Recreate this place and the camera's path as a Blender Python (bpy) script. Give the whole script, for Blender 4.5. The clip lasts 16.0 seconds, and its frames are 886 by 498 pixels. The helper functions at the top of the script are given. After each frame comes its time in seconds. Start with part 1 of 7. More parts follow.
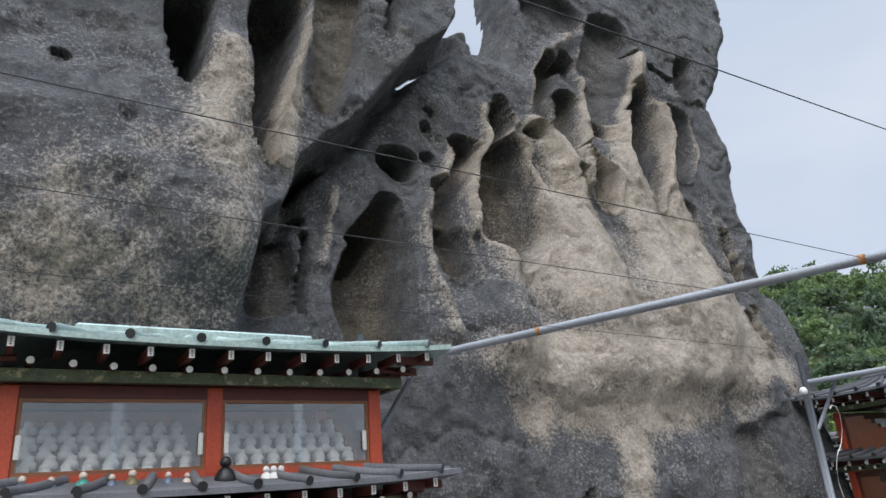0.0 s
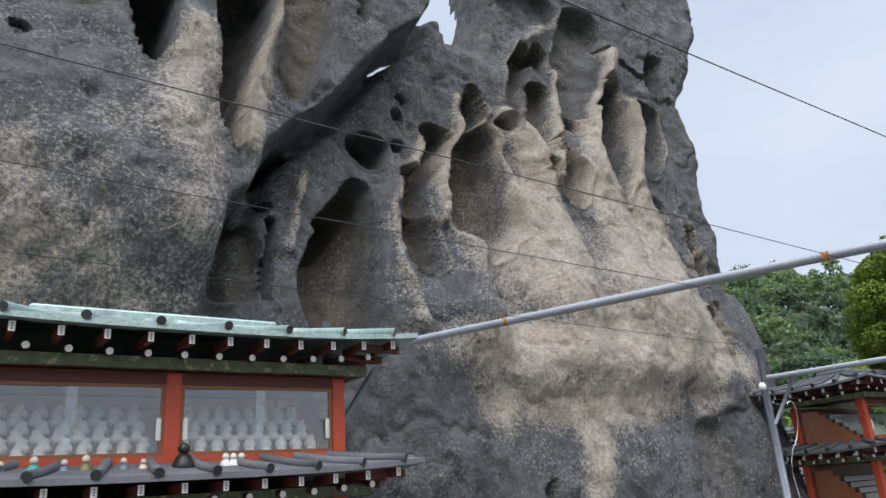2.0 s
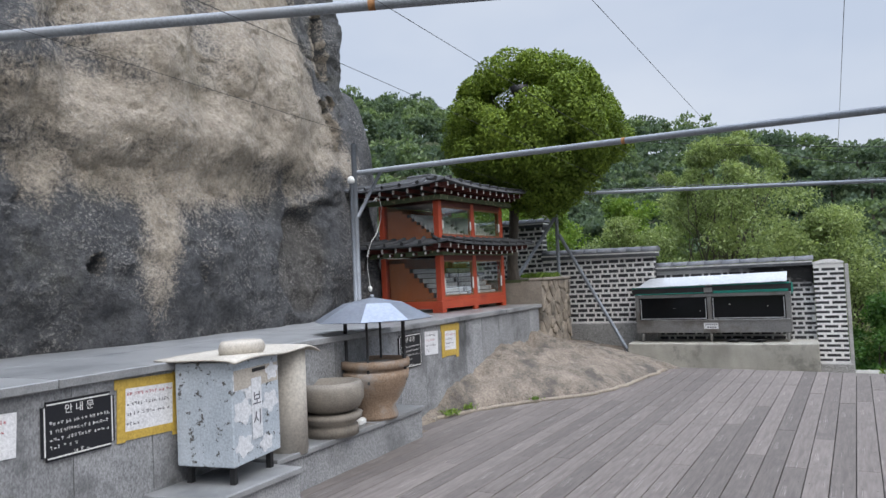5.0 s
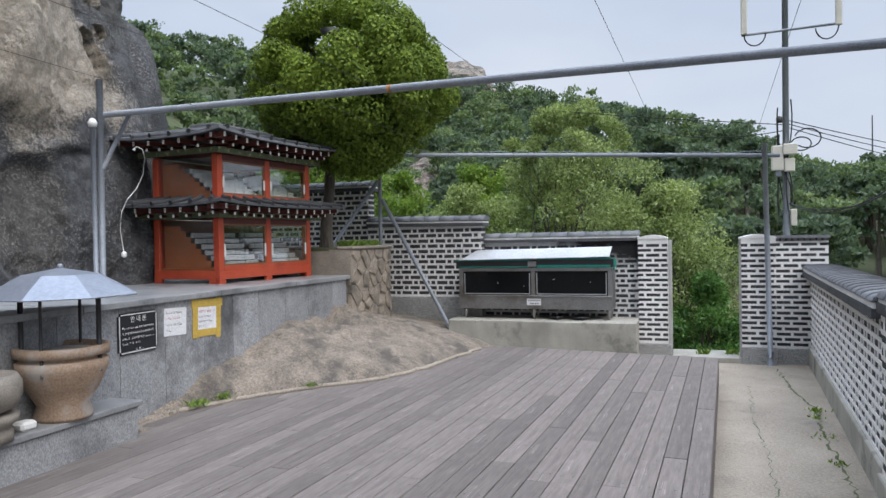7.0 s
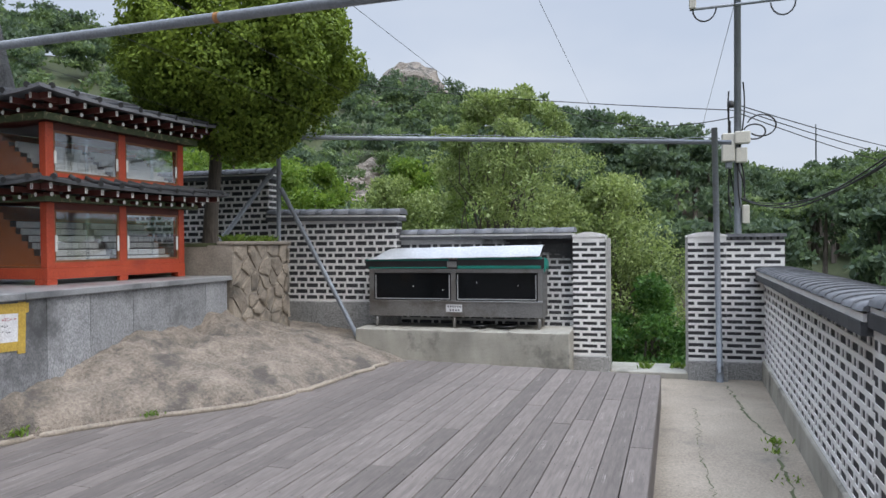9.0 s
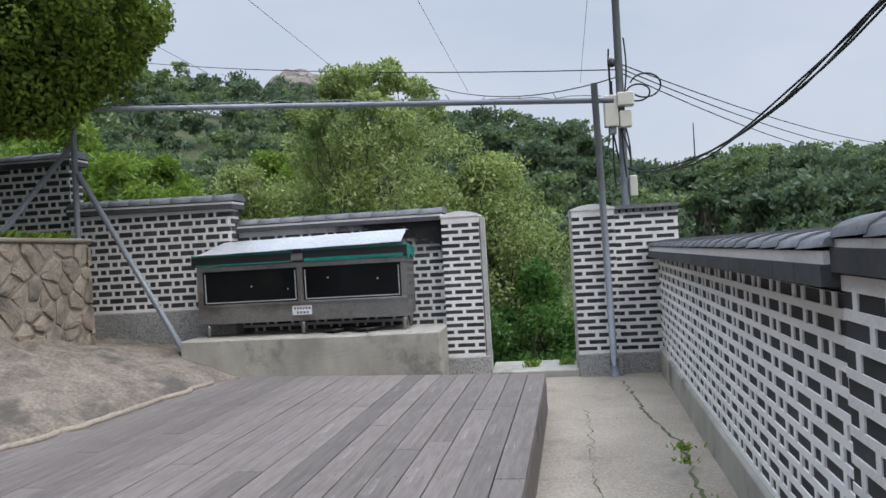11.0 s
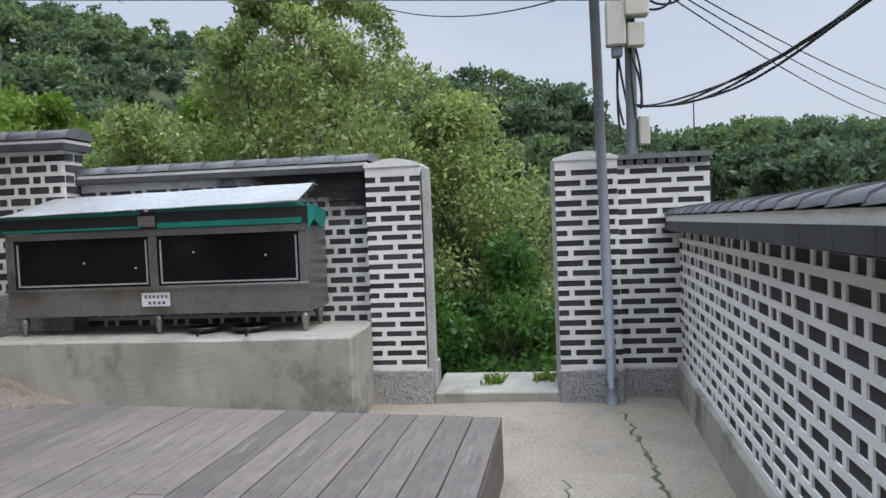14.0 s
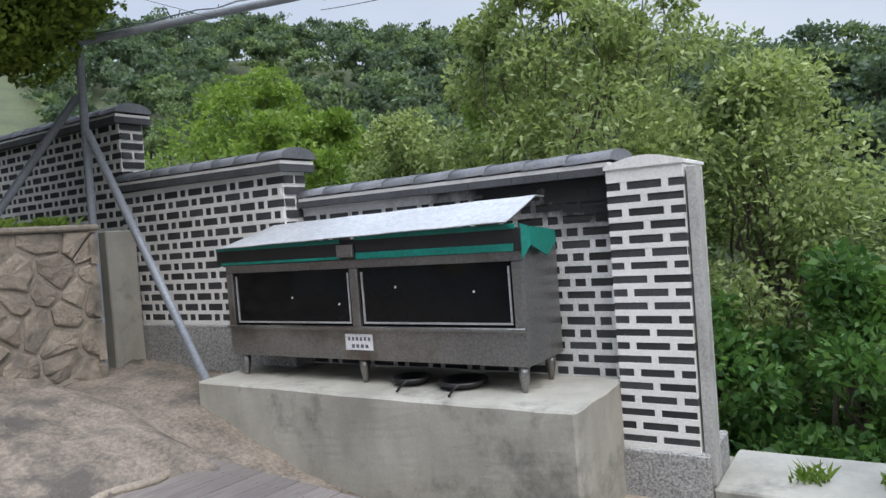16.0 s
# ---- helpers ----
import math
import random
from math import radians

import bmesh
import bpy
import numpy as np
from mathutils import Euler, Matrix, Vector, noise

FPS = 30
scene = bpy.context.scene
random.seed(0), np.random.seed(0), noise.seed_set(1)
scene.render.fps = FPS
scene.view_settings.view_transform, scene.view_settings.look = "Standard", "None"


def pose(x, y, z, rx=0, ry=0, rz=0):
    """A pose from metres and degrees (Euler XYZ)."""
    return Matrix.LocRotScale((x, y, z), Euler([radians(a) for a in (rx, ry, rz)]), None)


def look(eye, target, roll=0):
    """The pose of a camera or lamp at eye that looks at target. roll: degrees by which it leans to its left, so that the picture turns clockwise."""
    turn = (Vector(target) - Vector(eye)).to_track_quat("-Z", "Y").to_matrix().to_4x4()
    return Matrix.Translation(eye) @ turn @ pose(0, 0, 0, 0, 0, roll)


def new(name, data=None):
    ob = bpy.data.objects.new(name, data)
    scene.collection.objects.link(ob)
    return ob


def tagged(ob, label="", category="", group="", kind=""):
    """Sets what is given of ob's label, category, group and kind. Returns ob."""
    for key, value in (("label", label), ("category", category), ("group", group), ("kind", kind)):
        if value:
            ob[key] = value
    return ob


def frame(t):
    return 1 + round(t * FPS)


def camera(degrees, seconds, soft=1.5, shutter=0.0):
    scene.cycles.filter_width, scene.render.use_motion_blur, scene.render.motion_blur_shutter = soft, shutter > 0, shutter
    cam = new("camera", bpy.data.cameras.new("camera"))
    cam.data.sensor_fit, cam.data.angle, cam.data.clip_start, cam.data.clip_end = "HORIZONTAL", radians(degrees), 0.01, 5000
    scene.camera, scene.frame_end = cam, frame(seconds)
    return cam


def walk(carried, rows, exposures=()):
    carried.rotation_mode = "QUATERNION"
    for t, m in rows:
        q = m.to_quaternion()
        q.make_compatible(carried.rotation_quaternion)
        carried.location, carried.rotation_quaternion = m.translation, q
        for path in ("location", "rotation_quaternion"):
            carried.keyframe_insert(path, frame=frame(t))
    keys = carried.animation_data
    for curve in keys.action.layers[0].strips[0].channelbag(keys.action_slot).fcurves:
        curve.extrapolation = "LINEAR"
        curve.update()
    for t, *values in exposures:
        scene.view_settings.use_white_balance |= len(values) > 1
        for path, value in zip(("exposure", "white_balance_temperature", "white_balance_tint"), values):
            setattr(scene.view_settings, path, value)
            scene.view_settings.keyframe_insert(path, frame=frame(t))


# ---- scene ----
cam = camera(63.9, 16.0)
PATH = [
    (0, (0.499, 1.044, 2.368), (1.531, 2.617, 3.046), -4.6),
    (0.5, (0.484, 1.012, 2.365), (1.51, 2.571, 3.083), -4.9),
    (1, (0.483, 1.005, 2.357), (1.502, 2.544, 3.128), -5.1),
    (1.5, (0.491, 1.04, 2.366), (1.518, 2.576, 3.132), -4.6),
    (2, (0.525, 1.095, 2.359), (1.635, 2.626, 3.009), -4.1),
    (2.5, (0.627, 1.103, 2.25), (1.885, 2.578, 2.744), -4.3),
    (3, (0.782, 1.078, 2.167), (2.237, 2.418, 2.463), -4.4),
    (3.5, (0.918, 1.04, 2.095), (2.468, 2.29, 2.286), -3.6),
    (4, (1.06, 1.002, 2.072), (2.706, 2.131, 2.191), -3.9),
    (4.5, (1.31, 1.021, 2.059), (3.051, 2.0, 2.156), -3.5),
    (5, (1.595, 1.044, 2.044), (3.369, 1.964, 2.127), -2.7),
    (5.2, (1.718, 1.01, 2.029), (3.524, 1.868, 2.091), -2.1),
    (7.3, (3.532, 0.189, 2.059), (5.423, 0.841, 2.031), -1.1),
    (7.5, (3.705, 0.175, 2.03), (5.595, 0.83, 1.995), -1.2),
    (8, (4.139, 0.214, 2.007), (6.047, 0.815, 1.97), -1.1),
    (8.5, (4.621, 0.17, 1.952), (6.541, 0.729, 1.919), -1.0),
    (8.7, (4.78, 0.152, 1.951), (6.704, 0.699, 1.926), -0.8),
    (10.8, (6.58, -0.096, 1.599), (8.551, 0.246, 1.598), -1.8),
    (11, (6.777, -0.097, 1.605), (8.76, 0.164, 1.608), -3.3),
    (11.5, (7.221, -0.207, 1.577), (9.205, 0.044, 1.575), -3.7),
    (12, (7.625, -0.285, 1.578), (9.609, -0.037, 1.57), -3.1),
    (12.5, (8.095, -0.32, 1.587), (10.079, -0.073, 1.57), -3.2),
    (13, (8.593, -0.329, 1.538), (10.577, -0.085, 1.508), -2.6),
    (13.5, (9.091, -0.329, 1.483), (11.074, -0.081, 1.417), -2.1),
    (14, (9.529, -0.322, 1.528), (11.513, -0.075, 1.45), -2.3),
    (14.5, (9.989, -0.491, 1.629), (11.95, -0.113, 1.528), -2.7),
    (15, (10.428, -0.536, 1.664), (12.361, -0.037, 1.548), -3.1),
    (15.5, (10.784, -0.488, 1.675), (12.657, 0.208, 1.589), -3.8),
    (15.8, (11.029, -0.493, 1.681), (12.793, 0.448, 1.624), -4.5),
    (16, (11.173, -0.462, 1.72), (12.852, 0.623, 1.664), -4.4),
]
walk(cam, [(t, look(eye, target, roll)) for t, eye, target, roll in PATH], ((0, 0.4), (2.5, 0.52), (3.5, 0.46), (5.0, 0.34), (7.5, 0.4), (9.0, 0.34), (11.0, 0.29), (14.0, 0.3), (15.0, 0.36), (16, 0.42)))

# ---- world, sun ----
world = bpy.data.worlds.new("world")
scene.world = world
world.use_nodes = True
wn, wl = world.node_tree.nodes, world.node_tree.links
wn.clear()
w_out, w_bg = wn.new("ShaderNodeOutputWorld"), wn.new("ShaderNodeBackground")
sky = wn.new("ShaderNodeTexSky")
sky.sky_type, sky.sun_disc = "NISHITA", False
sky.sun_elevation, sky.sun_rotation = radians(47), radians(211)
sky.dust_density = 4.0
dim = wn.new("ShaderNodeMix")
dim.data_type, dim.blend_type = "RGBA", "MULTIPLY"
dim.inputs[0].default_value = 1.0
dim.inputs[7].default_value = (0.1, 0.1, 0.1, 1)
wl.new(sky.outputs[0], dim.inputs[6])
w_co, w_map, w_noise, w_ramp = wn.new("ShaderNodeTexCoord"), wn.new("ShaderNodeMapping"), wn.new("ShaderNodeTexNoise"), wn.new("ShaderNodeValToRGB")
w_map.inputs["Scale"].default_value = (1.4, 1.4, 3.2)
w_noise.inputs["Scale"].default_value, w_noise.inputs["Detail"].default_value = 1.6, 4
w_ramp.color_ramp.elements[0].position, w_ramp.color_ramp.elements[1].position = 0.35, 0.7
w_ramp.color_ramp.elements[0].color = (0.565, 0.642, 0.785, 1)
w_ramp.color_ramp.elements[1].color = (0.695, 0.752, 0.855, 1)
wl.new(w_co.outputs["Generated"], w_map.inputs[0])
wl.new(w_map.outputs[0], w_noise.inputs["Vector"])
wl.new(w_noise.outputs[0], w_ramp.inputs[0])
cover = wn.new("ShaderNodeMix")
cover.data_type = "RGBA"
cover.inputs[0].default_value = 0.86
wl.new(dim.outputs[2], cover.inputs[6])
wl.new(w_ramp.outputs[0], cover.inputs[7])
# an overcast sky is brighter overhead than at the horizon
w_sep, w_up = wn.new("ShaderNodeSeparateXYZ"), wn.new("ShaderNodeMapRange")
wl.new(w_co.outputs["Generated"], w_sep.inputs[0])
wl.new(w_sep.outputs[2], w_up.inputs[0])
for k, v in ((1, 0.66), (2, 1.0), (3, 0.85), (4, 6.3)):
    w_up.inputs[k].default_value = v
wl.new(w_up.outputs[0], w_bg.inputs[1])
wl.new(cover.outputs[2], w_bg.inputs[0])
wl.new(w_bg.outputs[0], w_out.inputs[0])

sun_data = bpy.data.lights.new("sun", "SUN")
sun_data.energy, sun_data.angle, sun_data.color = 1.3, radians(40), (1.0, 0.96, 0.9)
sun = new("sun", sun_data)
sun.matrix_world = look((0, 0, 30), (5.5, 9.2, 18.5))


# ---- materials ----
def nodes_of(name, rough=0.7, metal=0.0):
    m = bpy.data.materials.new(name)
    m.use_nodes = True
    nt = m.node_tree
    b = nt.nodes["Principled BSDF"]
    b.inputs["Roughness"].default_value, b.inputs["Metallic"].default_value = rough, metal
    return m, nt, b


def tex_noise(nt, scale, detail=5, rough=0.6, stretch=(1, 1, 1), space="Object"):
    co, mp, nz = nt.nodes.new("ShaderNodeTexCoord"), nt.nodes.new("ShaderNodeMapping"), nt.nodes.new("ShaderNodeTexNoise")
    mp.inputs["Scale"].default_value = stretch
    nz.inputs["Scale"].default_value, nz.inputs["Detail"].default_value, nz.inputs["Roughness"].default_value = scale, detail, rough
    nt.links.new(co.outputs[space], mp.inputs[0])
    nt.links.new(mp.outputs[0], nz.inputs["Vector"])
    return nz.outputs[0]


def ramp(nt, src, stops):
    r = nt.nodes.new("ShaderNodeValToRGB")
    e = r.color_ramp.elements
    while len(e) < len(stops):
        e.new(0.5)
    for el, (p, c) in zip(e, stops):
        el.position = p
        el.color = (*c, 1) if len(c) == 3 else c
    nt.links.new(src, r.inputs[0])
    return r.outputs[0]


def mix(nt, fac, a, b, kind="MIX"):
    n = nt.nodes.new("ShaderNodeMix")
    n.data_type, n.blend_type = "RGBA", kind
    for i, v in ((0, fac), (6, a), (7, b)):
        if isinstance(v, (int, float)):
            n.inputs[i].default_value = v
        elif isinstance(v, tuple):
            n.inputs[i].default_value = (*v, 1)
        else:
            nt.links.new(v, n.inputs[i])
    return n.outputs[2]


def bump(nt, b, src, strength=0.4, dist=0.01):
    n = nt.nodes.new("ShaderNodeBump")
    n.inputs["Strength"].default_value, n.inputs["Distance"].default_value = strength, dist
    nt.links.new(src, n.inputs["Height"])
    nt.links.new(n.outputs[0], b.inputs["Normal"])


def surface(name, lo, hi, rough=0.75, metal=0.0, scale=3.0, fine=60.0, relief=0.3, dist=0.006, stretch=(1, 1, 1), stain=None, stain_at=(0.55, 0.7), each=0.0, stain_scale=1.3, space="Object", island=False, grain=0.35):
    """A surface with two scales of grain, blotches of a stain colour and piece-to-piece change."""
    m, nt, b = nodes_of(name, rough, metal)
    big, small = tex_noise(nt, scale, 6, 0.6, stretch, space), tex_noise(nt, fine, 3, 0.7, stretch, space)
    c = ramp(nt, big, [(0.3, lo), (0.7, hi)])
    c = mix(nt, grain, c, ramp(nt, small, [(0.35, tuple(0.5 * v for v in lo)), (0.65, tuple(min(1, 1.15 * v) for v in hi))]))
    if stain:
        s = ramp(nt, tex_noise(nt, stain_scale, 6, 0.7, (1, 1, 1), space), [(stain_at[0], (0, 0, 0)), (stain_at[1], (1, 1, 1))])
        c = mix(nt, s, c, stain)
    if each:
        if island:
            r = nt.nodes.new("ShaderNodeNewGeometry").outputs["Random Per Island"]
        else:
            r = nt.nodes.new("ShaderNodeObjectInfo").outputs["Random"]
        c = mix(nt, 1.0, c, ramp(nt, r, [(0, (1 - each,) * 3), (1, (1 + each * 0.6,) * 3)]), "MULTIPLY")
    nt.links.new(c, b.inputs["Base Color"])
    nt.links.new(ramp(nt, small, [(0.2, (rough * 0.85,) * 3), (0.8, (min(1, rough * 1.15),) * 3)]), b.inputs["Roughness"])
    if relief:
        bump(nt, b, mix(nt, 0.5, big, small), relief, dist)
    return m


def plain(name, colour, rough=0.5, metal=0.0):
    return surface(name, tuple(0.85 * v for v in colour), tuple(min(1, 1.1 * v) for v in colour), rough, metal, 5, 90, 0.1, 0.002)


def rock_material():
    m, nt, b = nodes_of("granite cliff", 0.9)
    at = nt.nodes.new("ShaderNodeAttribute")
    at.attribute_name = "bleach_shade"
    pk = nt.nodes.new("ShaderNodeAttribute")
    pk.attribute_name = "hollow"
    big, mid, fine = tex_noise(nt, 0.55, 6, 0.65), tex_noise(nt, 3.5, 6, 0.7), tex_noise(nt, 28, 4, 0.8)
    streak = tex_noise(nt, 2.2, 5, 0.65, (1, 1, 0.16))
    dark = ramp(nt, mid, [(0.3, (0.042, 0.044, 0.050)), (0.72, (0.15, 0.152, 0.158))])
    pale = ramp(nt, mid, [(0.25, (0.28, 0.235, 0.185)), (0.75, (0.56, 0.49, 0.405))])
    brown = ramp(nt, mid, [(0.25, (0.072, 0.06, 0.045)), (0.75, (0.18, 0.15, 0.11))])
    add = nt.nodes.new("ShaderNodeMath")
    add.operation = "MULTIPLY_ADD"
    nt.links.new(big, add.inputs[0])
    add.inputs[1].default_value = 1.3
    nt.links.new(at.outputs["Fac"], add.inputs[2])
    add2 = nt.nodes.new("ShaderNodeMath")
    add2.operation = "MULTIPLY_ADD"
    nt.links.new(streak, add2.inputs[0])
    add2.inputs[1].default_value = 0.6
    nt.links.new(add.outputs[0], add2.inputs[2])
    add3 = nt.nodes.new("ShaderNodeMath")
    add3.operation = "MULTIPLY_ADD"
    nt.links.new(fine, add3.inputs[0])
    add3.inputs[1].default_value = 1.25
    nt.links.new(add2.outputs[0], add3.inputs[2])
    half = nt.nodes.new("ShaderNodeMath")
    half.operation = "MULTIPLY"
    nt.links.new(add3.outputs[0], half.inputs[0])
    half.inputs[1].default_value = 0.5
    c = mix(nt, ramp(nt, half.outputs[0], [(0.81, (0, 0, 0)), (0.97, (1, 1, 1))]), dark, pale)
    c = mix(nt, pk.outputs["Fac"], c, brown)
    lichen = mix(nt, 1.0, ramp(nt, fine, [(0.53, (0, 0, 0)), (0.59, (1, 1, 1))]), ramp(nt, tex_noise(nt, 1.1, 5, 0.7), [(0.44, (0, 0, 0)), (0.6, (0.55, 0.55, 0.55))]), "MULTIPLY")
    c = mix(nt, lichen, c, (0.44, 0.42, 0.39))
    moss = ramp(nt, tex_noise(nt, 0.8, 5, 0.7), [(0.56, (0, 0, 0)), (0.75, (0.35, 0.35, 0.35))])
    c = mix(nt, moss, c, (0.12, 0.115, 0.06))
    c = mix(nt, 0.55, c, ramp(nt, tex_noise(nt, 21, 5, 0.85), [(0.40, (0.42, 0.42, 0.44)), (0.53, (1, 1, 1)), (0.66, (1.35, 1.33, 1.3))]), "MULTIPLY")
    nt.links.new(c, b.inputs["Base Color"])
    bump(nt, b, mix(nt, 0.68, mid, fine), 1.0, 0.085)
    return m


def leaf_material(name, lo, hi, shine=0.5, clear=0.4):
    m, nt, b = nodes_of(name, shine)
    b.inputs["Specular IOR Level"].default_value = 0.2
    r = nt.nodes.new("ShaderNodeNewGeometry").outputs["Random Per Island"]
    c = ramp(nt, r, [(0, lo), (1, hi)])
    c = mix(nt, 1.0, c, ramp(nt, tex_noise(nt, 0.5, 3), [(0.3, (0.6, 0.65, 0.6)), (0.7, (1.25, 1.2, 1.1))]), "MULTIPLY")
    nt.links.new(c, b.inputs["Base Color"])
    tl, mx = nt.nodes.new("ShaderNodeBsdfTranslucent"), nt.nodes.new("ShaderNodeMixShader")
    nt.links.new(mix(nt, 1.0, c, (1.25, 1.3, 0.8), "MULTIPLY"), tl.inputs[0])
    mx.inputs[0].default_value = clear
    nt.links.new(b.outputs[0], mx.inputs[1])
    nt.links.new(tl.outputs[0], mx.inputs[2])
    nt.links.new(mx.outputs[0], nt.nodes["Material Output"].inputs[0])
    return m


def glass_material(name, tint=(0.95, 0.97, 0.98), through_share=0.8):
    m, nt, b = nodes_of(name, 0.05)
    out = nt.nodes["Material Output"]
    tr, gl, mx = nt.nodes.new("ShaderNodeBsdfTransparent"), nt.nodes.new("ShaderNodeBsdfGlossy"), nt.nodes.new("ShaderNodeMixShader")
    lw, pw, fr = nt.nodes.new("ShaderNodeLayerWeight"), nt.nodes.new("ShaderNodeMath"), nt.nodes.new("ShaderNodeMath")
    pw.operation, fr.operation = "POWER", "MULTIPLY_ADD"
    nt.links.new(lw.outputs["Facing"], pw.inputs[0])
    pw.inputs[1].default_value = 3.5
    nt.links.new(pw.outputs[0], fr.inputs[0])
    fr.inputs[1].default_value, fr.inputs[2].default_value = 0.6, 0.12
    tr.inputs[0].default_value = (*tint, 1)
    gl.inputs["Roughness"].default_value = 0.02
    nt.links.new(fr.outputs[0], mx.inputs[0])
    nt.links.new(tr.outputs[0], mx.inputs[1])
    nt.links.new(gl.outputs[0], mx.inputs[2])
    nt.links.new(mx.outputs[0], out.inputs[0])
    return m


M_ROCK = rock_material()
M_SLOPE = surface("bare rock slope", (0.11, 0.092, 0.075), (0.34, 0.285, 0.23), 0.95, 0, 4.0, 32, 1.0, 0.06, grain=0.32, stain=(0.10, 0.088, 0.076), stain_at=(0.50, 0.62), stain_scale=1.6)
M_RUBBLE = surface("rubble stone", (0.20, 0.165, 0.13), (0.40, 0.345, 0.28), 0.95, 0, 4, 40, 0.8, 0.03, stain=(0.12, 0.11, 0.095), stain_at=(0.5, 0.66), stain_scale=2.5, each=0.25)
M_RUBBLE_JOINT = surface("rubble mortar", (0.19, 0.165, 0.135), (0.33, 0.29, 0.24), 0.95, 0, 5, 50, 0.6, 0.015)
M_GRANITE = surface("grey granite", (0.17, 0.175, 0.185), (0.40, 0.405, 0.415), 0.6, 0, 3.0, 95, 0.2, 0.003, stain=(0.09, 0.092, 0.095), stain_at=(0.5, 0.7), each=0.3, grain=0.6, stretch=(1, 1, 0.55))
M_SLAB = surface("granite slab", (0.2, 0.205, 0.21), (0.33, 0.335, 0.34), 0.35, 0, 2.0, 140, 0.1, 0.003, stain=(0.12, 0.125, 0.13), stain_at=(0.5, 0.7), each=0.12)
M_MORTAR = surface("white wall mortar", (0.62, 0.612, 0.60), (0.80, 0.79, 0.775), 0.9, 0, 2.6, 60, 0.5, 0.008, grain=0.2, stain=(0.36, 0.36, 0.35), stain_at=(0.56, 0.76))
# lighter copy of the wall mortar: brightness the shaded yard wall lacks, put into colour
M_MORTAR_LIT = surface("white wall mortar, lightened", (0.76, 0.755, 0.745), (0.88, 0.875, 0.865), 0.9, 0, 2.0, 60, 0.4, 0.006, grain=0.12, stain=(0.5, 0.5, 0.48), stain_at=(0.62, 0.8))
M_BRICK = surface("dark grey brick", (0.025, 0.026, 0.03), (0.06, 0.06, 0.065), 0.85, 0, 6, 70, 0.5, 0.006, each=0.45)
M_SOOT = surface("sooty brick", (0.012, 0.012, 0.013), (0.03, 0.03, 0.03), 0.9, 0, 6, 70, 0.5, 0.006, each=0.3)
M_TILE = surface("grey roof tile", (0.07, 0.075, 0.085), (0.17, 0.175, 0.19), 0.7, 0, 3, 60, 0.4, 0.008, stain=(0.28, 0.28, 0.28), stain_at=(0.6, 0.75), each=0.25)
M_TILE_DARK = surface("dark roof tile", (0.03, 0.032, 0.036), (0.075, 0.078, 0.085), 0.8, 0, 3, 60, 0.4, 0.008, each=0.25)
M_PLINTH = surface("pebbled plinth", (0.15, 0.15, 0.15), (0.42, 0.415, 0.405), 0.9, 0, 2, 70, 0.8, 0.01, grain=0.75, stain=(0.2, 0.2, 0.195), stain_at=(0.55, 0.75))
M_CONCRETE = surface("weathered concrete", (0.195, 0.165, 0.132), (0.37, 0.318, 0.256), 0.92, 0, 1.0, 45, 0.4, 0.01, stain=(0.14, 0.128, 0.112), stain_at=(0.55, 0.74), stain_scale=0.9)
M_PLATFORM = surface("cast concrete", (0.25, 0.24, 0.21), (0.43, 0.415, 0.365), 0.9, 0, 2.2, 90, 0.25, 0.005, stain=(0.13, 0.128, 0.115), stain_at=(0.52, 0.68), stretch=(1, 1, 0.6), stain_scale=1.6, grain=0.13)
M_DECK = surface("weathered deck board", (0.10, 0.084, 0.076), (0.215, 0.188, 0.173), 0.8, 0, 1.6, 30, 0.5, 0.006, stretch=(0.1, 1, 1), stain=(0.09, 0.078, 0.072), stain_at=(0.52, 0.74), each=0.26, grain=0.34)


def scuffed(m):
    """Pale scuffs and a few dark damp patches over the boards."""
    nt = m.node_tree
    b = nt.nodes["Principled BSDF"]
    src = b.inputs["Base Color"].links[0].from_socket
    pale = mix(nt, 1.0, ramp(nt, tex_noise(nt, 9, 5, 0.8, (0.35, 1, 1), "Generated"), [(0.56, (0, 0, 0)), (0.66, (0.8, 0.8, 0.8))]), ramp(nt, tex_noise(nt, 2.3, 4, 0.6), [(0.5, (0, 0, 0)), (0.62, (1, 1, 1))]), "MULTIPLY")
    damp = ramp(nt, tex_noise(nt, 0.9, 5, 0.65), [(0.62, (0, 0, 0)), (0.70, (0.7, 0.7, 0.7))])
    c = mix(nt, damp, mix(nt, pale, src, (0.40, 0.37, 0.345)), (0.055, 0.05, 0.048))
    nt.links.new(c, b.inputs["Base Color"])


scuffed(M_DECK)
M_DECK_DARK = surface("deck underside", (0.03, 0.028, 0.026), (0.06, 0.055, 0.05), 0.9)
M_RED = surface("red painted wood", (0.36, 0.045, 0.02), (0.52, 0.085, 0.035), 0.5, 0, 3, 50, 0.25, 0.004, stain=(0.25, 0.04, 0.025), stain_at=(0.58, 0.8))
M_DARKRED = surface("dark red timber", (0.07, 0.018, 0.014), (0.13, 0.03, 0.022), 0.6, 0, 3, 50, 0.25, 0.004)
M_ORANGE = surface("orange panel", (0.42, 0.12, 0.03), (0.55, 0.17, 0.05), 0.6, 0, 2, 50, 0.2, 0.003)
M_GREENBEAM = surface("painted green beam", (0.03, 0.045, 0.02), (0.10, 0.12, 0.055), 0.6, 0, 9, 40, 0.2, 0.004, stain=(0.27, 0.23, 0.13), stain_at=(0.57, 0.62), stain_scale=14)
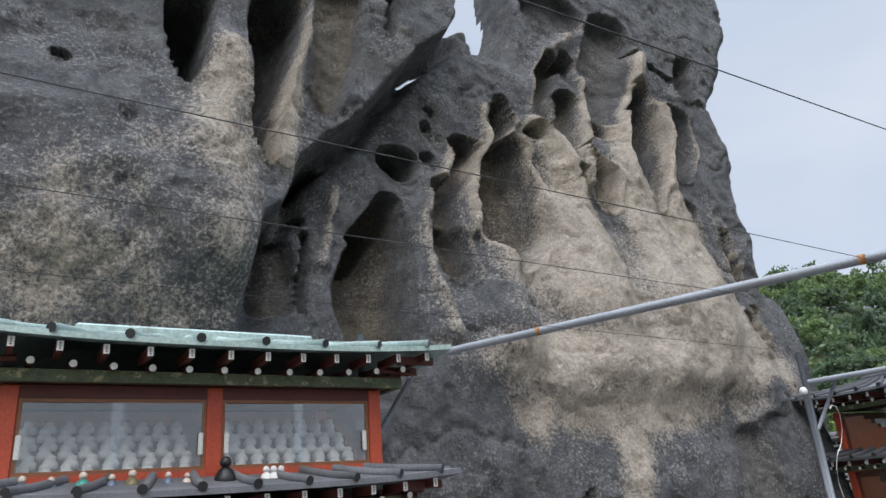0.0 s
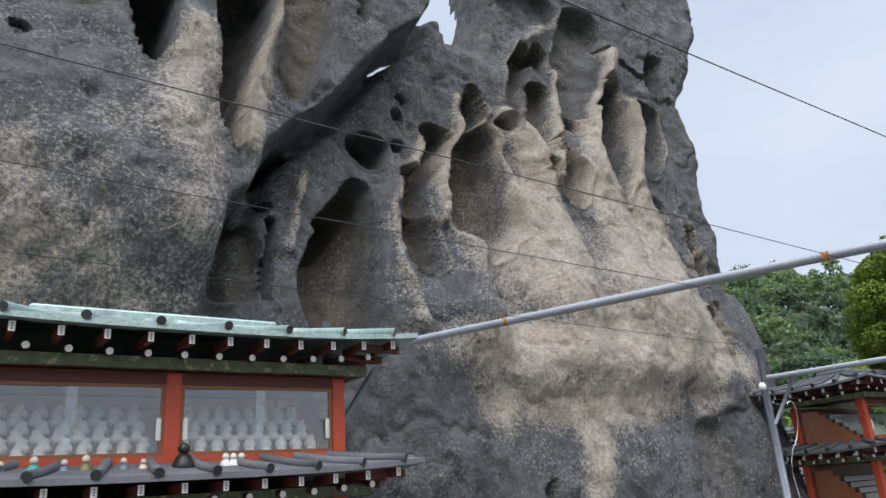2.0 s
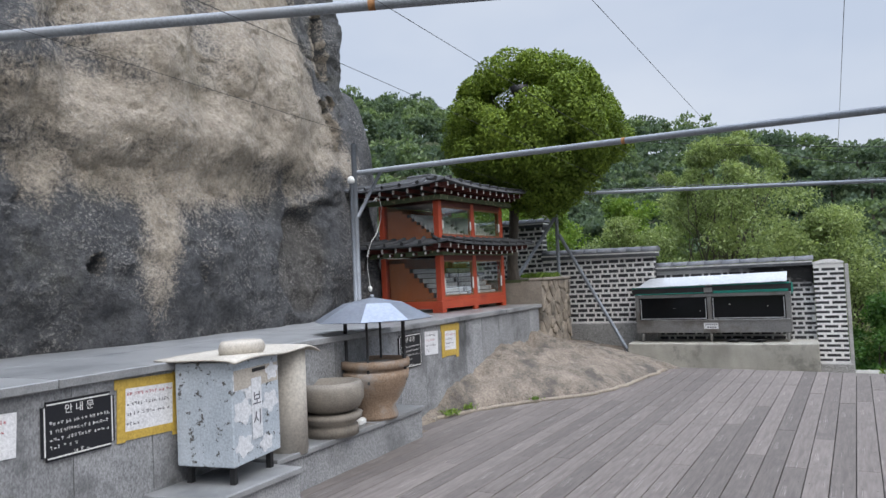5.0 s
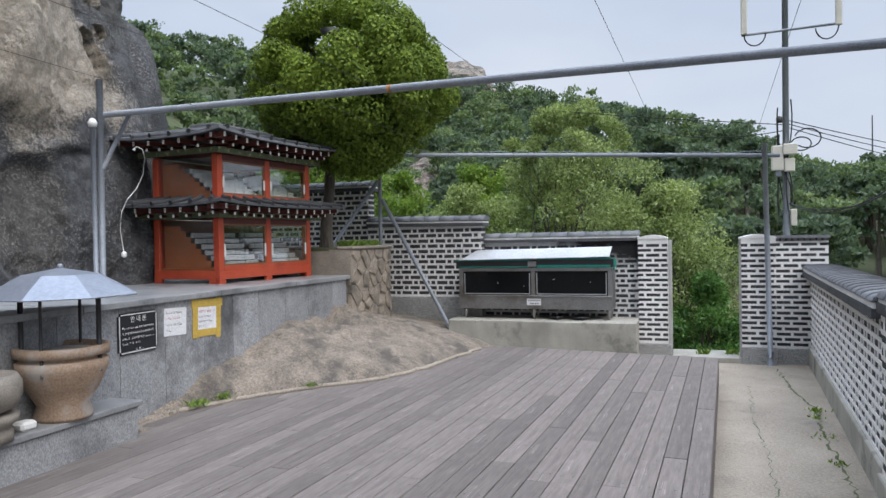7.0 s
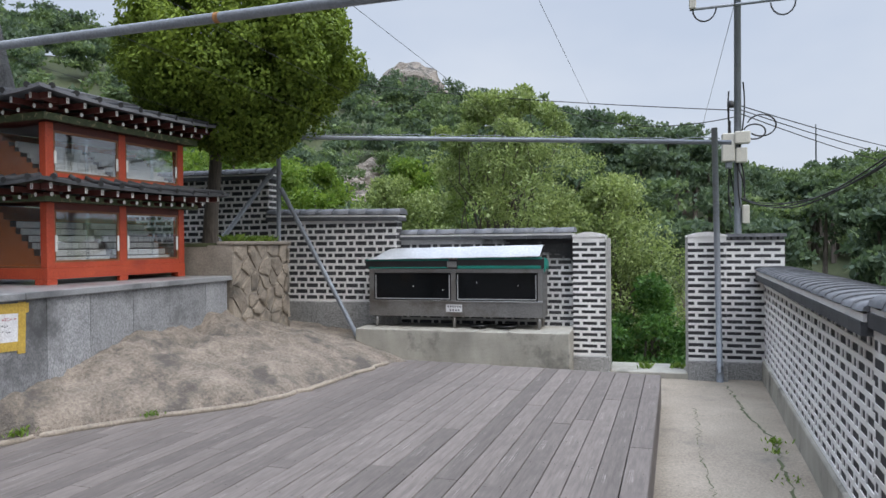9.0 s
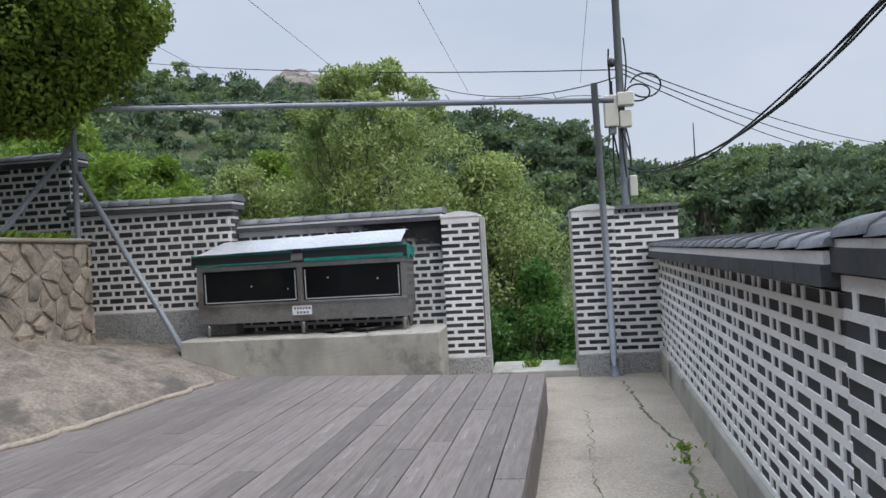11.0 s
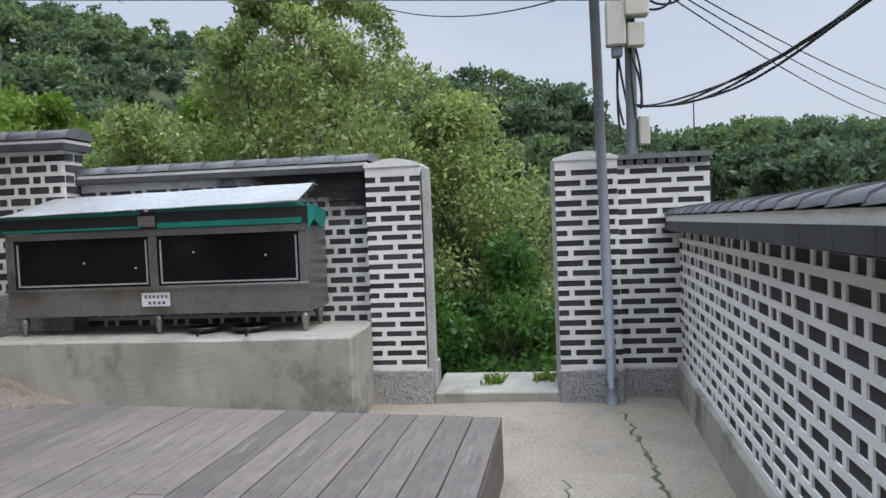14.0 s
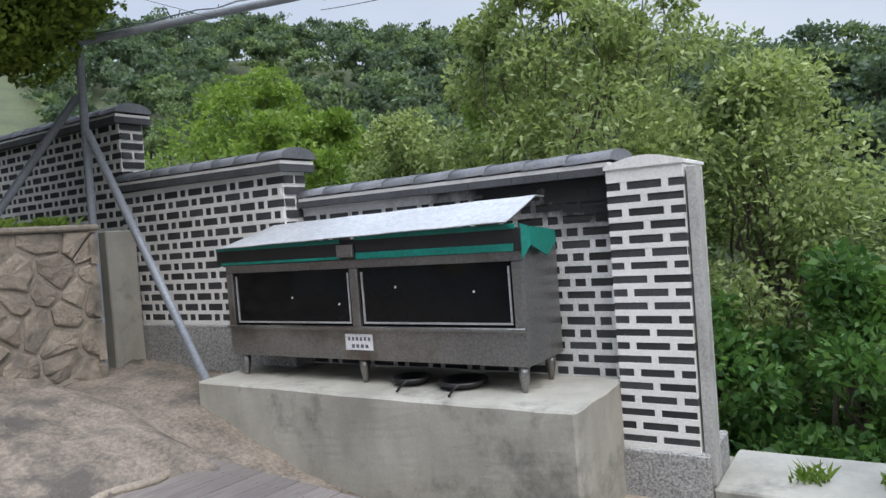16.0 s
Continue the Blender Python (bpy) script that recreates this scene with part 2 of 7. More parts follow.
M_PATINA = surface("pale green roof sheet", (0.22, 0.31, 0.29), (0.42, 0.52, 0.49), 0.5, 0.2, 2.5, 40, 0.25, 0.004, stain=(0.16, 0.19, 0.18), stain_at=(0.55, 0.72))
M_WHITE = plain("white paint", (0.72, 0.72, 0.7), 0.6)
M_FIGURE = surface("off-white plaster", (0.68, 0.66, 0.61), (0.84, 0.82, 0.78), 0.5, 0, 8, 60, 0.2, 0.003)
M_GLASS = glass_material("window glass")
M_STEEL = surface("galvanised steel", (0.16, 0.175, 0.20), (0.26, 0.285, 0.32), 0.55, 0.25, 2.5, 60, 0.15, 0.003, stain=(0.2, 0.21, 0.23), stain_at=(0.5, 0.7))
M_RUST = surface("rusty joint", (0.22, 0.09, 0.03), (0.4, 0.2, 0.08), 0.85)
M_RUST_DARK = surface("dark nail iron", (0.03, 0.022, 0.018), (0.06, 0.045, 0.035), 0.8)
M_STAINLESS = surface("dull stainless steel", (0.22, 0.218, 0.215), (0.38, 0.375, 0.368), 0.33, 0.85, 1.6, 60, 0.2, 0.003, stain=(0.17, 0.15, 0.13), stain_at=(0.52, 0.7))
M_BRIGHT = surface("bright sheet metal", (0.42, 0.44, 0.46), (0.6, 0.61, 0.62), 0.4, 0.5, 1.5, 30, 0.2, 0.005)
M_CANOPY = surface("blue-grey sheet metal", (0.2, 0.225, 0.27), (0.33, 0.36, 0.42), 0.42, 0.6, 1.5, 30, 0.2, 0.004, grain=0.2)
M_TARP = surface("green tarpaulin", (0.0, 0.11, 0.085), (0.004, 0.21, 0.165), 0.5, 0, 4, 40, 0.4, 0.006)
M_JAMB = surface("pale grey gate paint", (0.3, 0.3, 0.29), (0.46, 0.455, 0.44), 0.7, 0, 4, 60, 0.3, 0.004, stain=(0.15, 0.14, 0.13), stain_at=(0.55, 0.7))
M_BLACK = surface("black plastic", (0.008, 0.008, 0.009), (0.02, 0.02, 0.022), 0.45)
M_DARKGLASS = plain("dark glass", (0.006, 0.007, 0.008), 0.08)
M_DARKGLASS.node_tree.nodes["Principled BSDF"].inputs["Specular IOR Level"].default_value = 0.2
M_SIGN = plain("black sign plate", (0.012, 0.013, 0.017), 0.35)
M_PAPER = surface("weathered paper", (0.6, 0.6, 0.62), (0.78, 0.78, 0.79), 0.8)
M_YELLOW = surface("yellow tape", (0.42, 0.27, 0.04), (0.6, 0.42, 0.09), 0.5)
M_INK = plain("grey ink", (0.12, 0.12, 0.14), 0.8)
M_PINK = plain("red ink", (0.5, 0.13, 0.16), 0.8)
M_BOXPAINT = surface("peeling pale blue paint", (0.33, 0.38, 0.43), (0.52, 0.57, 0.62), 0.6, 0, 4, 60, 0.5, 0.006, stain=(0.07, 0.065, 0.06), stain_at=(0.585, 0.61), stain_scale=13)
M_BOXPAPER = surface("white pasted paper", (0.55, 0.57, 0.6), (0.72, 0.73, 0.75), 0.7, 0, 4, 40, 0.2, 0.003)
M_LINO = surface("cream vinyl sheet", (0.40, 0.37, 0.32), (0.55, 0.51, 0.45), 0.6, 0, 2, 40, 0.2, 0.004)
M_PALESTONE = surface("smooth pale stone", (0.38, 0.34, 0.29), (0.52, 0.48, 0.42), 0.8, 0, 4, 60, 0.4, 0.006)
M_BOWL = surface("worn granite bowl", (0.13, 0.115, 0.1), (0.27, 0.24, 0.2), 0.85, 0, 4, 80, 0.5, 0.006)
M_BOWL_BROWN = surface("brown stone censer", (0.2, 0.13, 0.085), (0.38, 0.28, 0.2), 0.8, 0, 3, 60, 0.4, 0.006, stain=(0.33, 0.31, 0.29), stain_at=(0.5, 0.66), stain_scale=3)
M_ASH = surface("ash", (0.3, 0.28, 0.26), (0.42, 0.4, 0.38), 0.95)
M_BARK = surface("grey brown bark", (0.06, 0.05, 0.042), (0.15, 0.125, 0.105), 0.95, 0, 5, 40, 0.9, 0.02, stretch=(1, 1, 0.15))
M_JUNIPER = leaf_material("juniper foliage", (0.08, 0.125, 0.02), (0.21, 0.29, 0.045), 0.65, 0.2)
M_LEAF = leaf_material("grey green leaves", (0.125, 0.175, 0.07), (0.37, 0.44, 0.215), 0.45)
M_SHRUB = leaf_material("fresh green leaves", (0.045, 0.115, 0.035), (0.135, 0.25, 0.075), 0.4)
M_LIME = leaf_material("yellow green leaves", (0.10, 0.18, 0.035), (0.22, 0.31, 0.075), 0.5)
M_PINE = leaf_material("pine foliage", (0.058, 0.092, 0.070), (0.138, 0.188, 0.132), 0.6)
M_WOODS = leaf_material("hill woods", (0.088, 0.132, 0.076), (0.195, 0.26, 0.138), 0.6)
M_SOIL = surface("wooded ground", (0.04, 0.055, 0.025), (0.095, 0.11, 0.05), 0.95, 0, 0.3, 4, 0.5, 0.1)
M_CABLE = plain("black cable", (0.012, 0.012, 0.013), 0.6)
M_FARROCK = surface("weathered hill rock", (0.15, 0.13, 0.112), (0.34, 0.3, 0.255), 0.95, 0, 0.7, 5, 1.0, 0.3, stretch=(1, 1, 3), stain=(0.07, 0.068, 0.062), stain_at=(0.48, 0.6), stain_scale=0.7)
M_CREAM = plain("cream enclosure", (0.55, 0.53, 0.47), 0.5)
def soot_wall():
    m = surface("sooty wall mortar", (0.5, 0.5, 0.5), (0.68, 0.675, 0.66), 0.9, 0, 1.6, 60, 0.5, 0.008)
    nt = m.node_tree
    b = nt.nodes["Principled BSDF"]
    src = b.inputs["Base Color"].links[0].from_socket
    co, sep = nt.nodes.new("ShaderNodeTexCoord"), nt.nodes.new("ShaderNodeSeparateXYZ")
    nt.links.new(co.outputs["Object"], sep.inputs[0])
    a = nt.nodes.new("ShaderNodeMath")
    a.operation = "MULTIPLY_ADD"
    nt.links.new(sep.outputs[0], a.inputs[0])
    a.inputs[1].default_value = 0.30
    nt.links.new(sep.outputs[2], a.inputs[2])
    s = nt.nodes.new("ShaderNodeMath")
    s.operation = "MULTIPLY_ADD"
    nt.links.new(tex_noise(nt, 3.0, 5, 0.7), s.inputs[0])
    s.inputs[1].default_value = 0.7
    nt.links.new(a.outputs[0], s.inputs[2])
    r = nt.nodes.new("ShaderNodeMapRange")
    nt.links.new(s.outputs[0], r.inputs[0])
    r.inputs[1].default_value, r.inputs[2].default_value = 2.55, 2.85
    nt.links.new(mix(nt, r.outputs[0], src, (0.015, 0.015, 0.016)), b.inputs["Base Color"])
    return m


M_SOOTWALL = soot_wall()
# dark tone stands in for the shade between the rows of offerings
M_STAND_SHADE = surface("shelf darkened for gaps", (0.07, 0.05, 0.04), (0.14, 0.1, 0.08), 0.6, 0, 4, 50, 0.2, 0.003)
M_WOOD = surface("varnished wood", (0.16, 0.06, 0.025), (0.28, 0.11, 0.045), 0.45, 0, 4, 50, 0.2, 0.003, stretch=(0.2, 1, 1))


# ---- building helpers ----
def part(name, bm, mat, parent=None, label="", kind="", smooth=False):
    me = bpy.data.meshes.new(name)
    bm.to_mesh(me)
    bm.free()
    for x in mat if isinstance(mat, (list, tuple)) else [mat]:
        me.materials.append(x)
    if smooth:
        me.polygons.foreach_set("use_smooth", [True] * len(me.polygons))
    ob = new(name, me)
    if parent:
        ob.parent = parent
    return tagged(ob, label, "", "", kind)


def empty(name, m, label="", category="", group="", kind=""):
    ob = new(name)
    ob.empty_display_size = 0.1
    ob.matrix_world = m
    return tagged(ob, label, category, group, kind)


def single(name, bm, mat, label, category, kind="", group="", smooth=False):
    ob = part(name, bm, mat, None, "", "", smooth)
    return tagged(ob, label, category, group, kind)


def box(bm, x0, x1, y0, y1, z0, z1, m=None, mat=0, bevel=0.0):
    g = bmesh.ops.create_cube(bm, size=1.0, matrix=Matrix.Translation(((x0 + x1) / 2, (y0 + y1) / 2, (z0 + z1) / 2)) @ Matrix.Diagonal((abs(x1 - x0), abs(y1 - y0), abs(z1 - z0), 1)))
    vs = g["verts"]
    if bevel:
        es = list({e for v in vs for e in v.link_edges})
        r = bmesh.ops.bevel(bm, geom=es, offset=bevel, segments=1, affect="EDGES")
        vs = list({v for f in r["faces"] for v in f.verts} | {v for v in vs if v.is_valid})
    if m is not None:
        bmesh.ops.transform(bm, matrix=m, verts=vs)
    if mat:
        for f in {f for v in vs for f in v.link_faces}:
            f.material_index = mat
    return vs


def tube(bm, points, radius, seg=10, mat=0, taper=None):
    """A round bar swept through the points."""
    pts = [Vector(p) for p in points]
    rings = []
    for i, p in enumerate(pts):
        d = (pts[min(i + 1, len(pts) - 1)] - pts[max(i - 1, 0)]).normalized()
        side = d.cross(Vector((0, 0, 1)) if abs(d.z) < 0.95 else Vector((1, 0, 0))).normalized()
        up = side.cross(d)
        r = radius if taper is None else radius + (taper - radius) * i / (len(pts) - 1)
        rings.append([bm.verts.new(p + r * (math.cos(2 * math.pi * k / seg) * side + math.sin(2 * math.pi * k / seg) * up)) for k in range(seg)])
    for a, b in zip(rings, rings[1:]):
        for k in range(seg):
            f = bm.faces.new((a[k], a[(k + 1) % seg], b[(k + 1) % seg], b[k]))
            f.material_index, f.smooth = mat, True
    for ring, flip in ((rings[0], True), (rings[-1], False)):
        f = bm.faces.new(ring[::-1] if not flip else ring)
        f.material_index = mat


def lathe(bm, profile, seg=28, centre=(0, 0, 0), mat=0):
    """A turned body from (radius, height) pairs."""
    rings = [[bm.verts.new((centre[0] + r * math.cos(2 * math.pi * k / seg), centre[1] + r * math.sin(2 * math.pi * k / seg), centre[2] + z)) for k in range(seg)] for r, z in profile]
    for a, b in zip(rings, rings[1:]):
        for k in range(seg):
            f = bm.faces.new((a[k], a[(k + 1) % seg], b[(k + 1) % seg], b[k]))
            f.smooth, f.material_index = True, mat
    bm.faces.new(rings[0][::-1]).material_index = mat
    bm.faces.new(rings[-1]).material_index = mat


def B():
    return bmesh.new()


def mesh_from(name, verts, faces, mats, label="", category="", kind="", smooth=False, parent=None):
    me = bpy.data.meshes.new(name)
    me.from_pydata(np.asarray(verts).tolist() if not isinstance(verts, list) else verts, [], faces if isinstance(faces, list) else faces.tolist())
    for x in mats if isinstance(mats, (list, tuple)) else [mats]:
        me.materials.append(x)
    if smooth:
        me.polygons.foreach_set("use_smooth", [True] * len(me.polygons))
    ob = new(name, me)
    if parent:
        ob.parent = parent
    return tagged(ob, label, category, "", kind)


def lattice_noise(u, v, seed):
    """Smooth value noise on arrays."""
    rs = np.random.RandomState(seed)
    table = rs.rand(256, 256)
    iu, iv = np.floor(u).astype(int), np.floor(v).astype(int)
    fu, fv = u - iu, v - iv
    fu, fv = fu * fu * (3 - 2 * fu), fv * fv * (3 - 2 * fv)
    a, b = table[iu % 256, iv % 256], table[(iu + 1) % 256, iv % 256]
    c, d = table[iu % 256, (iv + 1) % 256], table[(iu + 1) % 256, (iv + 1) % 256]
    return (a * (1 - fu) + b * fu) * (1 - fv) + (c * (1 - fu) + d * fu) * fv - 0.5


def fbm(u, v, seed, octaves=5, gain=0.5):
    s, amp = 0, 1.0
    for i in range(octaves):
        s = s + amp * lattice_noise(u * 2 ** i + 17.3 * i, v * 2 ** i + 9.1 * i, seed + i)
        amp *= gain
    return s


def smooth_step(a, b, x):
    t = np.clip((x - a) / (b - a), 0, 1)
    return t * t * (3 - 2 * t)


# ---- ground, floor, slope ----
DECK = 0.36


def ridge_slope(az):
    """How steeply the hills rise in a direction, as a tangent."""
    return np.interp(az, [-180, -120, -60, -25, -15, -10, -7.3, -5, -3.4, 0, 3.2, 7, 12.6, 19.8, 28.7, 34, 44, 70, 120, 180], [0.03, 0.03, 0.05, 0.053, 0.059, 0.047, 0.061, 0.085, 0.09, 0.1, 0.135, 0.16, 0.178, 0.191, 0.223, 0.233, 0.248, 0.26, 0.1, 0.03])


def terrain(x, y):
    dx, dy = x - 8.0, y - 0.0
    r, az = np.hypot(dx, dy), np.degrees(np.arctan2(dy, dx))
    rise = ridge_slope(az)
    far = rise * 105 * smooth_step(24, 105, r) ** 1.25 - 0.02 * np.maximum(r - 125, 0)
    near = -1.3 - 0.5 * smooth_step(9, 14, r)
    knoll = np.interp(az, [-50, -35, -25, -10, -7, -4, 2, 5, 9], [0, 1.2, 1.8, 1.8, 2.6, 4.6, 5.6, 5.0, 2.0]) * np.exp(-((r - 42) / 12) ** 2)
    bumps = 1.5 * fbm(x / 16, y / 16, 5, 4) * smooth_step(25, 60, r)
    return near * (1 - smooth_step(20, 60, r)) + far + knoll + bumps


def build_ground():
    radii = np.concatenate([[0.5], np.linspace(3, 30, 19), np.linspace(33, 150, 60), [190, 300, 700, 2500]])
    az = np.radians(np.linspace(0, 360, 181)[:-1])
    rr, aa = np.meshgrid(radii, az, indexing="ij")
    x, y = 8 + rr * np.cos(aa), rr * np.sin(aa)
    z = terrain(x, y)
    z[-3:] = np.minimum(z[-3:], -4.0)
    n, k = rr.shape
    idx = np.arange(n * k).reshape(n, k)
    nxt = np.roll(idx, -1, axis=1)
    faces = np.stack([idx[:-1], idx[1:], nxt[1:], nxt[:-1]], -1).reshape(-1, 4)
    mesh_from("ground", np.stack([x, y, z], -1).reshape(-1, 3), faces, M_SOIL, "wooded hillside ground falling away below the courtyard", "ground", "structure", True)


build_ground()


def build_concrete():
    nx, ny = 90, 40
    xs, ys = np.linspace(-7, 16.3, nx), np.linspace(-1.9, 7.6, ny)
    X, Y = np.meshgrid(xs, ys, indexing="ij")
    Z = 0.02 * fbm(X * 0.8, Y * 0.8, 31, 4)
    idx = np.arange(nx * ny).reshape(nx, ny)
    faces = np.stack([idx[:-1, :-1], idx[1:, :-1], idx[1:, 1:], idx[:-1, 1:]], -1).reshape(-1, 4).tolist()
    verts = np.stack([X, Y, Z], -1).reshape(-1, 3).tolist()
    rim = list(idx[:, 0]) + list(idx[-1, 1:]) + list(idx[:-1, -1][::-1]) + list(idx[0, 1:-1][::-1])
    base = len(verts)
    for i in rim:
        verts.append([verts[i][0], verts[i][1], -1.6])
    for a in range(len(rim)):
        b = (a + 1) % len(rim)
        faces.append([int(rim[b]), int(rim[a]), base + a, base + b])
    mesh_from("floor", verts, faces, M_CONCRETE, "cracked weathered concrete yard floor", "floor", "structure", False)


build_concrete()


def crack(points, width, seed):
    """A ragged dark gap filled with soil, lying in the concrete."""
    rs = random.Random(seed)
    bm = B()
    pts = []
    for (x0, y0), (x1, y1) in zip(points, points[1:]):
        n = max(2, int(math.hypot(x1 - x0, y1 - y0) / 0.07))
        for i in range(n):
            f = i / n
            pts.append((x0 + (x1 - x0) * f + rs.uniform(-0.03, 0.03), y0 + (y1 - y0) * f + rs.uniform(-0.03, 0.03)))
    rows = []
    for x, y in pts:
        w = width * rs.uniform(0.2, 1.3)
        z = 0.02 * float(fbm(np.array([x * 0.8]), np.array([y * 0.8]), 31, 4)[0])
        rows.append((bm.verts.new((x, y - w, z + 0.004)), bm.verts.new((x, y + w, z + 0.004))))
    for a, b in zip(rows, rows[1:]):
        bm.faces.new((a[0], b[0], b[1], a[1]))
    single("floor_crack", bm, M_SOIL, "ragged soil-filled crack across the concrete floor", "crack", "structure")


crack([(15.1, -0.98), (13.5, -1.0), (12.4, -1.12), (11.4, -1.02), (10.0, -0.98), (8.2, -0.95)], 0.014, 1)
crack([(13.6, -0.48), (12.6, -0.44), (11.4, -0.4), (10.3, -0.42), (9.0, -0.36)], 0.005, 2)
crack([(15.0, 0.5), (15.05, -0.4), (15.0, -1.0)], 0.006, 3)
crack([(13.3, 0.0), (13.25, -0.5), (13.35, -1.02)], 0.004, 4)
crack([(12.2, -0.42), (12.05, -0.9), (12.2, -1.1)], 0.004, 5)
crack([(10.9, -0.05), (10.8, -0.42), (10.95, -0.7)], 0.004, 6)


def slope_edge(x):
    """Where the bare rock meets the deck."""
    return np.interp(x, [8.3, 9.3, 10.0, 10.7, 11.2, 12.0, 13.9, 14.1, 15.6], [5.2, 5.12, 4.75, 4.25, 3.8, 3.55, 3.28, 2.6, 2.6])


def build_slope():
    nx, ny = 150, 90
    xs = np.linspace(8.4, 15.62, nx)
    fr = np.linspace(-0.1, 1.0, ny)
    X = np.repeat(xs[:, None], ny, 1)
    e = slope_edge(xs)[:, None]
    Y = e + (7.4 - e) * fr[None, :]
    top = np.interp(xs, [8.4, 8.8, 9.6, 10.5, 11.5, 13.0, 14.0, 14.8, 15.6], [0.33, 0.47, 0.68, 0.84, 0.98, 1.06, 0.9, 0.7, 0.62])[:, None]
    s = np.clip((Y - e) / np.maximum(5.2 - e, 0.25), -0.3, 4)
    Z = DECK + 0.015 + (top - DECK) * np.where(s < 1, np.sign(s) * np.abs(s) ** 0.75, 1.0 + 0.12 * (s - 1))
    Z += 0.16 * fbm(X * 0.9, Y * 0.9, 41, 3) * np.clip(s, 0, 1) + 0.12 * fbm(X * 3.0, Y * 3.0, 44, 4) * np.clip(s + 0.1, 0, 1) - 0.05 * np.clip(1 - 10 * np.abs(fbm(X * 1.3, Y * 1.3, 49, 3)), 0, 1) * np.clip(s, 0, 1) + 0.05 * fbm(X * 9, Y * 9, 47, 3) * np.clip(s + 0.1, 0, 1)
    low = np.interp(Y, [2.2, 2.55, 3.1, 3.58, 4.06, 4.8, 5.4], [0.0, 0.05, 0.15, 0.32, 0.51, 0.68, 0.75]) + 0.03 * fbm(X * 3.0, Y * 3.0, 44, 4)
    k = smooth_step(13.85, 14.25, X)
    Z = Z * (1 - k) + np.minimum(Z, low) * k
    idx = np.arange(nx * ny).reshape(nx, ny)
    faces = np.stack([idx[:-1, :-1], idx[1:, :-1], idx[1:, 1:], idx[:-1, 1:]], -1).reshape(-1, 4)
    ob = mesh_from("rock_slope", np.stack([X, Y, Z], -1).reshape(-1, 3), faces, M_SLOPE, "bare brown granite bedrock slope rising from the deck edge", "rock", "structure", True)
    sol = ob.modifiers.new("thick", "SOLIDIFY")
    sol.thickness, sol.offset = 0.25, -1
    return ob


build_slope()


def build_lip():
    """The thin cement fillet where the slope meets the deck and the ledge."""
    bm = B()
    rs = random.Random(8)
    pts = []
    for i in range(40):
        x = 9.0 + 4.8 * i / 39
        pts.append((x, float(slope_edge(x)) + rs.uniform(-0.04, 0.04), DECK + 0.012))
    tube(bm, pts, 0.03, 6)
    single("cement_fillet", bm, M_CONCRETE, "rough pale cement fillet between rock and deck", "kerb", "structure")


build_lip()


# ---- cliff ----
def shade_of(ob, wash=-0.32):
    """Rock that the rain has not washed pale."""
    at = ob.data.attributes.new("bleach_shade", "FLOAT", "POINT")
    at.data.foreach_set("value", np.full(len(ob.data.vertices), wash, np.float32))


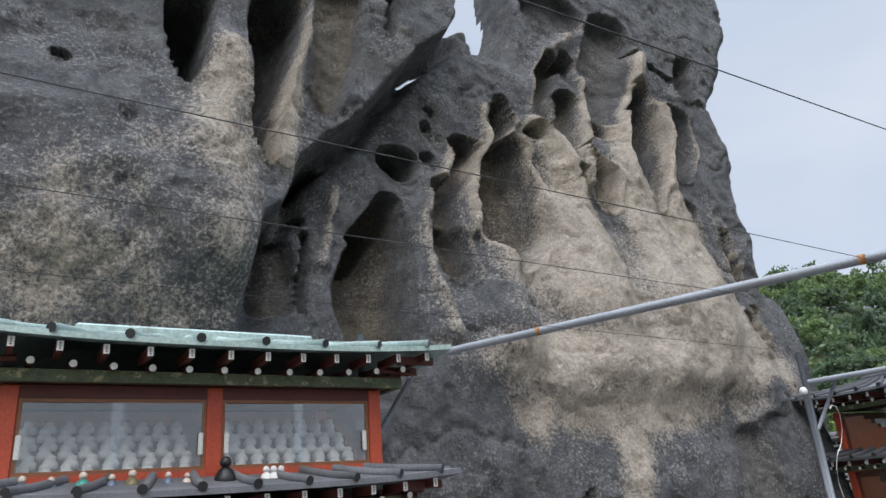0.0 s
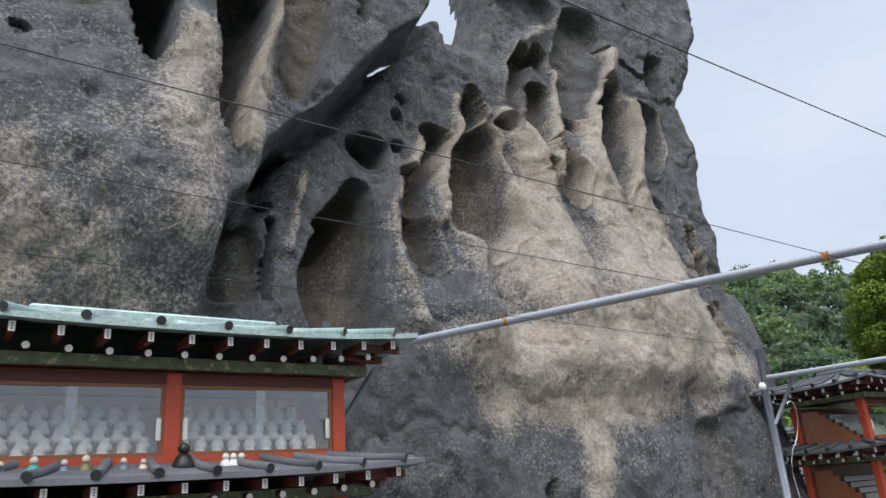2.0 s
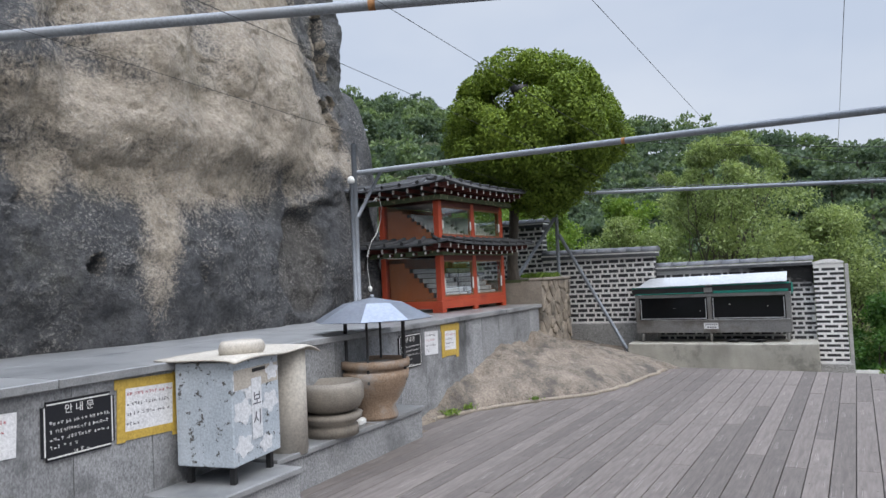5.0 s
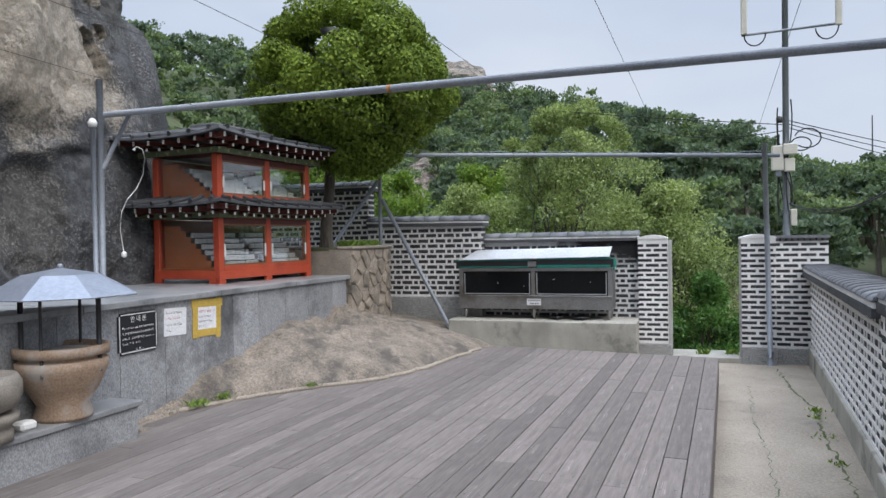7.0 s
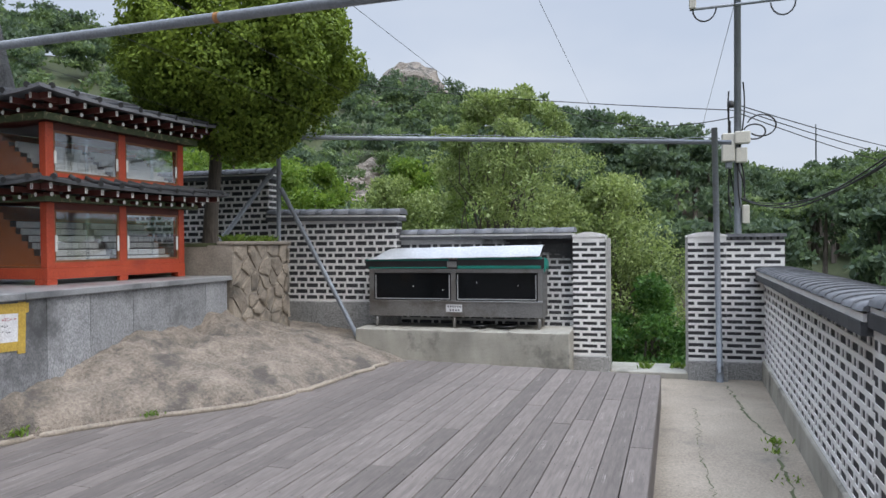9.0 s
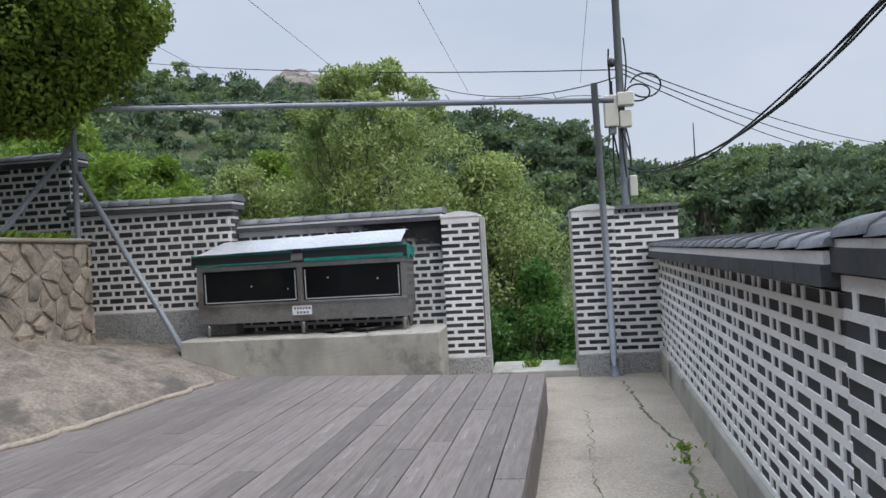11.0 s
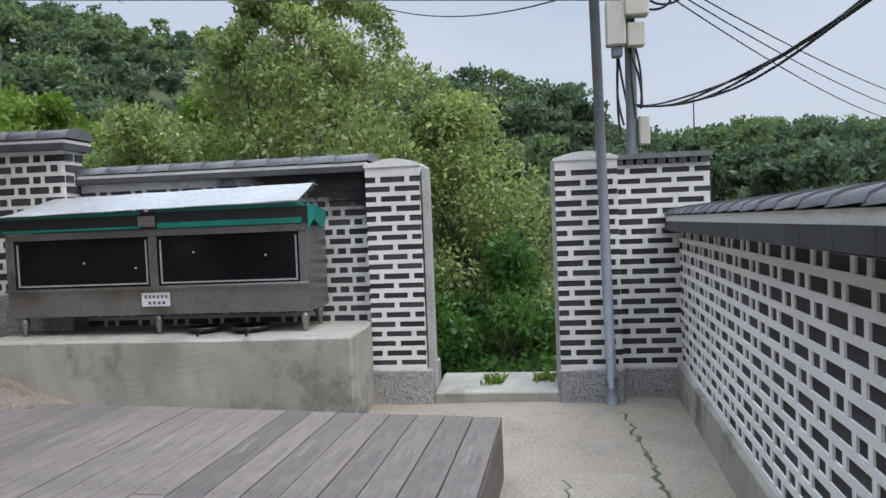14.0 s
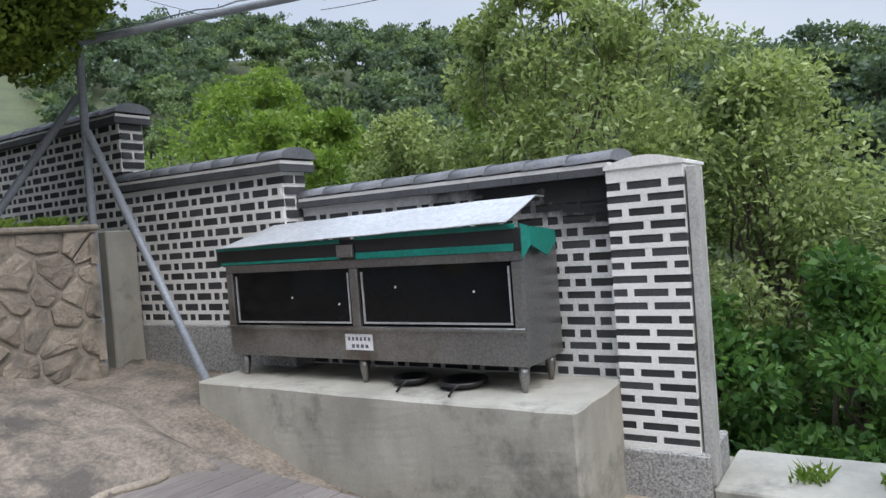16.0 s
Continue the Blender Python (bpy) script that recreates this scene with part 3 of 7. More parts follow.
def build_cliff():
    nx, nz = 640, 540
    xs, zs = np.linspace(-5.5, 15.4, nx), np.linspace(1.35, 17.2, nz)
    X, Z = np.meshgrid(xs, zs, indexing="ij")
    wx = X + 0.25 * fbm(X * 0.7, Z * 0.7, 3, 4)
    wz = Z + 0.25 * fbm(X * 0.7, Z * 0.7, 13, 4)
    Y = 7.15 + 0.2 * np.maximum(Z - 2.0, 0)
    hollow, bleach_shade = np.zeros_like(X), np.zeros_like(X)
    edges = [np.zeros_like(X)]

    def field(x, z, a, b, turn, warp=1.0):
        c, s = math.cos(radians(turn)), math.sin(radians(turn))
        dx, dz = X + (wx - X) * warp * 0.5 - x, Z + (wz - Z) * warp * 0.5 - z
        u, v = (dx * c + dz * s) / a, (-dx * s + dz * c) / b
        return np.sqrt(u * u + v * v)

    def pit(x, z, a, b, turn, depth, tan=0.75):
        """A weathered hollow with a steep, rounded rim."""
        nonlocal Y, hollow
        d = field(x, z, a, b, turn)
        f = 1 - smooth_step(0.80, 1.03, d)
        Y = Y + 1.25 * depth * f * (0.7 + 0.3 * (1 - np.clip(d, 0, 1) ** 2))
        rim = np.exp(-((d - 1.11) / 0.075) ** 2)
        Y = Y - 0.06 * rim * min(1, depth * 2)
        edges[0] = np.maximum(edges[0], rim)
        hollow = np.maximum(hollow, tan * (1 - smooth_step(0.75, 1.0, d)))

    def swell(x, z, a, b, turn, height):
        """A rounded rib or boss."""
        nonlocal Y
        Y = Y - height * np.exp(-1.4 * field(x, z, a, b, turn, 0.6) ** 2)

    def pale(x, z, a, b, turn, amount):
        """A stretch that runs paler, washed clean."""
        nonlocal bleach_shade
        bleach_shade = np.maximum(bleach_shade, amount * np.exp(-0.9 * field(x, z, a * 1.1, b * 1.1, turn) ** 2))

    def chain(points, warp=0.5):
        """How far out, in half-widths, from a winding line whose half-width changes along it."""
        px, pz = X + (wx - X) * warp, Z + (wz - Z) * warp
        best = np.full_like(X, 9.0)
        if len(points) == 1:
            points = points * 2
        for (ax, az, ar), (bx, bz, br) in zip(points, points[1:]):
            ux, uz = bx - ax, bz - az
            f = np.clip(((px - ax) * ux + (pz - az) * uz) / max(ux * ux + uz * uz, 1e-6), 0, 1)
            best = np.minimum(best, np.hypot(px - ax - f * ux, pz - az - f * uz) / (ar + f * (br - ar)))
        return best

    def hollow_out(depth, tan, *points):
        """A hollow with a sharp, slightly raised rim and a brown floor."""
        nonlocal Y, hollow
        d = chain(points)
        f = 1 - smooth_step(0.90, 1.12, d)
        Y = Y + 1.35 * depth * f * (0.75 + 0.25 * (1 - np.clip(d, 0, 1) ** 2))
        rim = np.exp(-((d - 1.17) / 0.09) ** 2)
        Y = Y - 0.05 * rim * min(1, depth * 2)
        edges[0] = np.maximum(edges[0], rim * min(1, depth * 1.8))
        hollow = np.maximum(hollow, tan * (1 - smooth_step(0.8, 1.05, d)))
        hollowed.append(f)

    def rib(height, wash, *points):
        """A rounded flute running down the face, washed pale."""
        nonlocal Y, bleach_shade
        g = np.exp(-0.9 * chain(points, 0.3) ** 2)
        Y = Y - height * g
        bleach_shade = np.maximum(bleach_shade, 0.85 * wash * g)

    hollowed = []
    # bosses and the brow under the flutes
    swell(5.5, 4.3, 0.7, 0.40, 80, 0.25)
    swell(6.95, 4.7, 1.1, 0.55, 75, 0.25)
    swell(8.3, 4.8, 1.0, 0.5, 62, 0.22)
    swell(9.55, 4.9, 1.0, 0.5, 55, 0.2)
    swell(7.6, 3.75, 3.2, 0.45, 0, 0.32)
    swell(7.5, 2.6, 3.6, 0.9, 0, 0.22)
    swell(0.2, 4.5, 2.5, 1.6, 88, 0.15)
    swell(6.36, 2.37, 0.13, 0.10, 7, 0.12)
    swell(9.5, 3.2, 0.55, 0.12, 10, 0.12)

    # flutes between the hollows
    rib(0.3, 0.9, (7.05, 7.71, 0.17), (7.23, 7.44, 0.27), (7.3, 6.97, 0.26), (7.29, 6.47, 0.3), (7.12, 5.68, 0.53), (6.94, 4.87, 0.72))
    rib(0.28, 0.9, (10.25, 10.08, 0.25), (9.37, 8.64, 0.22), (8.87, 7.77, 0.29), (8.75, 7.17, 0.31), (8.73, 6.42, 0.46), (8.67, 5.6, 0.62), (8.59, 4.67, 0.74))
    rib(0.25, 0.8, (10.45, 8.95, 0.18), (10.2, 7.97, 0.23), (9.96, 7.19, 0.28), (9.91, 6.39, 0.48), (9.79, 5.54, 0.64), (9.62, 4.75, 0.82))
    rib(0.2, 0.5, (6.18, 7.86, 0.11), (6.04, 7.2, 0.09), (5.81, 6.65, 0.1), (5.62, 6.24, 0.09), (5.41, 5.52, 0.08))
    rib(0.2, 0.6, (5.48, 6.96, 0.08), (5.08, 6.32, 0.09), (4.62, 5.64, 0.1), (4.58, 5.24, 0.11), (4.54, 4.65, 0.12), (4.56, 4.17, 0.15))
    rib(0.2, 0.6, (8.51, 9.03, 0.12), (8.23, 8.08, 0.11), (7.8, 7.19, 0.1), (7.51, 6.61, 0.12))
    rib(0.15, 0.5, (8.68, 10.25, 0.13), (7.88, 9.61, 0.1), (7.45, 8.82, 0.11), (7.02, 7.99, 0.1))
    rib(0.35, 0.4, (5.64, 5.14, 0.23), (5.5, 4.74, 0.38), (5.37, 4.36, 0.47))
    rib(0.12, 0.7, (3.61, 5.94, 0.06), (3.45, 5.38, 0.08), (3.3, 4.86, 0.09))
    rib(0.1, 0.75, (3.22, 8.44, 0.08), (3.04, 7.42, 0.09), (2.83, 6.51, 0.1), (2.69, 5.8, 0.12))
    rib(0.2, 0.45, (2.24, 7.13, 0.19), (2.16, 6.32, 0.35), (2.13, 5.41, 0.38), (2.06, 4.65, 0.4))

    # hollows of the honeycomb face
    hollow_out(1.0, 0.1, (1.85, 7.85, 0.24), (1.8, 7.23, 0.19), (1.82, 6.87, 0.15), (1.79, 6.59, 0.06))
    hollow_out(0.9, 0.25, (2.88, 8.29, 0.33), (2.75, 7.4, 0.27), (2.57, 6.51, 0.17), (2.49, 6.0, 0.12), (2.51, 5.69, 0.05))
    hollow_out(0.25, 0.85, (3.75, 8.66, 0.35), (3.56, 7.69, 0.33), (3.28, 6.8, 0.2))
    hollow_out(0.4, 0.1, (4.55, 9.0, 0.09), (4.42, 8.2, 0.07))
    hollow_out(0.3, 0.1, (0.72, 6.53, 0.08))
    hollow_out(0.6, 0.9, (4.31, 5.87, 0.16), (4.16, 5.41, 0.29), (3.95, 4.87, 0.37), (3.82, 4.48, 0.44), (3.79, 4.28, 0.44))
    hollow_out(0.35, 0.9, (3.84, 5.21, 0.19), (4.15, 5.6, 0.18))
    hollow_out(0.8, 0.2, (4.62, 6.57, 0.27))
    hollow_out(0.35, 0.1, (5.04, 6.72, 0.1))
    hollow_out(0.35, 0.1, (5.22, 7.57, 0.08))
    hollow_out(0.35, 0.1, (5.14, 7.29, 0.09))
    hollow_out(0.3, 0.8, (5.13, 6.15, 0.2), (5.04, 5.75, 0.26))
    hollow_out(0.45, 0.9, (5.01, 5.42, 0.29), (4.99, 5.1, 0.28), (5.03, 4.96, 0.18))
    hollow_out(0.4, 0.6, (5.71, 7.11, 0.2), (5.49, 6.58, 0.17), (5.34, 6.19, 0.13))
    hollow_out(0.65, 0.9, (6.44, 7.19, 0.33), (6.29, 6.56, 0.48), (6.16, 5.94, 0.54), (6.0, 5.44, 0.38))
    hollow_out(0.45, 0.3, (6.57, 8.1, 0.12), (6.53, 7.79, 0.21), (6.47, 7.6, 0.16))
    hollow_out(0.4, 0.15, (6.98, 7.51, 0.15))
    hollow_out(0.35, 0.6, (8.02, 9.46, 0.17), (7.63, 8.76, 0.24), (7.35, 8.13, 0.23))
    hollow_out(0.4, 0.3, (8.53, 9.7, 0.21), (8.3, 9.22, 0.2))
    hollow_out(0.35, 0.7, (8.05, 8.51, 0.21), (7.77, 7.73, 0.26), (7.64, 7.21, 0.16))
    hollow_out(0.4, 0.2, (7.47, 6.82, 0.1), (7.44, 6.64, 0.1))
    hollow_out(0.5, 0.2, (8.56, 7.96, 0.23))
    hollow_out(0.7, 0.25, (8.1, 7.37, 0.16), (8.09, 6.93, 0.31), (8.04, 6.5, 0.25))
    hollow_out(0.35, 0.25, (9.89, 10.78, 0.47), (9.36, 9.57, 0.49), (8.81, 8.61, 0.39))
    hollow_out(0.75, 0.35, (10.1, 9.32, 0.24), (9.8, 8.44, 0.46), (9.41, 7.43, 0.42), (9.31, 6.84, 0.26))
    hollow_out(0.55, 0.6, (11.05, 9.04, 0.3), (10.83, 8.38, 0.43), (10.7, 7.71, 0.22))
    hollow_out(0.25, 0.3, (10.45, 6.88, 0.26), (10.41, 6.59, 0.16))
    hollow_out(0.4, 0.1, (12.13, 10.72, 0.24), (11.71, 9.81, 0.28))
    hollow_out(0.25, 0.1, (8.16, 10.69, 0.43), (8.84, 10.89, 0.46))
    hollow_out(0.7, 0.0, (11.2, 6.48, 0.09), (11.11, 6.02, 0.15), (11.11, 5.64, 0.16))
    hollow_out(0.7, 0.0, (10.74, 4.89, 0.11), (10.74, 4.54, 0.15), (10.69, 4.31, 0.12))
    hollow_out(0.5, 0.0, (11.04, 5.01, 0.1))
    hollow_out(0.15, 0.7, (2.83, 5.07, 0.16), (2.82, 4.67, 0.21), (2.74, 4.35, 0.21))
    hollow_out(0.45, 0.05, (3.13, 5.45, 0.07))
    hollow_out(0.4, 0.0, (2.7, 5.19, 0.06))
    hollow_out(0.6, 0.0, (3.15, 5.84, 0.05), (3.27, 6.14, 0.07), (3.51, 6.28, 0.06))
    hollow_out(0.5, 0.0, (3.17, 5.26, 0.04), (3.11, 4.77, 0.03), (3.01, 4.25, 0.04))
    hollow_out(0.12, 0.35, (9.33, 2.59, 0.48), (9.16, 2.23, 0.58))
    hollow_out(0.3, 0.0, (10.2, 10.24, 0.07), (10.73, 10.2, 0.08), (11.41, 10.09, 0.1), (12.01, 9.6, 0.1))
    pit(6.06, 2.38, 0.10, 0.08, 65, 0.15, 0.0)

    # washed and stained stretches
    pale(1.0, 4.2, 1.6, 1.1, 60, 0.2)
    pale(7.2, 3.3, 2.6, 0.3, 0, 0.45)
    pale(6.99, 4.9, 1.0, 0.6, 66, 0.55)
    pale(8.6, 4.9, 1.1, 0.7, 50, 0.5)
    pale(9.7, 4.8, 1.0, 0.5, 55, 0.4)
    pale(7.4, 3.95, 2.6, 0.36, 1, 0.9)
    pale(6.7, 3.35, 2.0, 0.35, -1, 0.35)
    pale(6.75, 2.25, 0.75, 0.22, 84, 0.6)
    pale(7.3, 2.0, 0.6, 0.12, 86, 0.35)
    pale(0.7, 4.3, 0.8, 0.6, 20, 0.3)
    pale(9.8, 4.31, 1.0, 0.33, 14, 0.5)
    bleach_shade = bleach_shade * (1 - 0.8 * np.max(hollowed, axis=0))

    # the forward left massif with its overhanging edge
    edge = np.interp(Z, [1.3, 3.87, 4.32, 4.74, 5.06, 5.22, 5.46, 5.76, 6.02, 6.27, 6.6, 7.09, 7.64, 8.14, 8.61, 9.0, 9.81, 17], [2.0, 2.3, 2.36, 2.45, 2.56, 2.76, 2.86, 2.95, 3.14, 3.37, 3.69, 4.06, 4.48, 4.85, 5.4, 5.62, 5.85, 5.95]) + 0.08 * fbm(X * 0.2, Z * 1.6, 61, 4)
    inside = edge - X
    ahead = smooth_step(-0.06, 0.10, inside) * (0.45 + 0.28 * np.exp(-np.maximum(inside, 0) * 0.8))
    crease = np.exp(-((inside + 0.16) / 0.12) ** 2) * 0.35
    Y = Y - ahead * smooth_step(3.2, 5.0, Z) - 0.25 * smooth_step(-0.2, 1.5, inside) + crease * smooth_step(3.4, 4.6, Z)

    # broad form and grain
    Y += 0.35 * fbm(X * 0.28, Z * 0.28, 71, 3) + 0.16 * fbm(X * 0.9, Z * 0.7, 75, 4) + 0.07 * fbm(X * 3.3, Z * 2.6, 79, 4) + 0.035 * fbm(X * 10, Z * 9, 85, 3)
    # noise in the tone, plus a pale highlight painted on the hollow rims
    bleach_shade += 0.12 * fbm(X * 1.2, Z * 0.5, 91, 4) + 0.5 * edges[0] * smooth_step(4.0, 6.0, X)
    # shade under the left overhang, put into the rock tone
    bleach_shade -= 0.4 * np.exp(-0.9 * field(3.7, 4.1, 1.5, 1.0, 0) ** 2)
    dark_line = np.interp(X, [3.5, 4.0, 4.5, 5.3, 6.0, 6.9, 8.0, 9.3, 10.4], [3.8, 3.7, 3.5, 3.1, 2.85, 2.7, 3.0, 3.3, 3.5]) + 0.5 * fbm(X * 2.2, Z * 0.3, 93, 4)
    # darker below the line, high up, far left and just past the overhang edge
    bleach_shade -= 0.34 * (1 - smooth_step(-0.35, 0.3, Z - dark_line)) * smooth_step(2.2, 3.4, X) + 0.3 * smooth_step(6.2, 8.6, Z) + 0.25 * smooth_step(1.2, -1.0, X) + 0.3 * smooth_step(-0.05, -0.5, inside) * smooth_step(6.0, 4.5, X) * smooth_step(4.2, 5.5, Z)
    # fine cracks and ridges
    crackle = 1 - np.abs(fbm(X * 1.1 + 3, Z * 0.8, 111, 4)) * 9
    Y += 0.05 * np.clip(crackle, 0, 1) ** 2

    # the end that turns away towards the far shrine
    right = np.interp(Z, [1.3, 2.7, 4.1, 5.3, 6.2, 7.5, 8.6, 9.0, 9.6, 10.3, 12.4, 13.3, 17], [11.55, 11.7, 11.9, 12.0, 12.15, 12.35, 12.65, 12.65, 12.6, 13.2, 14.8, 15.3, 15.7]) + 0.08 * fbm(X * 0.2, Z * 1.4, 95, 4)
    over = X - right
    # shade on the end that turns away is painted into the tone
    bleach_shade -= 0.4 * smooth_step(-1.1, -0.2, over) * (1 - smooth_step(6.0, 8.0, Z)) + 0.14 * smooth_step(5.0, 6.5, Z) * smooth_step(2.0, 1.2, X)
    Y += 2.2 * np.maximum(over + 0.6, 0) ** 2.4
    # skyline
    sky_line = np.interp(X, [-5.5, -1.5, -0.3, 0.0, 0.25, 0.8, 5.97, 5.99, 6.4, 7.1, 7.4, 7.6, 8.3, 11, 14, 15.4], [4.2, 5.6, 6.8, 7.4, 8.1, 20, 20, 9.1, 9.2, 9.35, 10.1, 11.6, 13.4, 15.0, 15.4, 14.0]) + 0.1 * fbm(X * 1.5, Z * 0.0, 99, 3)
    top_cut = Z - sky_line
    Z = np.minimum(Z, sky_line + 0.3)
    up = Z - sky_line
    lean = np.where((up > -0.5) & ((X > 6.25) | (X < 0.8)), 1.2 * np.maximum(up + 0.5, 0) ** 2.0, 0)
    Y += lean
    gap = np.exp(-((((X - 5.12) * 0.79 + (Z - 8.2) * 0.62) / 0.26) ** 2 + ((-(X - 5.12) * 0.62 + (Z - 8.2) * 0.79) / 0.035) ** 2))
    idx = np.arange(nx * nz).reshape(nx, nz)
    low = top_cut < 0.3
    ok = (low[:-1, :-1] | low[1:, :-1]) & (Y < 14.5)[:-1, :-1] & (over < 2.2)[:-1, :-1] & (gap < 0.5)[:-1, :-1]
    faces = np.stack([idx[:-1, :-1], idx[1:, :-1], idx[1:, 1:], idx[:-1, 1:]], -1)[ok]
    used = np.unique(faces)
    remap = np.zeros(nx * nz, int)
    remap[used] = np.arange(len(used))
    co = np.stack([X, Y, Z], -1).reshape(-1, 3)[used]
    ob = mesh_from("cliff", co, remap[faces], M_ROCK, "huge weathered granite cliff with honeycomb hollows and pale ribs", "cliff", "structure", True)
    for name, arr in (("bleach_shade", bleach_shade), ("hollow", hollow)):
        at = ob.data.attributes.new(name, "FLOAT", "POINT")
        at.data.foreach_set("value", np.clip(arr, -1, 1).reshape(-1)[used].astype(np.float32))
    # the mass behind the face
    bm = B()
    bmesh.ops.create_icosphere(bm, subdivisions=5, radius=1.0)
    for v in bm.verts:
        p = v.co.copy()
        k = 1 + 0.16 * noise.noise(p * 1.6) + 0.05 * noise.noise(p * 5)
        v.co = Vector((3.0 + p.x * 7.0 * k, 13.4 + p.y * 3.4 * k, 2.0 + p.z * 5.5 * k))
    shade_of(single("cliff_back", bm, M_ROCK, "dark granite mass behind the cliff face", "cliff", "structure", smooth=True))
    bm = B()
    bmesh.ops.create_icosphere(bm, subdivisions=5, radius=1.0)
    for v in bm.verts:
        p = v.co.copy()
        k = 1 + 0.18 * noise.noise(p * 1.3 + Vector((4, 0, 0))) + 0.05 * noise.noise(p * 5)
        v.co = Vector((11.75 + p.x * 1.45 * k, 9.2 + p.y * 1.5 * k, 2.6 + p.z * 3.4 * k))
    shade_of(single("boulder", bm, M_ROCK, "dark rounded granite flank behind the far shrine", "rock", "structure", smooth=True))


build_cliff()


# ---- ledge along the cliff foot ----
def build_ledge():
    bm = B()
    box(bm, -6.0, 13.02, 5.23, 8.2, -0.3, 1.478)
    wall = single("ledge_wall", bm, M_GRANITE, "grey granite-faced retaining wall along the cliff foot", "wall", "structure")
    rs = random.Random(4)
    cuts = [-6.0]
    while cuts[-1] < 13.02:
        cuts.append(cuts[-1] + rs.choice((0.52, 0.6, 0.68)))
    cuts[-1] = 13.02
    for a, b in zip(cuts, cuts[1:]):
        bm = B()
        box(bm, a + 0.003, b - 0.003, 5.205, 5.24, 0.2, 1.476)
        part("facing_panel", bm, M_GRANITE, wall)
    bm = B()
    box(bm, 13.02, 13.05, 5.22, 6.0, 0.6, 1.476)
    part("end_panel", bm, M_GRANITE, wall)
    cuts = [-6.0, -3.4, -1.2, 0.8, 2.66, 4.37, 6.2, 8.0, 9.9, 11.5, 13.1]
    for a, b in zip(cuts, cuts[1:]):
        for y0, y1 in ((5.16, 6.32), (6.325, 8.2)):
            bm = B()
            box(bm, a + 0.003, b - 0.003, y0, y1, 1.48, 1.54, bevel=0.006)
            part("cap_slab", bm, M_SLAB, wall)


build_ledge()


# ---- brick walls ----
BRICKS = {}


def brick_mesh(w, h, d, mat):
    key = (round(w, 3), round(h, 3), round(d, 3), mat.name)
    if key not in BRICKS:
        bm = B()
        box(bm, 0, w, 0, d, 0, h)
        me = bpy.data.meshes.new("brick")
        bm.to_mesh(me)
        bm.free()
        me.materials.append(mat)
        BRICKS[key] = me
    return BRICKS[key]


def brick_wall(name, m, length, z0, z1, thick, label, bond="flemish", course=0.094, brick_h=0.060, recess=0.006, single_from=0.0, single_to=99.0, soot=None, ends=(False, False), depth=0.012, mortar=None):
    """A wall of dark bricks in broad white joints. Local x runs along it, -y is its face, z up."""
    body = B()
    box(body, 0, length, depth, thick, z0, z1)
    rows = int((z1 - z0) / course)
    jt = course - brick_h
    long_b, short_b, head = (0.19, 0.075, 0.034) if bond == "flemish" else (0.212, 0.212, 0.04)
    if bond == "side":
        long_b, short_b, head = 0.205, 0.092, 0.036
    rs = random.Random(name)
    spots = []
    joint_v, joint_f = [], []

    def joint(x0, x1, za, zb):
        k = len(joint_v)
        joint_v.extend([(x0, 0, za), (x1, 0, za), (x1, 0, zb), (x0, 0, zb), (x0, depth, za), (x1, depth, za), (x1, depth, zb), (x0, depth, zb)])
        joint_f.extend([(k, k + 1, k + 2, k + 3), (k + 4, k, k + 3, k + 7), (k + 1, k + 5, k + 6, k + 2), (k + 3, k + 2, k + 6, k + 7), (k + 4, k + 5, k + 1, k)])

    for r in range(rows):
        z = z0 + r * course
        jog = rs.uniform(-0.004, 0.004)
        joint(0, length, z, z + jt + jog)
        x = -((r % 2) * (long_b + short_b + 2 * head) / (2 if bond != "running" else 4))
        i = 0
        while x < length:
            w = (long_b if i % 2 == 0 else short_b) * rs.uniform(0.96, 1.04)
            a, b = max(x, 0), min(x + w, length)
            if b - a > 0.03:
                spots.append((a, b - a, z + jt + jog))
                if b < length:
                    joint(b, min(b + head, length), z + jt + jog, z + course)
            x += w + head
            i += 1
    if z0 + rows * course < z1:
        joint(0, length, z0 + rows * course, z1)
    me_v = [v.co[:] for v in body.verts]
    k = len(me_v)
    body.verts.index_update()
    faces = [[v.index for v in f.verts] for f in body.faces]
    body.free()
    wall = mesh_from(name, me_v + joint_v, faces + [[a + k for a in f] for f in joint_f], mortar or M_MORTAR, label, "wall", "structure")
    wall.matrix_world = m
    rest_v, rest_f = [], []
    count = 0
    for a, w, z in spots:
        mat = M_BRICK
        if soot and soot(a, z):
            mat = M_SOOT
        w = round(w / 0.01) * 0.01
        if single_from <= a <= single_to and count < 300:
            ob = new("brick", brick_mesh(w, brick_h, 0.03, mat))
            ob.location = (a, recess + rs.uniform(-0.0015, 0.0015), z)
            ob.parent = wall
            count += 1
        else:
            q = len(rest_v)
            for dy in (recess, recess + 0.03):
                rest_v.extend([(a, dy, z), (a + w, dy, z), (a + w, dy, z + brick_h), (a, dy, z + brick_h)])
            rest_f.extend([(q, q + 1, q + 2, q + 3), (q, q + 4, q + 5, q + 1), (q + 3, q + 2, q + 6, q + 7), (q, q + 3, q + 7, q + 4), (q + 1, q + 5, q + 6, q + 2)])
    if rest_v:
        mesh_from("bricks", rest_v, rest_f, M_BRICK, "rows of dark bricks further along the wall", "", "stuff", parent=wall)
    for side, on in ((0.0, ends[0]), (length, ends[1])):
        if on:
            for r in range(rows):
                w = thick - 0.03 if r % 2 else (thick - 0.07) / 2
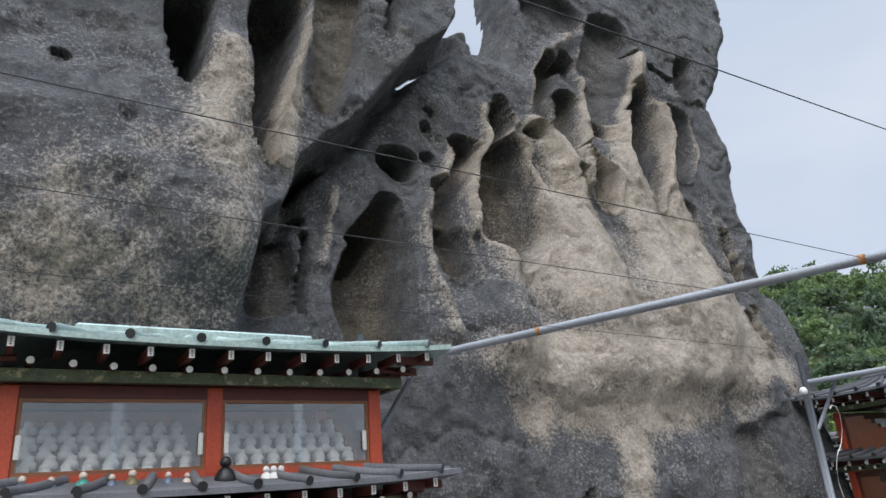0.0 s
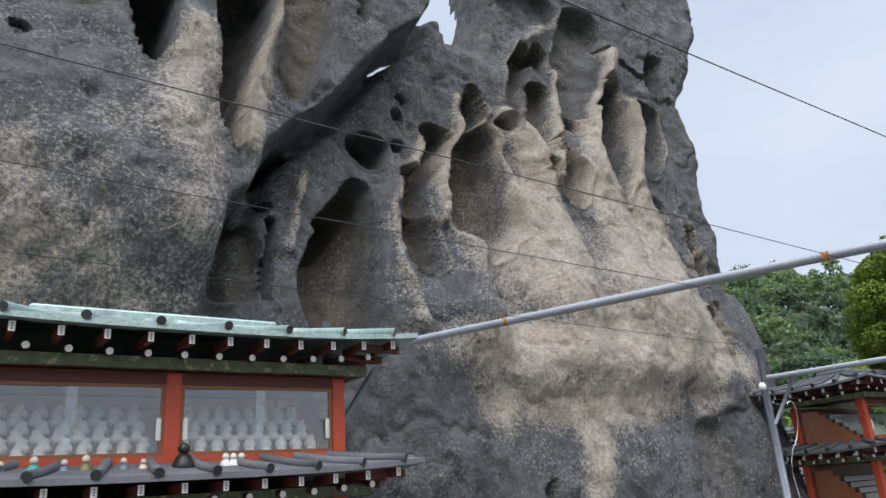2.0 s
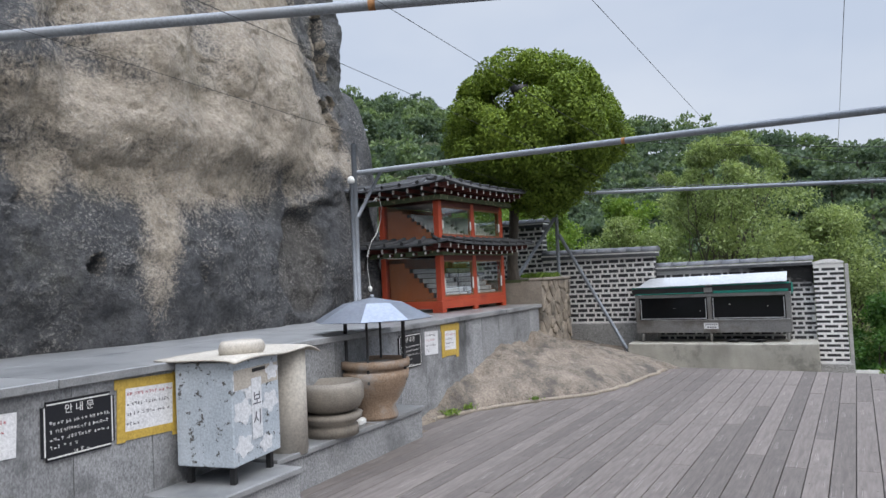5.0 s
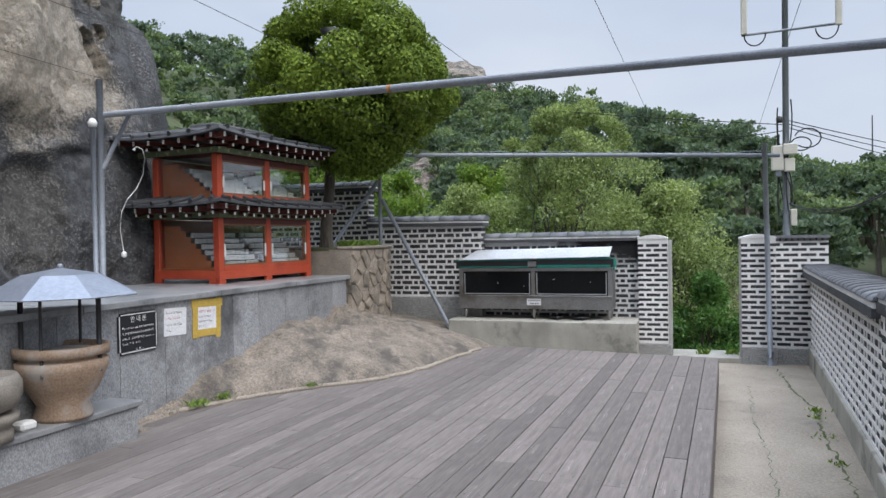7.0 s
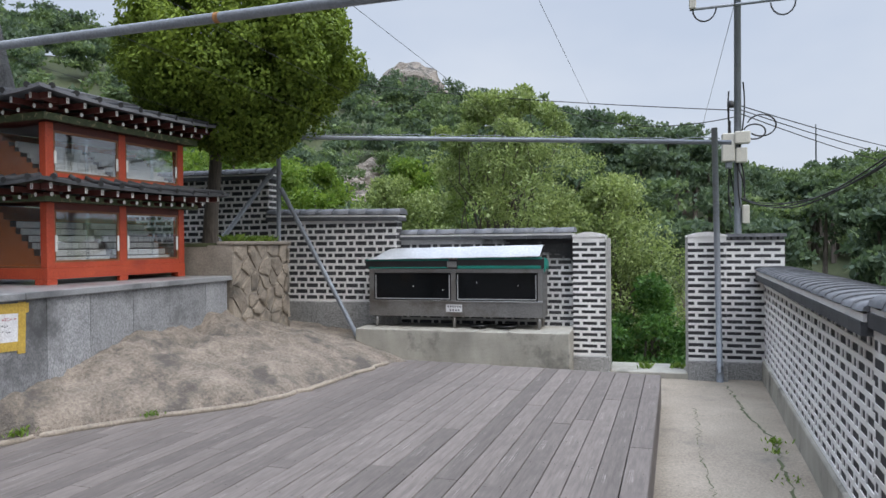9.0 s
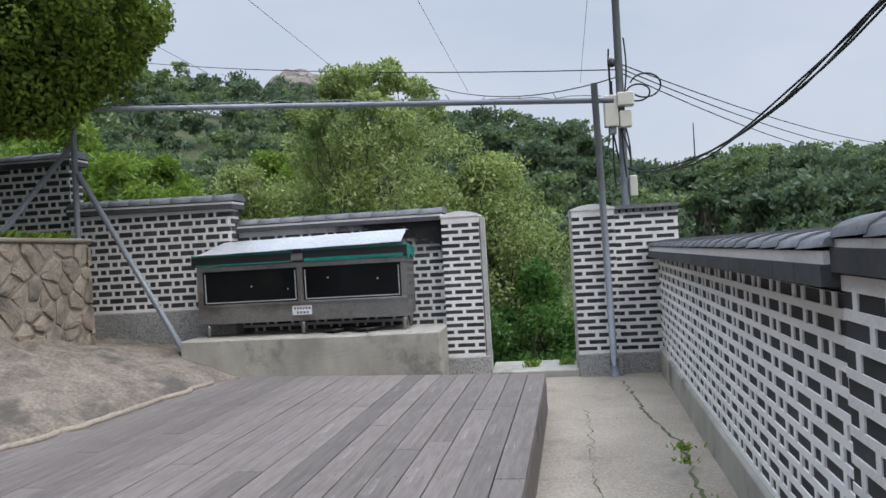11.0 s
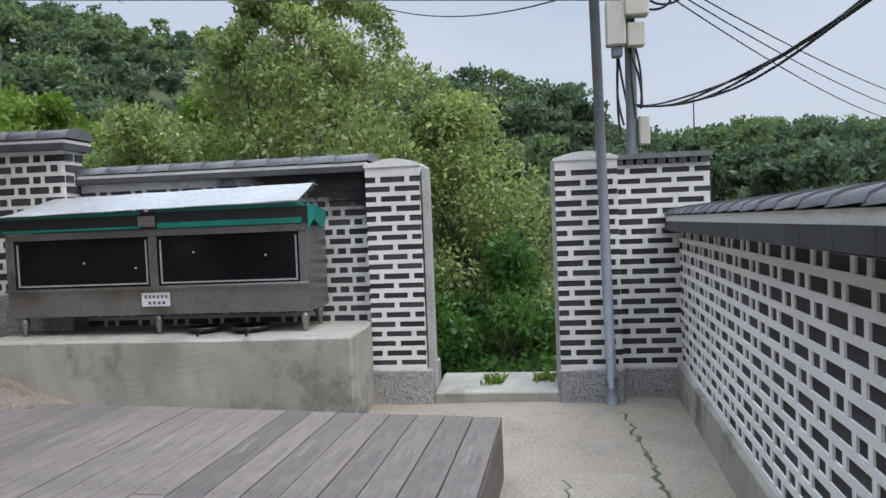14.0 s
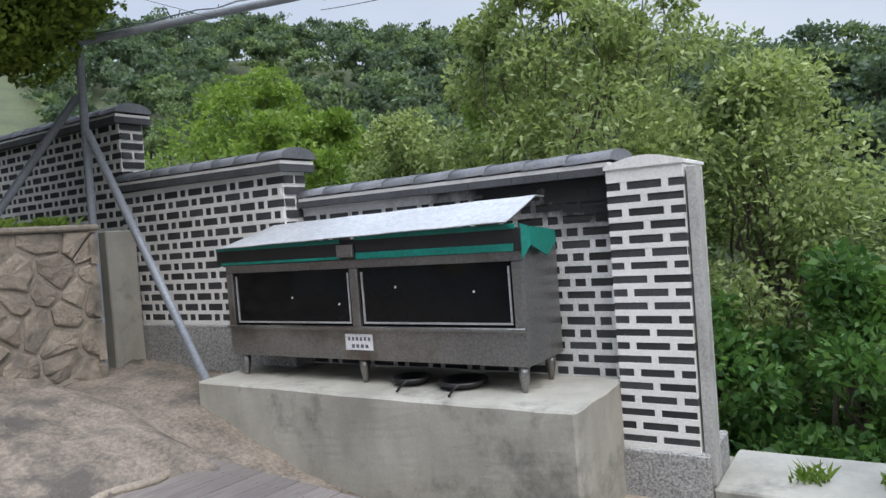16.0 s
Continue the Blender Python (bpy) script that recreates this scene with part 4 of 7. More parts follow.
                for s in ((0.0,) if r % 2 else (0.0, w + 0.04)):
                    ob = new("brick", brick_mesh(0.02, brick_h, round(w, 2), M_BRICK))
                    ob.location = (side - 0.014 if side == 0.0 else side - 0.006, 0.015 + s, z0 + r * course + jt)
                    ob.parent = wall
    return wall


def plinth(name, m, length, z0, z1, thick, label="pebble-dashed grey plinth under the brick wall"):
    bm = B()
    box(bm, -0.01, length + 0.01, -0.02, thick + 0.02, z0, z1, bevel=0.012)
    ob = single(name, bm, M_PLINTH, label, "plinth", "structure")
    ob.matrix_world = m
    return ob


def tile_cap(name, m, length, z, thick, rise=0.0, over=0.05, height=0.13, dark=0.06, label="rounded grey tile coping on the brick wall", bed=0.028):
    """A coping: a dark eave course, a pale mortar bed and round tiles on top. rise: how much it climbs along its length."""
    root = empty(name, m, label, "coping", "", "structure")
    y0, y1 = -over, thick + over

    def ramped(bm):
        for v in bm.verts:
            v.co.z += rise * v.co.x / length
    bm = B()
    n = max(1, int(length / 0.3))
    for i in range(n):
        box(bm, i * length / n + 0.002, (i + 1) * length / n - 0.002, y0, y1, z, z + dark)
    ramped(bm)
    part("eave_course", bm, M_TILE_DARK, root)
    bm = B()
    box(bm, 0.001, length - 0.001, y0 + 0.012, y1 - 0.012, z + dark, z + dark + bed)
    ramped(bm)
    part("mortar_bed", bm, M_MORTAR, root)
    n = max(2, int(length / 0.27))
    base = z + dark + bed
    for i in range(n):
        bm = B()
        a, b = i * length / n, (i + 1) * length / n + 0.02
        seg = 10
        prof = []
        for k in range(seg + 1):
            t = math.pi * k / seg
            prof.append(((y0 + y1) / 2 - (y1 - y0) / 2 * math.cos(t), base + height * 0.8 * math.sin(t) ** 0.8))
        lift = [0.004, 0.014]
        vs = [[bm.verts.new((x, y, zz + l)) for y, zz in prof] for x, l in zip((a, b), lift)]
        for k in range(seg):
            f = bm.faces.new((vs[0][k], vs[1][k], vs[1][k + 1], vs[0][k + 1]))
            f.smooth = True
        bm.faces.new(vs[0])
        bm.faces.new(vs[1][::-1])
        ramped(bm)
        part("ridge_tile", bm, M_TILE, root)
    return root


def along(x, y, x2, y2):
    """A local frame whose x runs from the first point to the second."""
    return pose(x, y, 0, 0, 0, math.degrees(math.atan2(y2 - y, x2 - x)))


# gate wall: left pillar, right pillar, the bay behind
m = along(15.40, 1.045, 15.40, 0.0)
plinth("plinth_1", m, 0.50, -0.1, 0.29, 0.5)
brick_wall("wall_pillar_left", m, 0.46, 0.29, 2.0, 0.5, "dark brick gate pillar with broad white joints", "running", 0.0815, 0.046)
m_r = along(15.40, -0.53, 15.40, -1.5)
plinth("plinth_2", m_r, 0.50, -0.1, 0.27, 0.5)
brick_wall("wall_pillar_right", m_r, 0.50, 0.27, 1.98, 0.5, "dark brick gate pillar with broad white joints", "running", 0.0815, 0.046)
m_b = along(15.58, -1.03, 15.58, -2.0)
plinth("plinth_3", m_b, 0.8, -0.1, 0.24, 0.35)
brick_wall("wall_gate_bay", m_b, 0.76, 0.24, 1.93, 0.35, "short dark brick bay beside the gate pillar", "running", 0.083, 0.046, ends=(False, True))


def pillar_top(name, m, w, d, z):
    bm = B()
    seg = 10
    vs = []
    for y in (-0.012, d + 0.012):
        ring = [bm.verts.new((-0.01, y, z)), bm.verts.new((w + 0.01, y, z))]
        ring += [bm.verts.new((w + 0.01 - (w + 0.02) * k / seg, y, z + 0.02 + 0.05 * math.sin(math.pi * k / seg))) for k in range(seg + 1)]
        vs.append(ring)
    n = len(vs[0])
    for k in range(n):
        bm.faces.new((vs[0][k], vs[0][(k + 1) % n], vs[1][(k + 1) % n], vs[1][k]))
    bm.faces.new(vs[0][::-1])
    bm.faces.new(vs[1])
    bmesh.ops.recalc_face_normals(bm, faces=bm.faces)
    ob = single(name, bm, M_MORTAR, "low rounded mortar top of the gate pillar", "coping", "structure")
    ob.matrix_world = m


pillar_top("pillar_cap_left", m, 0.46, 0.5, 2.0)
pillar_top("pillar_cap_right", m_r, 0.50, 0.5, 1.98)
bm = B()
for i in range(9):
    box(bm, i * 0.085 + 0.004, i * 0.085 + 0.066, -0.03, 0.36, 1.93, 1.975)
box(bm, -0.0, 0.78, -0.035, 0.37, 1.976, 2.02, mat=1)
ob = single("bay_coping", bm, [M_BRICK, M_TILE], "flat tile coping over a soldier course of bricks", "coping", "structure")
ob.matrix_world = m_b

# wall behind the cooking stand, and the stepped walls up the slope
m1 = along(15.52, 3.74, 15.52, 1.045)
brick_wall("wall_stand", m1, 2.69, 0.5, 1.98, 0.36, "sooty dark brick wall behind the cooking stand", "flemish", 0.083, 0.05, single_from=1.1, soot=lambda a, z: z > 1.45 + 0.5 * (2.3 - a) * 0.6 + 0.12 * math.sin(a * 9)).data.materials[0] = M_SOOTWALL
bm = B()
box(bm, 0, 2.69, 0.0, 0.36, -0.1, 0.5)
part("footing", bm, M_PLINTH, None, "grey footing under the brick wall", "structure").matrix_world = m1
tile_cap("coping_1", m1, 2.69, 1.98, 0.36, over=0.06, height=0.1, dark=0.05)
m2 = along(15.32, 5.9, 15.32, 3.71)
brick_wall("wall_step_lower", m2, 2.19, 1.03, 2.30, 0.26, "dark brick garden wall stepping up the rock", "flemish", ends=(False, True))
plinth("plinth_4", m2, 2.19, 0.1, 1.03, 0.26)
tile_cap("coping_2", m2, 2.25, 2.31, 0.26, rise=-0.03, over=0.07, height=0.12, dark=0.06)
m3 = along(15.36, 10.4, 15.36, 5.90)
brick_wall("wall_step_upper", m3, 4.5, 1.3, 3.0, 0.26, "taller dark brick garden wall behind the tree", "flemish", single_from=2.2, ends=(False, True))
plinth("plinth_5", m3, 4.5, 0.3, 1.3, 0.26)
tile_cap("coping_3", m3, 4.56, 3.01, 0.26, rise=-0.02, over=0.07, height=0.12, dark=0.06)

# the low side wall along the yard
NEAR_END = (9.25, -1.127)
m4 = along(15.58, -1.53, *NEAR_END)
side_len = math.hypot(NEAR_END[0] - 15.58, NEAR_END[1] + 1.53)
brick_wall("wall_side", m4, side_len, 0.27, 1.375, 0.32, "low yard wall of recessed dark bricks in white mortar", "side", 0.092, 0.057, 0.009, 0.0, 99, depth=0.018, mortar=M_MORTAR_LIT)
bm = B()
box(bm, -0.02, side_len, -0.035, 0.35, -0.1, 0.27, bevel=0.01)
ob = single("plinth_6", bm, M_PLATFORM, "smooth grey concrete plinth under the yard wall", "plinth", "structure")
ob.matrix_world = m4
tile_cap("coping_4", m4, side_len, 1.38, 0.32, rise=0.03, over=0.11, height=0.085, dark=0.075, bed=0.045)
m5 = m4 @ pose(side_len + 0.002, -0.05, 0)
brick_wall("wall_side_pillar", m5, 0.55, 0.27, 1.45, 0.42, "brick pillar in the yard wall", "running")
bm = B()
box(bm, 0, 0.55, -0.035, 0.45, -0.1, 0.27, bevel=0.01)
single("plinth_7", bm, M_PLATFORM, "smooth concrete plinth under the pillar", "plinth", "structure").matrix_world = m5
tile_cap("coping_5", m5, 0.58, 1.46, 0.42, over=0.03, height=0.10, dark=0.08)
m6 = m5 @ pose(0.552, 0.05, 0)
brick_wall("wall_side_near", m6, 9.0, 0.27, 1.375, 0.32, "low yard wall of recessed dark bricks in white mortar", "side", 0.092, 0.057, 0.009, 0.0, 3.0, depth=0.018, mortar=M_MORTAR_LIT)
bm = B()
box(bm, 0, 9.0, -0.035, 0.35, -0.1, 0.27, bevel=0.01)
single("plinth_8", bm, M_PLATFORM, "smooth grey concrete plinth under the yard wall", "plinth", "structure").matrix_world = m6
tile_cap("coping_6", m6, 9.0, 1.41, 0.32, over=0.11, height=0.085, dark=0.075, bed=0.045)


# ---- gateway ----
def build_gateway():
    bm = B()
    box(bm, 15.42, 16.2, -0.54, 0.535, -0.2, 0.085, bevel=0.012)
    single("threshold", bm, M_PLATFORM, "worn concrete threshold slab in the gateway", "threshold", "structure")
    for name, y0, y1 in (("jamb_left", 0.515, 0.572), ("jamb_right", -0.555, -0.50)):
        bm = B()
        box(bm, 15.43, 15.53, y0, y1, 0.1, 1.98, bevel=0.004)
        box(bm, 15.55, 15.60, y0 + 0.004, y1 - 0.004, 0.1, 1.96, bevel=0.004)
        single(name, bm, M_JAMB, "pale grey painted gate jamb with no leaf", "gate jamb", "structure")


build_gateway()


# ---- deck ----
def build_deck():
    root = empty("deck", pose(13.68, -0.12, 0, 0, 0, math.degrees(math.atan2(0.25, -5.3))), "weathered grey timber deck of long parallel boards", "deck", "", "structure")
    rs = random.Random(12)
    w, gap = 0.166, 0.007
    meshes = {}

    def board(n):
        if n not in meshes:
            bm = B()
            box(bm, 0, n * 0.1, 0, w, -0.035, 0.0, bevel=0.003)
            me = bpy.data.meshes.new("deck_board")
            bm.to_mesh(me)
            bm.free()
            me.materials.append(M_DECK)
            meshes[n] = me
        return meshes[n]
    for row in range(31):
        # local y is negative towards the cliff side
        y = -(row + 1) * (w + gap)
        x = -0.085 * (row + 0.5) * (w + gap)
        first = True
        while x < 18.5:
            n = rs.randint(30, 48)
            if first:
                n = rs.randint(14, 46)
                first = False
            ob = new("deck_board", board(n))
            ob.location = (x, y, DECK + rs.uniform(-0.002, 0.002))
            ob.parent = root
            x += n * 0.1 + 0.004
    # nail heads in pairs over the joists, on the boards that are walked past
    vs, fs = [], []
    for row in range(22):
        for i in range(16):
            for dy in (0.035, w - 0.035):
                x, y = 0.14 + 0.6 * i - 0.085 * (row + 0.5) * (w + gap) + rs.uniform(-0.012, 0.012), -(row + 1) * (w + gap) + dy + rs.uniform(-0.006, 0.006)
                k = len(vs)
                vs.extend([(x + 0.0065 * math.cos(a * 1.0472), y + 0.0065 * math.sin(a * 1.0472), DECK + 0.004) for a in range(6)])
                fs.append(list(range(k, k + 6)))
    mesh_from("nails", vs, fs, M_RUST_DARK, "small dark nail heads in the boards", "", "stuff", parent=root)
    bm = B()
    box(bm, 0.02, 18.5, -0.03, -0.004, 0.0, DECK - 0.037)
    part("fascia", bm, M_DECK, root, "grey timber fascia board along the deck edge")
    # one solid near-black sheet gives the shade seen through the board gaps
    bm = B()
    vs = [bm.verts.new(p) for p in ((0.03, -0.03, 0.3), (-0.44, -5.4, 0.3), (18.5, -5.4, 0.3), (18.5, -0.03, 0.3))]
    lo = [bm.verts.new((v.co.x, v.co.y, 0.26)) for v in vs]
    bm.faces.new(vs)
    bm.faces.new(lo[::-1])
    for k in range(4):
        bm.faces.new((vs[k], vs[(k + 1) % 4], lo[(k + 1) % 4], lo[k]))
    bmesh.ops.recalc_face_normals(bm, faces=bm.faces)
    part("under_sheet", bm, M_DECK_DARK, root, "solid dark sheet standing for the shade under the boards")
    bm = B()
    for i in range(28):
        y0, y1 = -0.01 - i * 0.19, -0.01 - (i + 1) * 0.19
        box(bm, 0.03 - 0.085 * i * 0.19, 0.06 - 0.085 * i * 0.19, y1, y0, 0.0, DECK - 0.037)
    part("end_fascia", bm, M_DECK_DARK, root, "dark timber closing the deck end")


build_deck()


# ---- cooking stand's platform ----
def build_platform():
    bm = B()
    vs = [(14.66, 4.12), (14.64, 1.03), (15.50, 1.05), (15.50, 4.12)]
    lo = [bm.verts.new((x, y, -0.1)) for x, y in vs]
    hi = [bm.verts.new((x, y, 0.70)) for x, y in vs]
    bm.faces.new(lo)
    bm.faces.new(hi[::-1])
    for k in range(4):
        bm.faces.new((lo[k], hi[k], hi[(k + 1) % 4], lo[(k + 1) % 4]))
    bmesh.ops.recalc_face_normals(bm, faces=bm.faces)
    bmesh.ops.bevel(bm, geom=list(bm.edges), offset=0.014, segments=1, affect="EDGES")
    bmesh.ops.subdivide_edges(bm, edges=[e for e in bm.edges if e.calc_length() > 0.4], cuts=14, use_grid_fill=True)
    for v in bm.verts:
        v.co += Vector((0.014, 0.014, 0.008)) * noise.noise(v.co * 3.5)
    single("platform", bm, M_PLATFORM, "stained cast concrete platform under the cooking stand", "platform", "structure")


build_platform()


# ---- stone planter ----
def build_planter():
    x0, x1, y0, y1, z0, z1 = 13.08, 14.56, 5.12, 6.9, 0.55, 1.93
    bm = B()
    box(bm, x0, x1, y0 + 0.04, y1, z0, z1)
    bmesh.ops.subdivide_edges(bm, edges=list(bm.edges), cuts=12, use_grid_fill=True)
    for v in bm.verts:
        v.co += Vector((0.03, 0.03, 0.0)) * noise.noise(v.co * 2.5)
    root = single("planter", bm, M_RUBBLE_JOINT, "rough rubble-stone planter bed with a mortar rim", "planter", "structure")
    rs = random.Random(21)

    def fitted(w, h, nu, nv, place):
        """Irregular flat stones that fill a face w by h, with narrow joints between them."""
        seeds = []
        while len(seeds) < nu * nv:
            p = (rs.uniform(0, w), rs.uniform(0, h))
            if all(math.hypot(p[0] - q[0], 1.5 * (p[1] - q[1])) > 0.13 for q in seeds):
                seeds.append(p)
        for a in seeds:
            poly = [(0.0, 0.0), (w, 0.0), (w, h), (0.0, h)]
            for b in seeds:
                if a == b:
                    continue
                nx, nz = b[0] - a[0], b[1] - a[1]
                ln = math.hypot(nx, nz)
                lim = (b[0] ** 2 + b[1] ** 2 - a[0] ** 2 - a[1] ** 2) / 2 - rs.uniform(0.006, 0.028) * ln
                cut = []
                for p, q in zip(poly, poly[1:] + poly[:1]):
                    dp, dq = p[0] * nx + p[1] * nz - lim, q[0] * nx + q[1] * nz - lim
                    if dp <= 0:
                        cut.append(p)
                    if dp * dq < 0:
                        f = dp / (dp - dq)
                        cut.append((p[0] + (q[0] - p[0]) * f, p[1] + (q[1] - p[1]) * f))
                poly = cut
            if len(poly) < 3:
                continue
            bm = B()
            proud, tilt = rs.uniform(0.002, 0.022), rs.uniform(-0.08, 0.08)
            cx, cz = sum(p[0] for p in poly) / len(poly), sum(p[1] for p in poly) / len(poly)
            fine = []
            for p, q in zip(poly, poly[1:] + poly[:1]):
                for f in (0.0, 0.33, 0.67):
                    u, v = p[0] + (q[0] - p[0]) * f, p[1] + (q[1] - p[1]) * f
                    k = 1 + rs.uniform(-0.06, 0.0)
                    fine.append((cx + (u - cx) * k, cz + (v - cz) * k))
            back = [bm.verts.new(place(u, v, -0.06)) for u, v in fine]
            rim = [bm.verts.new(place(u, v, proud * 0.5)) for u, v in fine]
            face = [bm.verts.new(place(cx + (u - cx) * 0.84, cz + (v - cz) * 0.84, proud + tilt * (u - cx) + rs.uniform(-0.006, 0.006))) for u, v in fine]
            mid = bm.verts.new(place(cx, cz, proud + rs.uniform(0.0, 0.015)))
            n = len(fine)
            for k in range(n):
                m = (k + 1) % n
                bm.faces.new((back[k], back[m], rim[m], rim[k]))
                bm.faces.new((rim[k], rim[m], face[m], face[k]))
                bm.faces.new((face[k], face[m], mid))
            bmesh.ops.recalc_face_normals(bm, faces=bm.faces)
            part("stone", bm, M_RUBBLE, root)

    fitted(x1 - x0, z1 - z0, 5, 8, lambda u, v, out: (x0 + u, y0 + 0.03 - out, z0 + v))
    fitted(y1 - y0, z1 - z0, 6, 7, lambda u, v, out: (x1 + out, y0 + u, z0 + v))
    bm = B()
    box(bm, x0 - 0.02, x1 + 0.03, y0 - 0.02, y0 + 0.26, z1, z1 + 0.05, bevel=0.015)
    box(bm, x1 - 0.22, x1 + 0.03, y0 + 0.262, y1, z1, z1 + 0.05, bevel=0.015)
    part("rim", bm, M_RUBBLE_JOINT, root, "grey mortar rim")
    bm = B()
    box(bm, x0, x1 - 0.2, y0 + 0.2, y1, z1 - 0.02, z1 + 0.03)
    part("earth", bm, M_SOIL, root, "dark earth")


build_planter()
bm = B()
box(bm, 14.98, 15.29, 5.66, 6.12, 0.4, 1.94, bevel=0.012)
single("concrete_pier", bm, M_PLATFORM, "short rough concrete pier against the brick wall", "pier", "structure")


# ---- shrines ----
def roof_slope(bm, w, d, over, z_in, z_out, inset, lift, side, thick=0.035):
    """One slope from an inner rectangle out to eaves that curl up at the corners."""
    n = 14

    def edge(side, f, outer):
        a = over if outer else -inset
        xs, xe, ys, ye = -a, w + a, -a, d + a
        z = z_out + lift * abs(2 * f - 1) ** 3 if outer else z_in
        if side == 0:
            return (xs + (xe - xs) * f, ys, z)
        if side == 1:
            return (xe, ys + (ye - ys) * f, z)
        if side == 2:
            return (xe - (xe - xs) * f, ye, z)
        return (xs, ye - (ye - ys) * f, z)
    cols = []
    for i in range(n + 1):
        f = i / n
        o, q = Vector(edge(side, f, True)), Vector(edge(side, f, False))
        ring = []
        for s in (0, 0.35, 0.7, 1.0):
            p = o.lerp(q, s)
            p.z = o.z + (q.z - o.z) * (s ** 1.35)
            ring.append(p)
        cols.append(([bm.verts.new(p) for p in ring], [bm.verts.new(p - Vector((0, 0, thick))) for p in ring]))
    for (a, al), (b, bl) in zip(cols, cols[1:]):
        for k in range(3):
            bm.faces.new((a[k], b[k], b[k + 1], a[k + 1]))
            bm.faces.new((al[k + 1], bl[k + 1], bl[k], al[k]))
        bm.faces.new((al[0], bl[0], b[0], a[0]))


def roof_point(w, d, over, z_in, z_out, inset, lift, side, f, s):
    a0, a1 = over, -inset
    a = a0 + (a1 - a0) * s
    xs, xe, ys, ye = -a, w + a, -a, d + a
    zo = z_out + lift * abs(2 * f - 1) ** 3
    z = zo + (z_in - zo) * s ** 1.35
    if side == 0:
        return Vector((xs + (xe - xs) * f, ys, z))
    if side == 1:
        return Vector((xe, ys + (ye - ys) * f, z))
    if side == 2:
        return Vector((xe - (xe - xs) * f, ye, z))
    return Vector((xs, ye - (ye - ys) * f, z))


RAFTERS = {}


def rafter_mesh(round_end):
    if round_end not in RAFTERS:
        bm = B()
        if round_end:
            tube(bm, [(0, 0, 0), (0, 0.26, 0.02)], 0.022, 10)
            for f in bm.faces:
                if len(f.verts) == 10 and f.calc_center_median().y < 0.1:
                    f.material_index = 1
        else:
            box(bm, -0.017, 0.017, 0, 0.3, -0.028, 0.028)
            for f in bm.faces:
                if f.normal.y < -0.9:
                    f.material_index = 1
            # the small dark dots of the painted end
            for dz in (-0.014, 0.0, 0.014):
                box(bm, -0.005, 0.005, -0.003, 0.0, dz - 0.004, dz + 0.004, mat=2)
        me = bpy.data.meshes.new("rafter")
        bm.to_mesh(me)
        bm.free()
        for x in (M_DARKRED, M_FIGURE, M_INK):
            me.materials.append(x)
        RAFTERS[round_end] = me
    return RAFTERS[round_end]


def rafters(root, w, d, over, z, lift, n_front, n_side):
    """Two rows of rafters under an eave: square flying ones above, round ones below and behind."""
    for side, length, count in ((0, w, n_front), (3, d, n_side), (1, d, n_side)):
        for i in range(count):
            f = (i + 0.5) / count
            for kind, out, dz in ((False, over - 0.06, -0.055), (True, over - 0.2, -0.125)):
                p = roof_point(w, d, out, z, z, 0, lift, side, f, 0.0)
                ob = new("rafter", rafter_mesh(kind))
                turn = {0: 0, 1: 90, 3: -90}[side]
                ob.matrix_basis = pose(p.x, p.y, p.z + dz, 0, 0, turn)
                ob.parent = root


def eave_tiles(root, w, d, over, z_in, z_out, inset, lift, n_front, n_side, mat):
    """Half-round cover tiles running down the slopes, with dark end discs."""
    for side, count in ((0, n_front), (3, n_side), (1, n_side)):
        for i in range(count):
            f = (i + 0.5) / count
            pts = [roof_point(w, d, over, z_in, z_out, inset, lift, side, f, s) + Vector((0, 0, 0.012)) for s in (0.0, 0.4, 0.75, 1.0)]
            out = (pts[0] - pts[1]).normalized() * 0.01
            bm = B()
            tube(bm, [pts[0] + out] + pts[1:], 0.03, 8)
            for fc in bm.faces:
                if len(fc.verts) == 8 and (fc.calc_center_median() - pts[0]).length < 0.05:
                    fc.material_index = 1
            part("cover_tile", bm, [mat, M_BLACK], root)


def window_bay(root, x0, x1, y, z0, z1, handle_sides):
    """Two sliding panes in a slim frame, with white pulls."""
    win = empty("window", pose(x0, y, z0))
    win.parent = root
    w, hh = x1 - x0, z1 - z0
    bm = B()
    t = 0.022
    box(bm, 0, w, -0.012, 0.012, 0, t)
    box(bm, 0, w, -0.012, 0.012, hh - t, hh)
    box(bm, 0, t, -0.012, 0.012, t, hh - t)
    box(bm, w - t, w, -0.012, 0.012, t, hh - t)
    part("window_frame", bm, M_WOOD, win)
    for a, b, dy in ((t, w * 0.53, 0.004), (w * 0.47, w - t, -0.004)):
        bm = B()
        box(bm, a, b, dy - 0.002, dy + 0.002, t, hh - t)
        ob = part("pane", bm, M_GLASS, win)
        ob.visible_shadow = False
    for f in handle_sides:
        bm = B()
        box(bm, f * w - 0.016, f * w + 0.016, -0.03, -0.012, hh * 0.2, hh * 0.52, bevel=0.007)
        part("pull", bm, M_WHITE, win, "white plastic pull")


def statuette_mesh(kind):
    bm = B()
    if kind == "figure":
        lathe(bm, [(0.026, 0), (0.040, 0.008), (0.045, 0.024), (0.042, 0.042), (0.030, 0.054), (0.030, 0.062), (0.033, 0.072), (0.026, 0.084), (0.008, 0.09)], 10)
    else:
        box(bm, -0.05, 0.05, -0.02, 0.02, 0, 0.066, bevel=0.006)
        box(bm, -0.034, 0.034, -0.024, -0.018, 0.008, 0.014)
        box(bm, -0.034, 0.034, -0.024, -0.018, 0.048, 0.054)
    me = bpy.data.meshes.new("statuette")
    bm.to_mesh(me)
    bm.free()
    me.materials.append(M_FIGURE)
    return me


